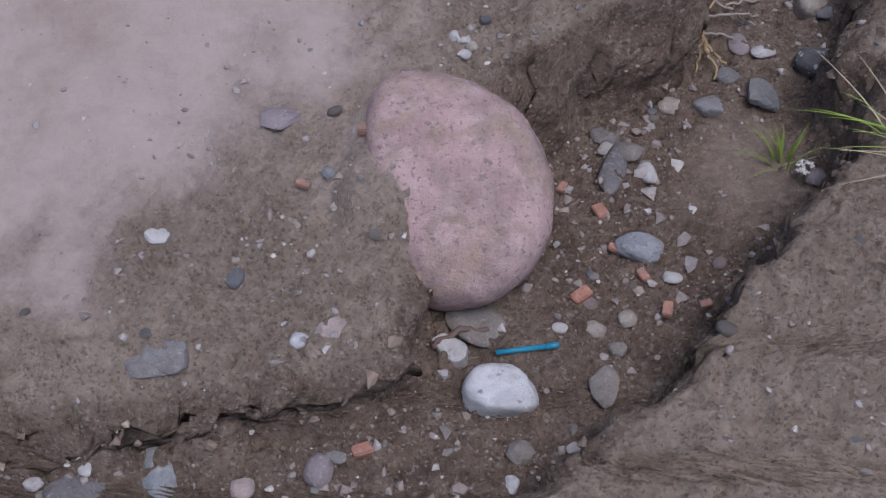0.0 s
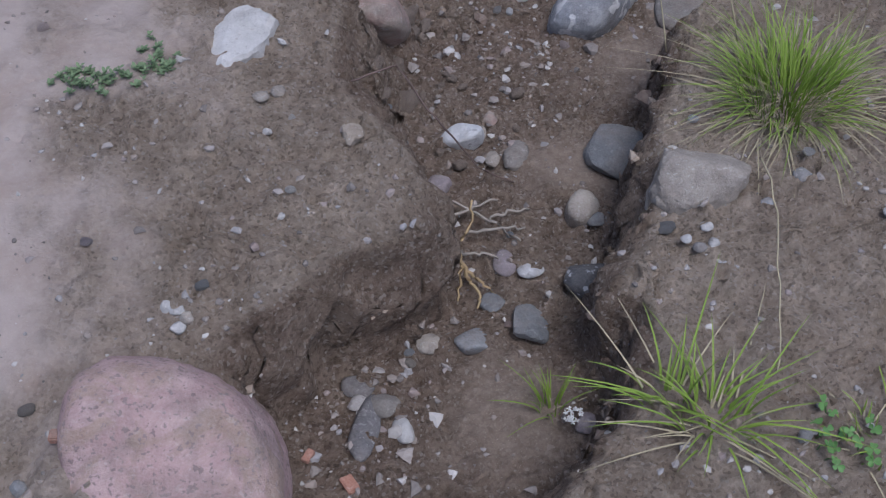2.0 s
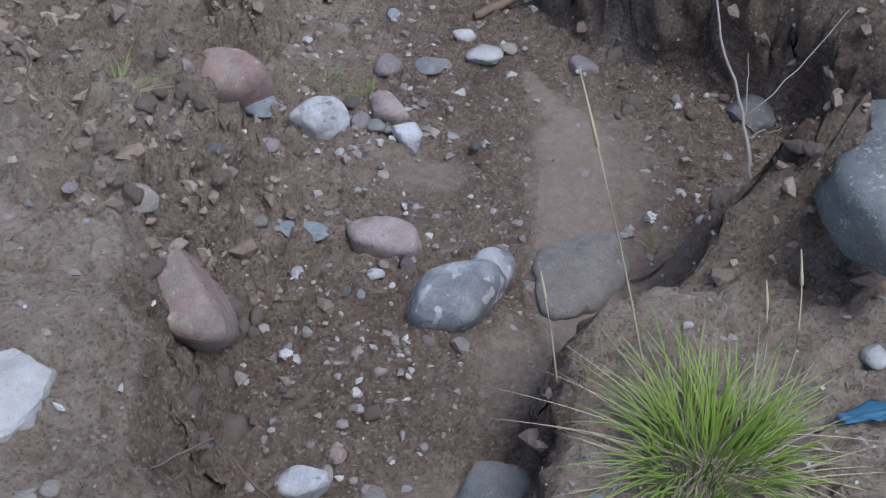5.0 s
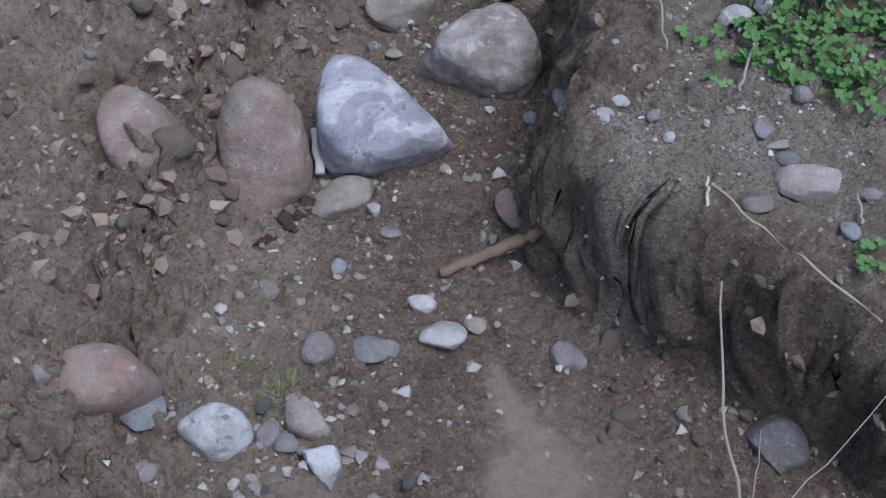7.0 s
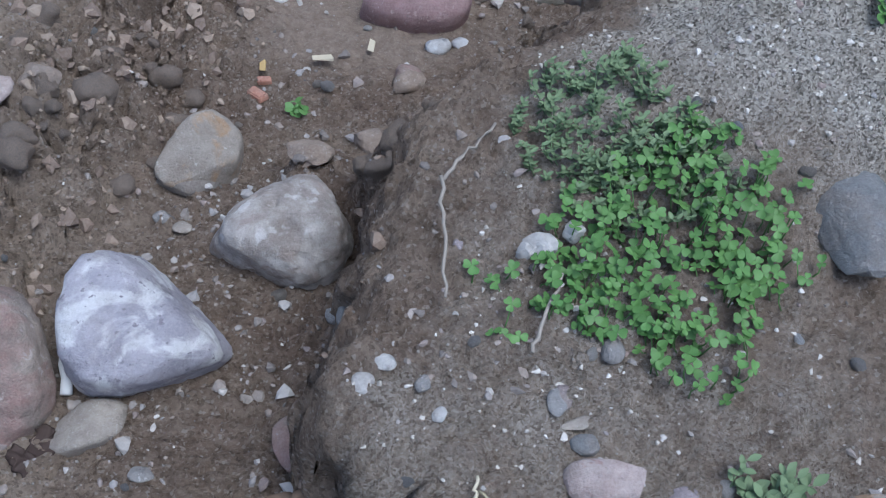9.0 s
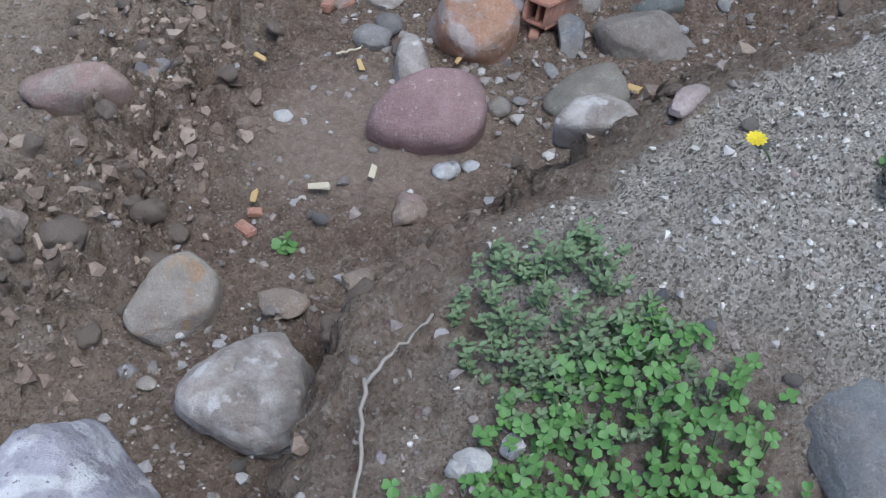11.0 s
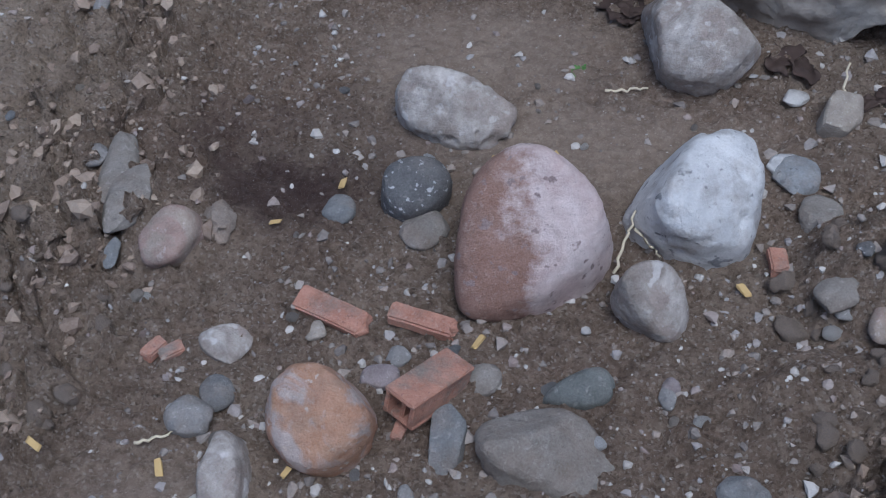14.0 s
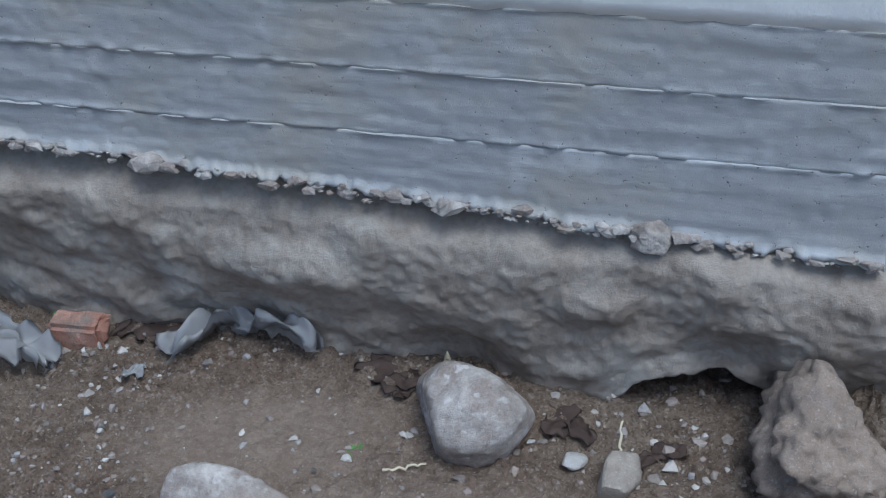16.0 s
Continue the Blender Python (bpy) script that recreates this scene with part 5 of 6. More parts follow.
stone("stone", "grey brown stone by the brick", 1.403, 3.849, -0.016, 0.030, 0.030, 0.015, 10, "mud", 183, 0.20, group="stones")
stone("stone", "dark flat pebble on the wet bed", 1.783, 3.713, -0.007, 0.038, 0.025, 0.012, 10, "slate", 184, 0.20, group="stones")
stone("stone", "grey angular stone in rubble", 0.617, 3.569, 0.048, 0.029, 0.030, 0.015, 10, "grey", 185, 0.40, group="stones")
stone("stone", "dark stone in rubble", 0.607, 3.513, 0.072, 0.018, 0.044, 0.009, 10, "dark", 186, 0.50, group="stones")
stone("stone", "brown flat stone set in the slope", 0.767, 4.102, 0.013, 0.043, 0.081, 0.022, -10, "mud", 187, 0.40, group="stones")
stone("pebble", "tan pebble by the brick shards", 1.135, 3.901, -0.019, 0.018, 0.019, 0.009, 10, "tan", 188, 0.30, category="pebble", group="pebbles")
stone("stone", "dark pebble in a crack", 0.773, 4.000, -0.003, 0.014, 0.036, 0.007, 10, "slate", 189, 0.40, group="stones")
hewn("boulder", "angular grey stone with white crust below the wall", (1.682, 4.566, 0.027), (32, 2, 0), ((-112, 106), (-72, 96), (-38, 105), (40, 96), (52, 87), (80, 93), (146, 115), (-164, 91)), 78, "mottled", 190, "boulders", "boulder", soft=11, lumpy=0.16)
hewn("boulder", "layered grey and white stone", (1.273, 4.376, -0.002), (20, 1, 13), ((-124, 69), (-100, 70), (-56, 98), (-14, 108), (48, 70), (74, 68), (116, 94), (-164, 92)), 48, "mottled", 191, "boulders", "boulder", soft=8, lumpy=0.2, pits=0.3)
hewn("stone", "yellowish angular stone near the wall", (1.928, 4.454, -0.013), (24, 1, 0), ((-96, 43), (-46, 34), (4, 39), (88, 42), (152, 32), (170, 35)), 25, "tan", 192, "stones", "stone", soft=12)
stone("stone", "white broken fragment on the soil", 1.855, 4.503, -0.026, 0.024, 0.022, 0.011, 13, "white", 193, 0.50, group="stones")
stone("stone", "teal and white stone beside a boulder", 1.856, 4.314, -0.023, 0.040, 0.042, 0.020, -7, "blue", 194, 0.40, group="stones")
stone("stone", "greyish green pebble in dark soil", 1.112, 4.153, -0.029, 0.030, 0.032, 0.015, 13, "slate", 195, 0.20, group="stones")
stone("stone", "brown muddy stone at the bank", 1.915, 4.048, 0.022, 0.060, 0.035, 0.017, 28, "mud", 198, 0.30, group="stones")
stone("stone", "brown muddy stone on the bed", 1.889, 4.227, -0.016, 0.039, 0.040, 0.020, 13, "mud", 199, 0.30, group="stones")
stone("stone", "reddish muddy stone at the bank", 1.992, 4.009, 0.014, 0.051, 0.044, 0.022, 38, "redbrown", 200, 0.40, group="stones")
stone("pebble", "small black pebble on mud", 1.939, 4.093, 0.073, 0.014, 0.015, 0.009, 13, "black", 201, 0.40, category="pebble", group="pebbles")
stone("pebble", "grey pebble on a muddy stone", 1.919, 4.023, 0.005, 0.014, 0.016, 0.008, 13, "grey", 202, 0.20, category="pebble", group="pebbles")
stone("pebble", "purple pebble on the bed", 1.677, 3.875, -0.018, 0.015, 0.016, 0.009, 13, "purple", 203, 0.10, category="pebble", group="pebbles")
stone("stone", "earth covered flat stone in the slope", 0.727, 4.158, 0.001, 0.035, 0.106, 0.014, 13, "mud", 204, 0.30, group="stones")
stone("pebble", "grey pebble on the slope", 0.547, 4.572, 0.010, 0.019, 0.024, 0.012, 13, "grey", 205, 0.20, category="pebble", group="pebbles")
stone("pebble", "small white pebble on silt", 1.545, 3.961, -0.026, 0.008, 0.008, 0.005, 13, "white", 206, 0.20, category="pebble", group="pebbles")
stone("pebble", "small white pebble on silt", 1.709, 4.089, -0.030, 0.009, 0.010, 0.005, 13, "white", 207, 0.20, category="pebble", group="pebbles")
stone("stone", "brown pink stone beside a yellow block", 2.123, 4.070, 0.084, 0.069, 0.058, 0.035, 15, "redbrown", 208, 0.50, group="stones")
stone("stone", "pale stone behind the white boulder", 1.850, 4.328, -0.025, 0.042, 0.034, 0.017, -25, "whiteblue", 209, 0.30, group="stones")
hewn("boulder", "half buried reddish stone under crumbled earth", (0.504, 3.458, 0.092), (20, 0, 11), ((-84, 45), (-26, 112), (52, 74), (92, 47), (126, 76), (-136, 84)), 45, "redbrown", 901, "boulders", "boulder", soft=6)

# ---- loose gravel and clods ----
scatter("bed_gravel", "mixed small gravel strewn over the gully bed", "gravel", 6500,
        lambda x, y, m, rub, st: (1 - 0.88 * m["silt"]) * (1 - m["dry"]) * np.clip(0.25 + 0.5 * fractal(x * 5, y * 5, 3.0, 3), 0.03, 1) * (left_toe(y) < x) * (x < right_toe(y)),
        (0.002, 0.013), GRAVEL, 21, thin=8)
scatter("bank_gravel", "fine pale gravel on the sandy banks", "gravel", 13000,
        lambda x, y, m, rub, st: (1 - 0.93 * m["dry"]) * (1 - 0.8 * m["silt"]) * np.clip(0.3 + 0.5 * fractal(x * 6, y * 6, 7.0, 3), 0.04, 1) * (1 - 0.6 * st),
        (0.0018, 0.0085), GRAVEL, 22, 0, thin=8)
scatter("pale_gravel", "pale grey gravel covering the high bank", "gravel", 16000,
        lambda x, y, m, rub, st: m["gravel"] * np.clip(0.6 + fractal(x * 8, y * 8, 7.0, 3), 0.1, 1), (0.0012, 0.0050), PALE, 23, 0, thin=8)
scatter("earth_crumbs", "dark crumbly earth clods on the slopes", "clods", 11000,
        lambda x, y, m, rub, st: np.clip(np.maximum(st, rub) - 0.2, 0, 1) * np.clip(0.4 + fractal(x * 5, y * 5, 1.0, 3), 0.05, 1) * (1 - m["gravel"]),
        (0.003, 0.017), CLODS, 24, 1, 0.9)
scatter("sand_grit", "sparse dark grit on dry sand", "grit", 2000, lambda x, y, m, rub, st: m["dry"] * 0.6, (0.0015, 0.006), GRAVEL, 25, 0)

# ---- single pebbles ----


def strew_pebbles(count):
    r = np.random.RandomState(5)
    kinds = ("grey", "tan", "white", "purple", "blue", "mud", "redbrown", "pinkwhite", "whiteblue", "slate")
    words = {"grey": "grey", "tan": "tan", "white": "white", "purple": "dull purple", "blue": "blue grey", "mud": "muddy brown", "redbrown": "reddish brown",
             "pinkwhite": "pinkish white", "whiteblue": "pale bluish", "slate": "dark slate grey"}
    forms = {k: stone_mesh("pebble", 1, 0.8, 0.6, 300 + i, 0.15 + 0.5 * (i % 3 == 0), 0.14, 2) for i, k in enumerate(kinds)}
    for k, me in forms.items():
        me.materials.append(MATS[k])
    made = 0
    while made < count:
        x, y = r.uniform(-0.8, 2.1), r.uniform(0.2, 4.5)
        px, py, pz, m, rub, st = relief(np.array([x]), np.array([y]))
        if r.uniform() < 0.85 * m["dry"][0] or r.uniform() < 0.7 * m["silt"][0]:
            continue
        k = kinds[r.randint(len(kinds))]
        s = r.uniform(0.007, 0.013) if r.uniform() < 0.8 else r.uniform(0.012, 0.019)
        where = "half buried in the earth slope" if st[0] > 0.3 else "on the pale gravel bank" if m["gravel"][0] > 0.3 else "on the moist gully bed" if left_toe(y) < x < right_toe(y) else "on the earth bank"
        ob = new("pebble", forms[k])
        ob.matrix_world = pose(px[0], py[0], pz[0] + 0.15 * s, r.uniform(-15, 15), r.uniform(-15, 15), r.uniform(0, 360)) @ Matrix.Scale(s, 4)
        tagged(ob, "small " + words[k] + " pebble " + where, "pebble", "pebbles")
        made += 1


strew_pebbles(280)

# ---- crumbling earth lumps on the slopes ----


def strew_clods():
    r = np.random.RandomState(17)
    forms = []
    for i in range(6):
        me = stone_mesh("earth_clod", 1, r.uniform(0.7, 0.95), r.uniform(0.6, 0.85), 500 + i, 0.0, 0.4, 3)
        me.materials.append(MATS["clod"])
        forms.append(me)
    # patches of lumps: middle, half widths, how many, size
    for cx, cy, rx, ry, n, low, high, where in ((0.28, 2.75, 0.28, 0.42, 46, 0.014, 0.045, "on the crumbling slope"), (0.52, 3.15, 0.22, 0.25, 34, 0.012, 0.04, "in loose rubble"),
                                                (0.24, 1.75, 0.1, 0.4, 36, 0.010, 0.026, "at the foot of the bank"), (1.03, 2.94, 0.08, 0.1, 16, 0.012, 0.03, "beside the mottled boulder"),
                                                (1.98, 3.95, 0.18, 0.25, 26, 0.012, 0.04, "on the muddy bank"), (0.62, 3.75, 0.2, 0.35, 26, 0.010, 0.028, "on the brown slope"),
                                                (1.15, 1.64, 0.16, 0.08, 12, 0.014, 0.035, "in front of the hollow"), (0.40, 1.40, 0.1, 0.15, 14, 0.008, 0.018, "on the gully bed"),
                                                (1.35, 3.2, 0.25, 0.12, 18, 0.010, 0.026, "below the gravel rim"), (1.1, 2.15, 0.14, 0.12, 14, 0.010, 0.024, "at the foot of the overhang")):
        for _ in range(n):
            a, d = r.uniform(0, 2 * math.pi), math.sqrt(r.uniform())
            x, y, s = cx + rx * d * math.cos(a), cy + ry * d * math.sin(a), low + (high - low) * r.uniform() ** 2
            px, py, pz, *_ = relief(np.array([x]), np.array([y]))
            ob = new("earth_clod", forms[r.randint(6)])
            ob.matrix_world = pose(px[0], py[0], pz[0] + 0.25 * s, r.uniform(-40, 40), r.uniform(-40, 40), r.uniform(0, 360)) @ Matrix.Scale(s, 4)
            tagged(ob, "crumbly brown earth lump " + where, "clod", "earth clods")


strew_clods()

# ---- plant and litter materials ----


def plain(name, a, b, scale=60, rough=0.6, bump=0.2):
    m = Nodes(name)
    col = m.mix(m.noise(scale, 4), a, b)
    col = m.mix(m.math("MULTIPLY", m.island(), 0.5), col, m.mix(0.5, col, (0.02, 0.02, 0.01)))
    return m.done(col, rough, m.noise(scale * 4, 3), bump, 0.002)


GREEN = plain("fresh_grass", (0.15, 0.25, 0.03), (0.34, 0.45, 0.08), 12)
STRAW = plain("dry_straw", (0.42, 0.36, 0.22), (0.56, 0.49, 0.34), 20, 0.7)
CLOVER = plain("clover_leaf", (0.075, 0.19, 0.05), (0.19, 0.34, 0.10), 25, 0.5)
HERB = plain("grey_green_herb", (0.13, 0.20, 0.095), (0.25, 0.33, 0.18), 25, 0.7)
BARK = plain("weathered_twig", (0.30, 0.26, 0.22), (0.42, 0.38, 0.33), 40, 0.85)
ROOT = plain("pale_root", (0.42, 0.30, 0.16), (0.52, 0.39, 0.22), 50, 0.8)
BROWN = plain("brown_root", (0.22, 0.15, 0.10), (0.32, 0.23, 0.16), 50, 0.85)
LITTER = plain("dead_leaves", (0.10, 0.065, 0.055), (0.24, 0.175, 0.155), 30, 0.7)
CHIP = plain("yellow_wood_chip", (0.55, 0.36, 0.13), (0.68, 0.52, 0.26), 70, 0.7)
PALECHIP = plain("pale_wood_chip", (0.62, 0.54, 0.38), (0.74, 0.67, 0.52), 70, 0.7)
YELLOW = plain("yellow_petal", (0.75, 0.58, 0.02), (0.85, 0.70, 0.05), 40, 0.5)
PETAL = plain("white_petal", (0.70, 0.70, 0.66), (0.8, 0.8, 0.77), 40, 0.6)
PLASTIC = plain("dirty_white_plastic", (0.58, 0.58, 0.60), (0.74, 0.74, 0.76), 14, 0.4)
BLUEPLASTIC = plain("blue_plastic", (0.10, 0.33, 0.55), (0.22, 0.48, 0.68), 12, 0.35)
FOAM = plain("white_foam", (0.70, 0.70, 0.68), (0.82, 0.82, 0.80), 60, 0.8)
PEN = plain("blue_pen_plastic", (0.02, 0.22, 0.36), (0.05, 0.32, 0.46), 30, 0.35)
BRICK = MATS["brick"]


def tube(points, radii, sides=6):
    """A tapered tube through points."""
    bm = bmesh.new()
    pts = [Vector(p) for p in points]
    rings = []
    for i, p in enumerate(pts):
        d = (pts[min(i + 1, len(pts) - 1)] - pts[max(i - 1, 0)]).normalized()
        side = d.orthogonal().normalized()
        up = d.cross(side)
        r = radii[0] + (radii[1] - radii[0]) * i / (len(pts) - 1)
        rings.append([bm.verts.new(p + r * (math.cos(a) * side + math.sin(a) * up)) for a in (2 * math.pi * k / sides for k in range(sides))])
    for a, b in zip(rings, rings[1:]):
        for k in range(sides):
            bm.faces.new((a[k], a[(k + 1) % sides], b[(k + 1) % sides], b[k]))
    bm.faces.new(rings[0][::-1])
    bm.faces.new(rings[-1])
    return bm


def bent(points, r, steps=5, jitter=0.004):
    """Points with wavering ones put between."""
    out = []
    for a, b in zip(points, points[1:]):
        for k in range(steps):
            t = k / steps
            out.append(tuple(a[i] + (b[i] - a[i]) * t + r.uniform(-jitter, jitter) for i in range(3)))
    return out + [points[-1]]


def stick(name, label, points, radii, material, seed, category="twig", branches=(), jitter=0.003):
    """A twig or root with side branches, each a part."""
    r = random.Random(seed)
    base = thing(name, label, category, points[0])
    inv = Matrix.Translation(points[0]).inverted()
    part("main_stem", tube([inv @ Vector(p) for p in bent(points, r, 5, jitter)], radii), material, base)
    for b in branches:
        part("branch", tube([inv @ Vector(p) for p in bent(b, r, 4, jitter)], (radii[1] * 0.9, radii[1] * 0.5), 5), material, base)
    return base


def blades(count, spread, length, width, seed, lean=0.6, rise=1.0):
    """Grass blades from one root: bent strips with a fold."""
    r = random.Random(seed)
    bm = bmesh.new()
    for _ in range(count):
        a = r.uniform(0, 2 * math.pi)
        d = spread * math.sqrt(r.random())
        base = Vector((d * math.cos(a), d * math.sin(a), -0.004))
        out = a + r.uniform(-0.7, 0.7)
        way, side = Vector((math.cos(out), math.sin(out), 0)), Vector((-math.sin(out), math.cos(out), 0))
        n, tilt = length * r.uniform(0.45, 1.15), lean * r.uniform(0.15, 1.3) * (0.35 + d / max(spread, 0.001))
        rows = []
        for k in range(6):
            t = k / 5
            p = base + way * n * tilt * t ** 1.4 + Vector((0, 0, n * rise * (t - 0.45 * tilt * t * t)))
            w = width * (1 - t) ** 0.6 * 0.5
            rows.append([bm.verts.new(p - side * w), bm.verts.new(p + Vector((0, 0, -w * 0.5))), bm.verts.new(p + side * w)])
        for p, q in zip(rows, rows[1:]):
            bm.faces.new((p[0], p[1], q[1], q[0]))
            bm.faces.new((p[1], p[2], q[2], q[1]))
    return bm


def grass_tuft(label, x, y, z, count, spread, length, seed, width=0.003, dry=0.2, lean=0.7):
    ob = thing("grass_tuft", label, "grass", (x, y, z), group="grass tufts")
    tagged(part("green_growth", blades(count, spread, length, width, seed, lean), GREEN, ob), kind="stuff")
    if dry:
        tagged(part("straw_growth", blades(int(count * dry), spread * 1.1, length * 0.8, width * 0.8, seed + 1, lean * 1.8, 0.5), STRAW, ob, "straw coloured dry blades"), kind="stuff")
    return ob


def leaf_outline(kind):
    if kind == "heart":
        return [(0, 0), (0.35, 0.25), (0.55, 0.62), (0.42, 0.95), (0.15, 1.0), (0, 0.9), (-0.15, 1.0), (-0.42, 0.95), (-0.55, 0.62), (-0.35, 0.25)]
    return [(0, 0), (0.22, 0.3), (0.26, 0.6), (0.14, 0.85), (0, 1.0), (-0.14, 0.85), (-0.26, 0.6), (-0.22, 0.3)]


def add_leaf(bm, at, way, up, size, kind="heart", fold=0.25):
    side = way.cross(up).normalized()
    mid = bm.verts.new(at + way * size * 0.5 - up * size * fold * 0.25)
    ring = [bm.verts.new(at + side * (u * size) + way * (v * size) + up * (abs(u) * fold * size)) for u, v in leaf_outline(kind)]
    for p, q in zip(ring, ring[1:] + ring[:1]):
        bm.faces.new((mid, p, q))


def clover(bm, stems, r, x, y, z, size, height):
    """One trefoil on its stalk."""
    top = Vector((x + r.uniform(-0.012, 0.012), y + r.uniform(-0.012, 0.012), z + height))
    up = Vector((r.uniform(-0.7, 0.7), r.uniform(-0.8, 0.4), 1)).normalized()
    a0 = r.uniform(0, 2 * math.pi)
    for k in range(3):
        a = a0 + k * 2 * math.pi / 3 + r.uniform(-0.2, 0.2)
        flat = Vector((math.cos(a), math.sin(a), 0))
        way = (flat - up * flat.dot(up)).normalized()
        add_leaf(bm, top, way, up, size * r.uniform(0.45, 1.1), "heart", r.uniform(0.1, 0.35))
    stems.append((Vector((x, y, z - 0.004)), top))


def leafy_patch(name, label, category, x, y, spots, size, height, material, seed, kind="clover"):
    """A low plant of many small leaves; spots: (dx, dy, radius x, radius y, count)."""
    r = random.Random(seed)
    z0 = ground_z(x, y)
    ob = thing(name, label, category, (x, y, z0))
    leaves, stalks, stems = bmesh.new(), bmesh.new(), []
    for dx, dy, rx, ry, count in spots:
        for _ in range(count):
            a, d = r.uniform(0, 2 * math.pi), math.sqrt(r.random())
            u, v = dx + rx * d * math.cos(a), dy + ry * d * math.sin(a)
            z = ground_z(x + u, y + v) - z0
            tall = height * r.uniform(0.2, 1.35) * (1.1 - 0.6 * d)
            if kind == "clover":
                clover(leaves, stems, r, u, v, z, size, tall)
            else:
                root = Vector((u, v, z))
                way = Vector((r.uniform(-1, 1), r.uniform(-1, 1), 1.2)).normalized()
                top = root + way * tall
                stems.append((root, top))
                for k in range(9):
                    at = root.lerp(top, 0.2 + 0.8 * k / 8)
                    b = k * 2.4 + r.uniform(-0.3, 0.3)
                    out = (Vector((math.cos(b), math.sin(b), 0.45))).normalized()
                    add_leaf(leaves, at, out, Vector((-out.x * 0.4, -out.y * 0.4, 1)).normalized(), size * r.uniform(0.6, 1.1), "long", 0.2)
    for a, b in stems:
        t = tube([a, a.lerp(b, 0.5) + Vector((r.uniform(-0.004, 0.004), r.uniform(-0.004, 0.004), 0)), b], (0.0012, 0.0008), 4)
        me = bpy.data.meshes.new("tmp")
        t.to_mesh(me)
        t.free()
        stalks.from_mesh(me)
        bpy.data.meshes.remove(me)
    tagged(part("foliage", leaves, material, ob), kind="stuff")
    tagged(part("stalk_growth", stalks, material, ob), kind="stuff")
    return ob


# ---- grass ----
grass_tuft("bright green grass tuft with dry straw on the rim", 0.885, 1.22, ground_z(0.885, 1.22), 430, 0.08, 0.115, 11, 0.0028, 0.6, 0.95)
grass_tuft("sparse pale green grass on the bank's rim", 0.655, 0.655, ground_z(0.655, 0.655), 46, 0.05, 0.11, 12, 0.004, 0.4, 1.2)
grass_tuft("few long blades hanging over the gully rim", 0.60, 0.69, ground_z(0.61, 0.69), 16, 0.035, 0.11, 13, 0.004, 0.3, 1.5)
grass_tuft("small fresh grass tuft on the gully bed", 0.475, 0.80, ground_z(0.475, 0.80), 30, 0.02, 0.075, 14, 0.0025, 0.1, 0.9)
grass_tuft("small grass tuft in the earth bank", 0.14, 1.97, ground_z(0.14, 1.97), 26, 0.02, 0.06, 15, 0.003, 0.5, 0.9)
grass_tuft("small bright grass tuft beside the grey boulder", 1.29, 1.84, ground_z(1.29, 1.84), 50, 0.04, 0.07, 16, 0.003, 0.3, 1.1)
grass_tuft("thin young grass between stones", 0.475, 2.2, ground_z(0.475, 2.2), 34, 0.025, 0.04, 17, 0.0015, 0.3, 0.8)
grass_tuft("thin yellowish grass between stones", 0.55, 2.16, ground_z(0.55, 2.16), 30, 0.025, 0.04, 18, 0.0015, 0.8, 0.8)
grass_tuft("thin grass at the foot of the block", 1.0, 1.75, ground_z(1.0, 1.75), 22, 0.03, 0.045, 19, 0.002, 0.3, 0.9)
grass_tuft("low grass on the shaded bank", 0.86, 0.62, ground_z(0.86, 0.62), 24, 0.05, 0.05, 20, 0.003, 1.0, 1.2)

# tall dry grass stems with seed heads
for label, root, tip in (("tall dry grass stem with a seed head", (0.72, 1.37, 0.17), (0.698, 1.46, 0.30)), ("tall dry grass stem leaning over the gully", (0.84, 1.36, 0.17), (0.752, 1.616, 0.50)),
                         ("short dry grass stem in the tuft", (1.02, 1.34, 0.17), (1.06, 1.47, 0.30)), ("short dry grass stem in the tuft", (0.98, 1.33, 0.17), (1.0, 1.43, 0.29))):
    stem = thing("tall_dry_grass", label, "grass", root, group="dry grass stems")
    d = [tip[i] - root[i] for i in range(3)]
    part("stalk", tube([(d[0] * t, d[1] * t * t, d[2] * t) for t in (0, 0.2, 0.4, 0.6, 0.8, 1)], (0.0016, 0.0011), 5), STRAW, stem)
    part("seed_head", tube([(d[0] * t, d[1] * t * t, d[2] * t) for t in (0.84, 0.88, 0.92, 0.96, 1.02)], (0.003, 0.0012), 5), STRAW, stem)

# ---- leafy plants ----
leafy_patch("clover_plant", "dense green clover spreading over the gravel bank", "clover", 1.36, 2.56,
            [(0.0, 0.0, 0.15, 0.11, 150), (0.07, 0.06, 0.12, 0.08, 70), (-0.06, -0.02, 0.09, 0.09, 60), (0.04, -0.12, 0.07, 0.05, 22), (-0.19, -0.05, 0.05, 0.06, 9), (0.14, 0.0, 0.06, 0.05, 14)],
            0.0125, 0.05, CLOVER, 31)
leafy_patch("herb_plant", "grey green feathery herb above the clover", "herb", 1.30, 2.73, [(0.0, 0.0, 0.11, 0.09, 120), (0.06, -0.07, 0.11, 0.06, 70)], 0.012, 0.05, HERB, 32, "herb")
leafy_patch("herb_plant", "small grey green herb beside a tan boulder", "herb", 1.44, 2.24, [(0, 0, 0.05, 0.06, 14)], 0.022, 0.07, HERB, 33, "herb")
leafy_patch("weed", "low clover weed on the earth bank", "weed", 0.735, 0.47, [(0, 0, 0.05, 0.035, 22)], 0.013, 0.03, CLOVER, 34)
leafy_patch("weed", "small clover weed beside a long stem", "weed", 0.82, 0.62, [(0, 0, 0.05, 0.04, 16)], 0.011, 0.025, CLOVER, 35)
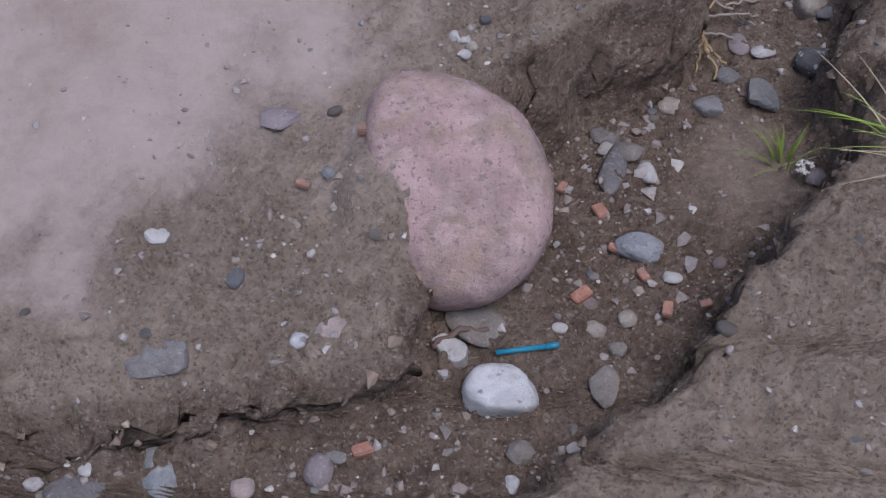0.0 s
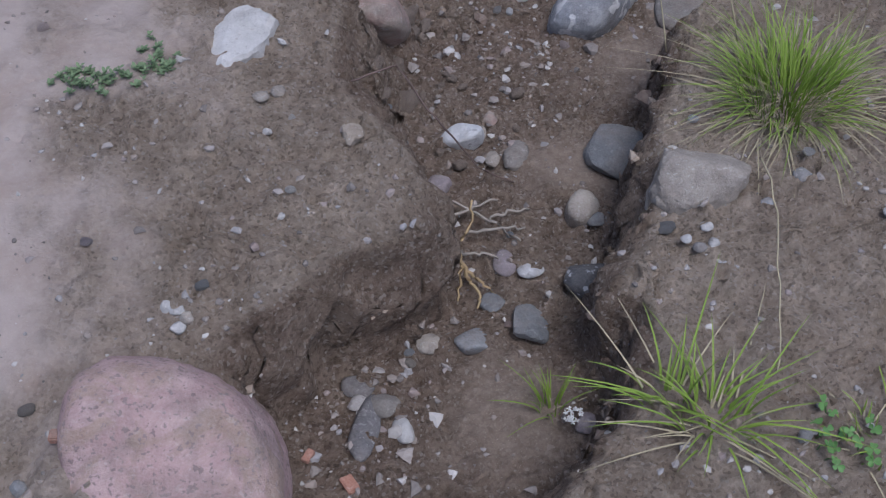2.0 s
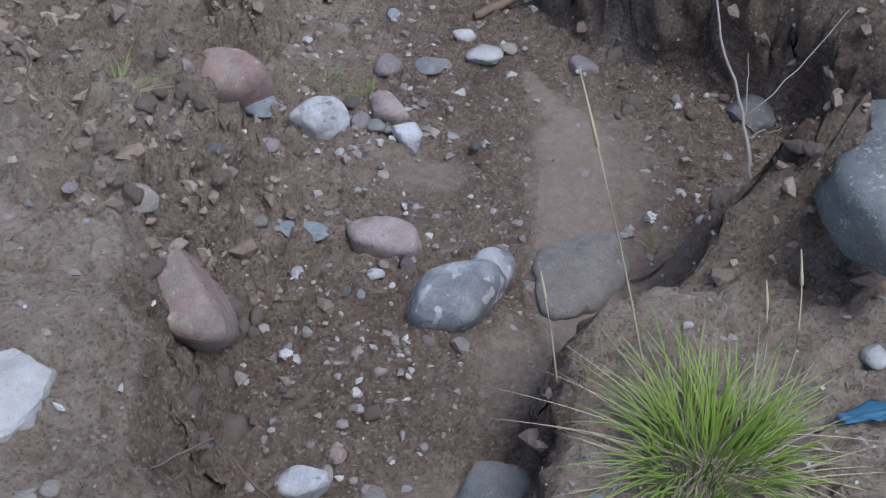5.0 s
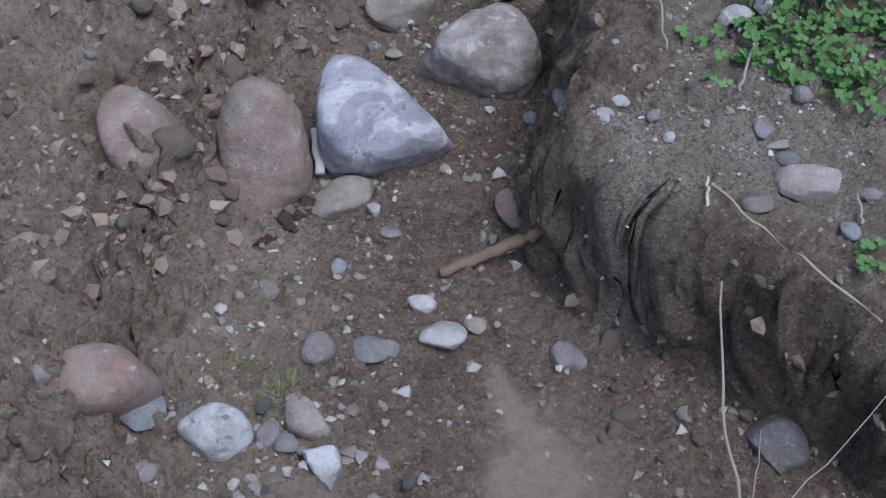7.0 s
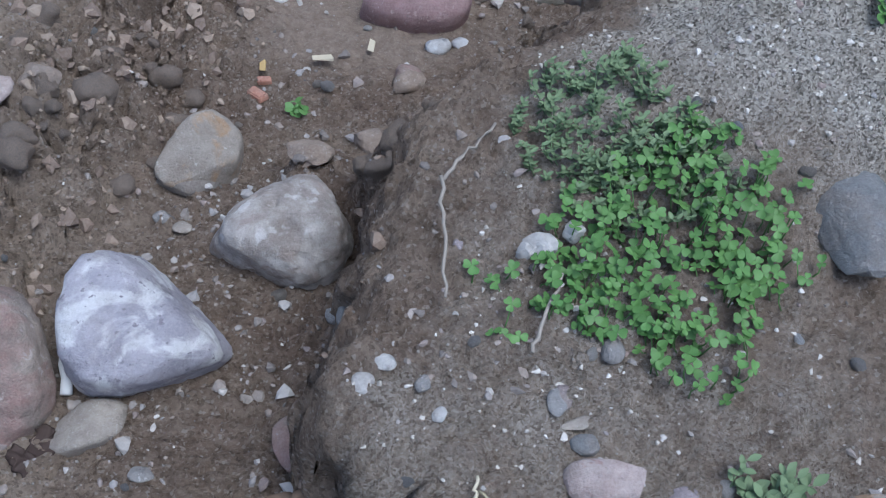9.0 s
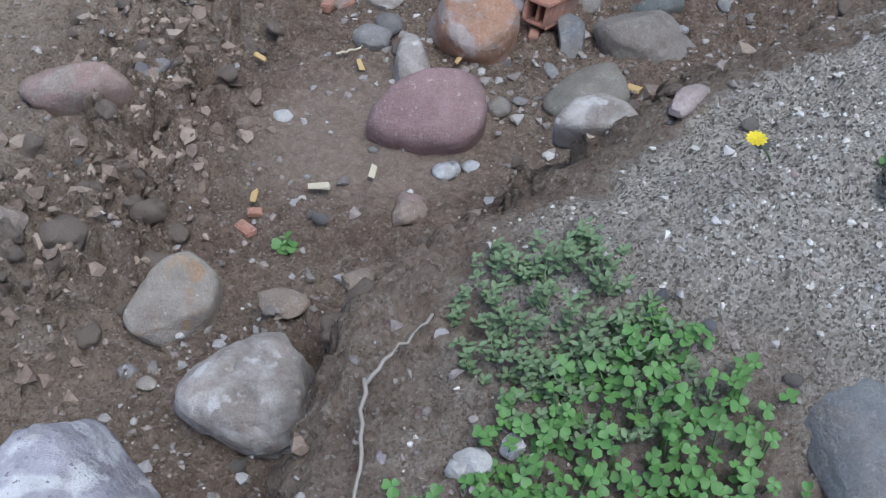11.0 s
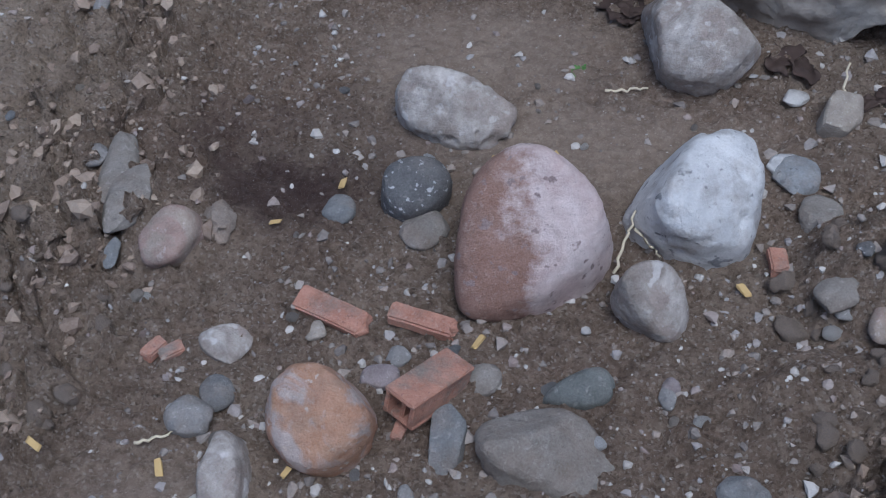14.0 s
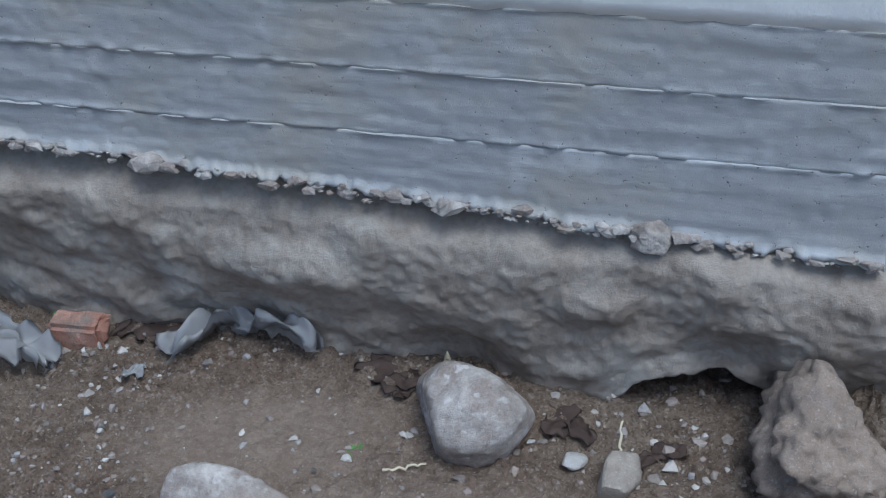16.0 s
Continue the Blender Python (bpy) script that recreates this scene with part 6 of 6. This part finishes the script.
leafy_patch("creeping_weed", "grey green creeping weed on dry sand", "weed", -0.18, 1.245, [(0, 0, 0.07, 0.025, 34), (0.08, 0.03, 0.04, 0.02, 14)], 0.010, 0.018, HERB, 36, "herb")
leafy_patch("creeping_weed", "small creeping weed on the sandy bank", "weed", -0.09, 1.31, [(0, 0, 0.03, 0.04, 12)], 0.009, 0.015, HERB, 37, "herb")
leafy_patch("weed", "small green weed on the gravel bank", "weed", 1.33, 2.15, [(0, 0, 0.03, 0.05, 14)], 0.011, 0.02, CLOVER, 38)
leafy_patch("weed", "bright green weed among pale gravel", "weed", 1.68, 2.86, [(0, 0, 0.035, 0.03, 12)], 0.018, 0.035, CLOVER, 39)
leafy_patch("weed", "slender young weed on pale gravel", "weed", 1.40, 2.69, [(0, 0, 0.03, 0.03, 9)], 0.012, 0.04, CLOVER, 40, "herb")
leafy_patch("seedling", "two green seed leaves on the silt", "weed", 0.895, 3.185, [(0, 0, 0.025, 0.012, 4)], 0.02, 0.012, CLOVER, 41)
leafy_patch("weed", "tiny green weed below the wall", "weed", 0.84, 4.93, [(0, 0, 0.04, 0.02, 12)], 0.009, 0.012, CLOVER, 42)
leafy_patch("seedling", "tiny green seedling on damp soil", "weed", 1.465, 4.53, [(0, 0, 0.008, 0.006, 3)], 0.012, 0.008, CLOVER, 43)
leafy_patch("weed", "broad green leaf beside the dry stem", "weed", 0.94, 1.60, [(0, 0, 0.015, 0.02, 5)], 0.022, 0.05, CLOVER, 44)

# yellow flower on a thin stalk
flower = thing("yellow_flower", "small yellow flower on a thin bent stalk", "flower", (1.545, 2.90, ground_z(1.545, 2.90)))
part("stalk", tube([(0, 0, 0), (-0.01, -0.02, 0.03), (-0.03, -0.05, 0.075), (-0.046, -0.085, 0.115)], (0.0014, 0.001), 5), HERB, flower)
bm = bmesh.new()
for k in range(12):
    a = k * math.pi / 6
    add_leaf(bm, Vector((-0.046, -0.085, 0.117)), Vector((math.cos(a), math.sin(a), 0.15)).normalized(), Vector((0, 0, 1)), 0.012, "long", 0.2)
part("petals", bm, YELLOW, flower)

# white blossoms
for label, x, y, z, n in (("cluster of tiny white blossoms on the bed", 0.503, 0.772, 0.02, 16), ("tiny white blossoms on a thin stem", 1.0, 1.80, 0.03, 9)):
    r = random.Random(n)
    blossom = thing("white_blossom", label, "flower", (x, y, ground_z(x, y)))
    bm = bmesh.new()
    for _ in range(n):
        c = Vector((r.uniform(-0.012, 0.012), r.uniform(-0.012, 0.012), z + r.uniform(-0.004, 0.008)))
        for k in range(5):
            a = k * 1.2566 + r.random()
            add_leaf(bm, c, Vector((math.cos(a), math.sin(a), 0.3)).normalized(), Vector((0, 0, 1)), 0.005, "long", 0.3)
    part("petals", bm, PETAL, blossom)
    part("stalk", tube([(0, 0, -0.003), (0.002, 0.001, z * 0.5), (0, 0, z)], (0.0012, 0.001), 5), HERB, blossom)

# ---- twigs and roots ----
stick("dry_twig", "pale dry branching weed stalk standing on a clod", [(1.10, 1.67, 0.17), (1.095, 1.76, 0.225), (1.10, 1.81, 0.25), (1.085, 1.93, 0.30), (1.10, 2.08, 0.36)], (0.004, 0.0015), BARK, 1, "twig",
      [[(1.10, 1.80, 0.245), (1.125, 1.87, 0.26), (1.138, 1.924, 0.272)], [(1.10, 1.80, 0.245), (1.2, 1.87, 0.28), (1.32, 1.98, 0.31)], [(1.10, 1.77, 0.23), (1.13, 1.78, 0.235), (1.16, 1.785, 0.235)], [(1.10, 1.70, 0.19), (1.14, 1.71, 0.2), (1.18, 1.72, 0.2)]])
stick("long_stem", "long dry stem lying along the bank's rim", [(1.30, 2.04, 0.33), (1.22, 2.14, 0.335), (1.16, 2.22, 0.335), (1.13, 2.27, 0.33)], (0.0022, 0.0016), STRAW, 2)
stick("root", "thick brown root sticking out of the bank", [(0.79, 2.385, 0.004), (0.85, 2.40, 0.02), (0.90, 2.405, 0.05), (0.965, 2.39, 0.12)], (0.009, 0.011), BROWN, 3, "root")
stick("root", "brown root hanging down the bank", [(0.225, 1.90, 0.17), (0.232, 1.86, 0.14), (0.235, 1.82, 0.11), (0.245, 1.775, 0.06)], (0.007, 0.005), BROWN, 4, "root")
stick("root", "pale forked root hanging from the overhang", [(0.318, 1.075, 0.17), (0.335, 1.06, 0.12), (0.35, 1.045, 0.075), (0.37, 1.03, 0.02)], (0.004, 0.0035), ROOT, 5, "root",
      [[(0.35, 1.045, 0.075), (0.375, 1.07, 0.1), (0.378, 1.095, 0.135)], [(0.365, 1.035, 0.035), (0.39, 1.03, 0.01), (0.41, 1.01, 0.004)], [(0.36, 1.04, 0.05), (0.355, 1.02, 0.02), (0.35, 1.0, 0.005)], [(0.37, 1.03, 0.02), (0.385, 1.005, 0.008), (0.38, 0.985, 0.004)]])
for k, (a, b) in enumerate((((0.37, 1.13, 0.012), (0.47, 1.14, 0.01)), ((0.39, 1.17, 0.015), (0.46, 1.11, 0.012)), ((0.33, 1.15, 0.02), (0.43, 1.2, 0.012)), ((0.36, 1.09, 0.012), (0.42, 1.08, 0.008)), ((0.32, 1.22, 0.012), (0.40, 1.16, 0.02)), ((0.41, 1.16, 0.012), (0.48, 1.18, 0.008)))):
    stick("twig", "thin grey brown twig in the gully debris", [a, tuple((a[i] + b[i]) / 2 + (0.006 if i == 2 else 0) for i in range(3)), b], (0.003, 0.0018), BARK, 10 + k)
stick("bramble_stem", "long dark bent stem arching over the rim", [(0.20, 1.24, 0.255), (0.27, 1.28, 0.25), (0.33, 1.25, 0.16), (0.40, 1.24, 0.05), (0.46, 1.24, 0.01)], (0.0018, 0.0014), LITTER, 6)
stick("dark_twig", "dark wet twig under the boulder", [(-0.07, 0.43, 0.012), (-0.03, 0.455, 0.014), (0.01, 0.46, 0.012)], (0.006, 0.004), LITTER, 7)
stick("long_stem", "long dry grass stem lying on the bank", [(0.80, 1.06, 0.235), (0.80, 0.96, 0.235), (0.765, 0.8, 0.23), (0.74, 0.70, 0.225)], (0.0013, 0.001), STRAW, 8)
for k, (label, a, b, mat) in enumerate((("short pale stick on the gravel bank", (1.12, 2.24, 0.325), (1.13, 2.29, 0.325), PALECHIP), ("short brown stick on the gravel bank", (1.325, 2.21, 0.325), (1.33, 2.26, 0.325), BARK),
                                       ("thin pale straw between the boulders", (1.578, 4.07, -0.015), (1.60, 4.17, 0.02), PALECHIP), ("thin pale straw between the boulders", (1.60, 4.15, 0.0), (1.645, 4.11, -0.015), PALECHIP),
                                       ("pale wood splinter on damp silt", (1.525, 4.475, -0.022), (1.60, 4.49, -0.02), PALECHIP), ("short pale stick on the silt", (0.93, 3.66, 0.004), (0.985, 3.69, 0.006), PALECHIP),
                                       ("thin dry stem on the gravel bank", (1.10, 2.66, 0.40), (1.10, 2.50, 0.37), BARK), ("thin dry stem on the gravel bank", (1.10, 2.66, 0.40), (1.17, 2.74, 0.42), BARK),
                                       ("thin dry stem under the clover", (1.20, 2.44, 0.345), (1.24, 2.53, 0.38), BARK), ("pale straw near the wall", (1.93, 4.49, -0.02), (1.94, 4.55, 0.02), PALECHIP))):
    stick("straw", label, [a, tuple((a[i] + b[i]) / 2 for i in range(3)), b], (0.0028, 0.002), mat, 30 + k)

# ---- litter ----
pen = thing("pen", "slim blue plastic pen on the muddy bed", "pen", (0.067, 0.432, ground_z(0.067, 0.432) + 0.007), 10)
part("barrel", tube([(-0.046, 0, 0), (-0.02, 0, 0), (0.03, 0, 0)], (0.0042, 0.0042), 8), PEN, pen)
part("cap", tube([(0.028, 0, 0), (0.04, 0, 0), (0.046, 0, 0)], (0.005, 0.0045), 8), PEN, pen, "lighter blue pen cap")


def crumpled(label, name, x, y, length, width, turn, material, seed, rise=0.02, category="plastic"):
    """A crumpled sheet with thickness."""
    r = np.random.RandomState(seed)
    n, m = 26, 14
    u, v = np.meshgrid(np.linspace(-1, 1, n), np.linspace(-1, 1, m))
    o = r.uniform(0, 30)
    px = u * length / 2 * (1 + 0.2 * fractal(v * 1.5 + o, u, 1.0, 2)) + 0.12 * length * fractal(u * 1.5, v * 1.2 + o, 4.0, 2)
    py = v * width / 2 * (1 + 0.5 * fractal(u * 2 + o, v, 2.0, 2)) + 0.25 * width * fractal(u * 1.4 + o, v * 0.5, 7.0, 2)
    pz = rise * (0.5 + np.abs(fractal(u * 1.3 + o, v * 1.1, 3.0, 2, 0.4)) * 2.2 - 0.25 * u * u)
    bm = bmesh.new()
    vs = [bm.verts.new(p) for p in np.stack([px, py, pz], -1).reshape(-1, 3)]
    for j in range(m - 1):
        for i in range(n - 1):
            bm.faces.new([vs[j * n + i], vs[j * n + i + 1], vs[(j + 1) * n + i + 1], vs[(j + 1) * n + i]])
    bmesh.ops.solidify(bm, geom=bm.faces[:], thickness=0.0012)
    ob = link_mesh(name, bm, material)
    ob.matrix_world = pose(x, y, ground_z(x, y), 0, 0, turn)
    return tagged(ob, label, category)


crumpled("torn strip of blue plastic on the bank", "plastic_strip", 1.145, 1.27, 0.15, 0.03, 6, BLUEPLASTIC, 1, 0.012)
crumpled("crumpled dirty white plastic sheet on soil", "plastic_sheet", 0.79, 4.78, 0.18, 0.09, -30, PLASTIC, 2, 0.035)
crumpled("twisted white plastic wrap below the wall", "plastic_wrap", 1.15, 4.82, 0.17, 0.06, 42, PLASTIC, 3, 0.045)
crumpled("twisted white plastic wrap below the wall", "plastic_wrap", 1.29, 4.815, 0.2, 0.055, -28, PLASTIC, 4, 0.05)
crumpled("small scrap of white plastic on soil", "plastic_scrap", 1.03, 4.73, 0.04, 0.04, 0, PLASTIC, 5, 0.01)
crumpled("scrap of yellowed paper stuck in the earth face", "paper_scrap", 1.63, 4.66, 0.05, 0.035, 0, PALECHIP, 6, 0.05, "paper")
for k, (x, y, s) in enumerate(((1.02, 4.86, 0.09), (1.08, 4.84, 0.08), (0.97, 4.88, 0.06), (1.52, 4.735, 0.11), (1.545, 4.70, 0.07), (1.83, 4.60, 0.08), (1.87, 4.57, 0.06), (2.02, 4.52, 0.06), (1.98, 4.5, 0.05), (0.575, 2.52, 0.05), (0.55, 2.49, 0.05), (0.51, 2.45, 0.035), (1.55, 4.68, 0.05))):
    crumpled("dark dead leaf on damp ground", "dead_leaf", x, y, s, s * 0.6, 50 * k, LITTER, 20 + k, 0.005, "leaf")

foam = thing("foam_strip", "white foam strip standing beside the lilac boulder", "foam", (0.59, 2.635, ground_z(0.59, 2.635)), 8)
bm = tube([(0.0, -0.042, 0.012), (0.002, -0.02, 0.02), (-0.002, 0.0, 0.024), (0.001, 0.022, 0.03), (0, 0.042, 0.034)], (0.009, 0.007), 7)
part("strip", bm, FOAM, foam)

for k, (label, x, y, a, b) in enumerate((("white plaster lump beside the clover", 1.222, 2.585, 0.024, 0.02), ("small white plaster lump beside the clover", 1.262, 2.60, 0.016, 0.013), ("tiny white plaster lump beside the clover", 1.20, 2.575, 0.012, 0.01))):
    stone("plaster_lump", label, x, y, ground_z(x, y) + 0.012, a, b, 0.016, 20 * k, "plaster", 700 + k, 0.5, 0.3, category="plaster", group="plaster lumps")


def broken_block(name, label, x, y, size, turn, mat, seed, z=0.0, lean=(0, 0), category="brick", group="brick fragments"):
    """A broken piece of brick: a box with worn corners and one ragged end."""
    r = random.Random(seed)
    bm = bmesh.new()
    bmesh.ops.create_cube(bm, size=1, matrix=Matrix.Diagonal((*size, 1)))
    bmesh.ops.bevel(bm, geom=bm.edges[:], offset=min(size) * 0.16, segments=2, affect="EDGES")
    bmesh.ops.subdivide_edges(bm, edges=bm.edges[:], cuts=2, use_grid_fill=True)
    for v in bm.verts:
        n = noise.noise(v.co * 35 + Vector((seed, 0, 0)))
        v.co += v.co.normalized() * n * min(size) * 0.13
        if v.co.x > size[0] * 0.3:
            v.co.x += size[0] * 0.13 * noise.noise(Vector((seed * 3.1, v.co.y * 70, v.co.z * 70)))
    ob = link_mesh(name, bm, MATS[mat], smooth=False)
    ob.matrix_world = pose(x, y, ground_z(x, y) + size[2] * 0.32 + z, lean[0], lean[1], turn)
    return tagged(ob, label, category, group)


def hollow_brick():
    """A shard of hollow brick: two open cells between its webs, one end broken."""
    ob = thing("hollow_brick", "broken orange hollow brick with open cells", "brick", (1.332, 3.80, ground_z(1.332, 3.80) + 0.030))
    ob.matrix_world = pose(1.332, 3.80, ground_z(1.332, 3.80) + 0.030, 0, 20, 58)
    for name, size, at in (("face_shell", (0.135, 0.056, 0.007), (0, 0, 0.024)), ("face_shell", (0.125, 0.056, 0.007), (0.004, 0, -0.022)), ("web", (0.13, 0.008, 0.040), (0, 0.022, 0.001)),
                           ("web", (0.12, 0.007, 0.040), (0.005, -0.001, 0.001)), ("web", (0.128, 0.008, 0.040), (0.002, -0.022, 0.001))):
        bm = bmesh.new()
        bmesh.ops.create_cube(bm, size=1, matrix=Matrix.Translation(at) @ Matrix.Diagonal((*size, 1)))
        bmesh.ops.bevel(bm, geom=bm.edges[:], offset=0.0018, segments=2, affect="EDGES")
        part(name, bm, BRICK, ob, smooth=False)
    return ob


hollow_brick()
broken_block("brick_shard", "curved orange brick shard on the bed", 1.155, 3.935, (0.125, 0.042, 0.02), -20, "brick", 1, 0.006, (12, 0))
broken_block("brick_shard", "long orange brick shard on the bed", 1.295, 3.937, (0.105, 0.034, 0.022), -12, "brick", 2, 0.004)
broken_block("brick_end", "worn red brick end below the wall", 0.90, 4.84, (0.115, 0.06, 0.062), -8, "brick", 3)
broken_block("yellow_block", "yellow broken block by the bank", 2.15, 4.17, (0.09, 0.075, 0.06), 5, "yellow", 4, 0.0, (8, 0), "block", "")
for k, (x, y, s) in enumerate(((-0.168, 0.669, 0.028), (0.146, 0.528, 0.032), (0.273, 0.508, 0.025), (0.179, 0.691, 0.03), (-0.26, 0.603, 0.02), (-0.16, 0.27, 0.03), (0.90, 3.83, 0.04), (1.826, 4.119, 0.048), (0.826, 3.223, 0.034), (0.836, 3.26, 0.026), (0.928, 3.83, 0.04), (1.30, 3.74, 0.03), (0.24, 0.57, 0.022), (0.20, 0.62, 0.022), (0.33, 0.52, 0.02), (0.12, 0.74, 0.02))):
    broken_block("brick_fragment", "small orange red brick fragment on the ground", x, y, (s, s * 0.6, s * 0.4), 40 * k, "brick", 10 + k)
for k, (x, y, s, m) in enumerate(((1.028, 3.35, 0.026, PALECHIP), (0.939, 3.313, 0.03, PALECHIP), (0.833, 3.286, 0.03, CHIP), (0.792, 3.633, 0.022, CHIP), (0.979, 3.626, 0.022, CHIP), (1.595, 3.548, 0.022, CHIP), (1.48, 3.573, 0.026, CHIP), (1.389, 3.911, 0.024, CHIP), (1.16, 3.646, 0.02, CHIP), (1.776, 4.06, 0.026, CHIP), (1.36, 4.28, 0.03, CHIP), (1.20, 4.22, 0.022, CHIP), (1.11, 4.2, 0.022, CHIP), (1.45, 4.3, 0.03, CHIP), (1.02, 4.1, 0.02, CHIP), (1.36, 3.84, 0.03, CHIP))):
    r = random.Random(k)
    bm = bmesh.new()
    bmesh.ops.create_cube(bm, size=1, matrix=Matrix.Diagonal((s, s * 0.42, 0.004, 1)))
    for v in bm.verts:
        v.co += Vector((r.uniform(-0.2, 0.2) * s, r.uniform(-0.1, 0.1) * s, r.uniform(0, 0.003)))
    bmesh.ops.bevel(bm, geom=bm.edges[:], offset=0.0008, segments=1, affect="EDGES")
    ob = link_mesh("wood_chip", bm, m, smooth=False)
    ob.matrix_world = pose(x, y, ground_z(x, y) + 0.012, r.uniform(-12, 12), r.uniform(-12, 12), r.uniform(0, 180))
    tagged(ob, "pale wood chip lying on the silt" if m is PALECHIP else "yellow orange wood chip on the soil", "wood chip", "wood chips")

# lump of spilled concrete on the footing's lower edge
lump = stone("concrete_lump", "rough pale concrete lump on the footing edge", 1.98, 4.665, 0.335, 0.045, 0.025, 0.03, -11, "mottled", 801, 0.4, 0.35, category="concrete")

hewn("clod", "tall yellowish earth clod against the wall", (2.258, 4.442, 0.066), (29, 2, 0), ((-118, 123), (-78, 114), (4, 130), (42, 101), (26, 98), (80, 153), (142, 112), (148, 109), (176, 132)), 89, "clod", 802, "earth clods", "clod", soft=6, lumpy=0.6, pits=0.5)
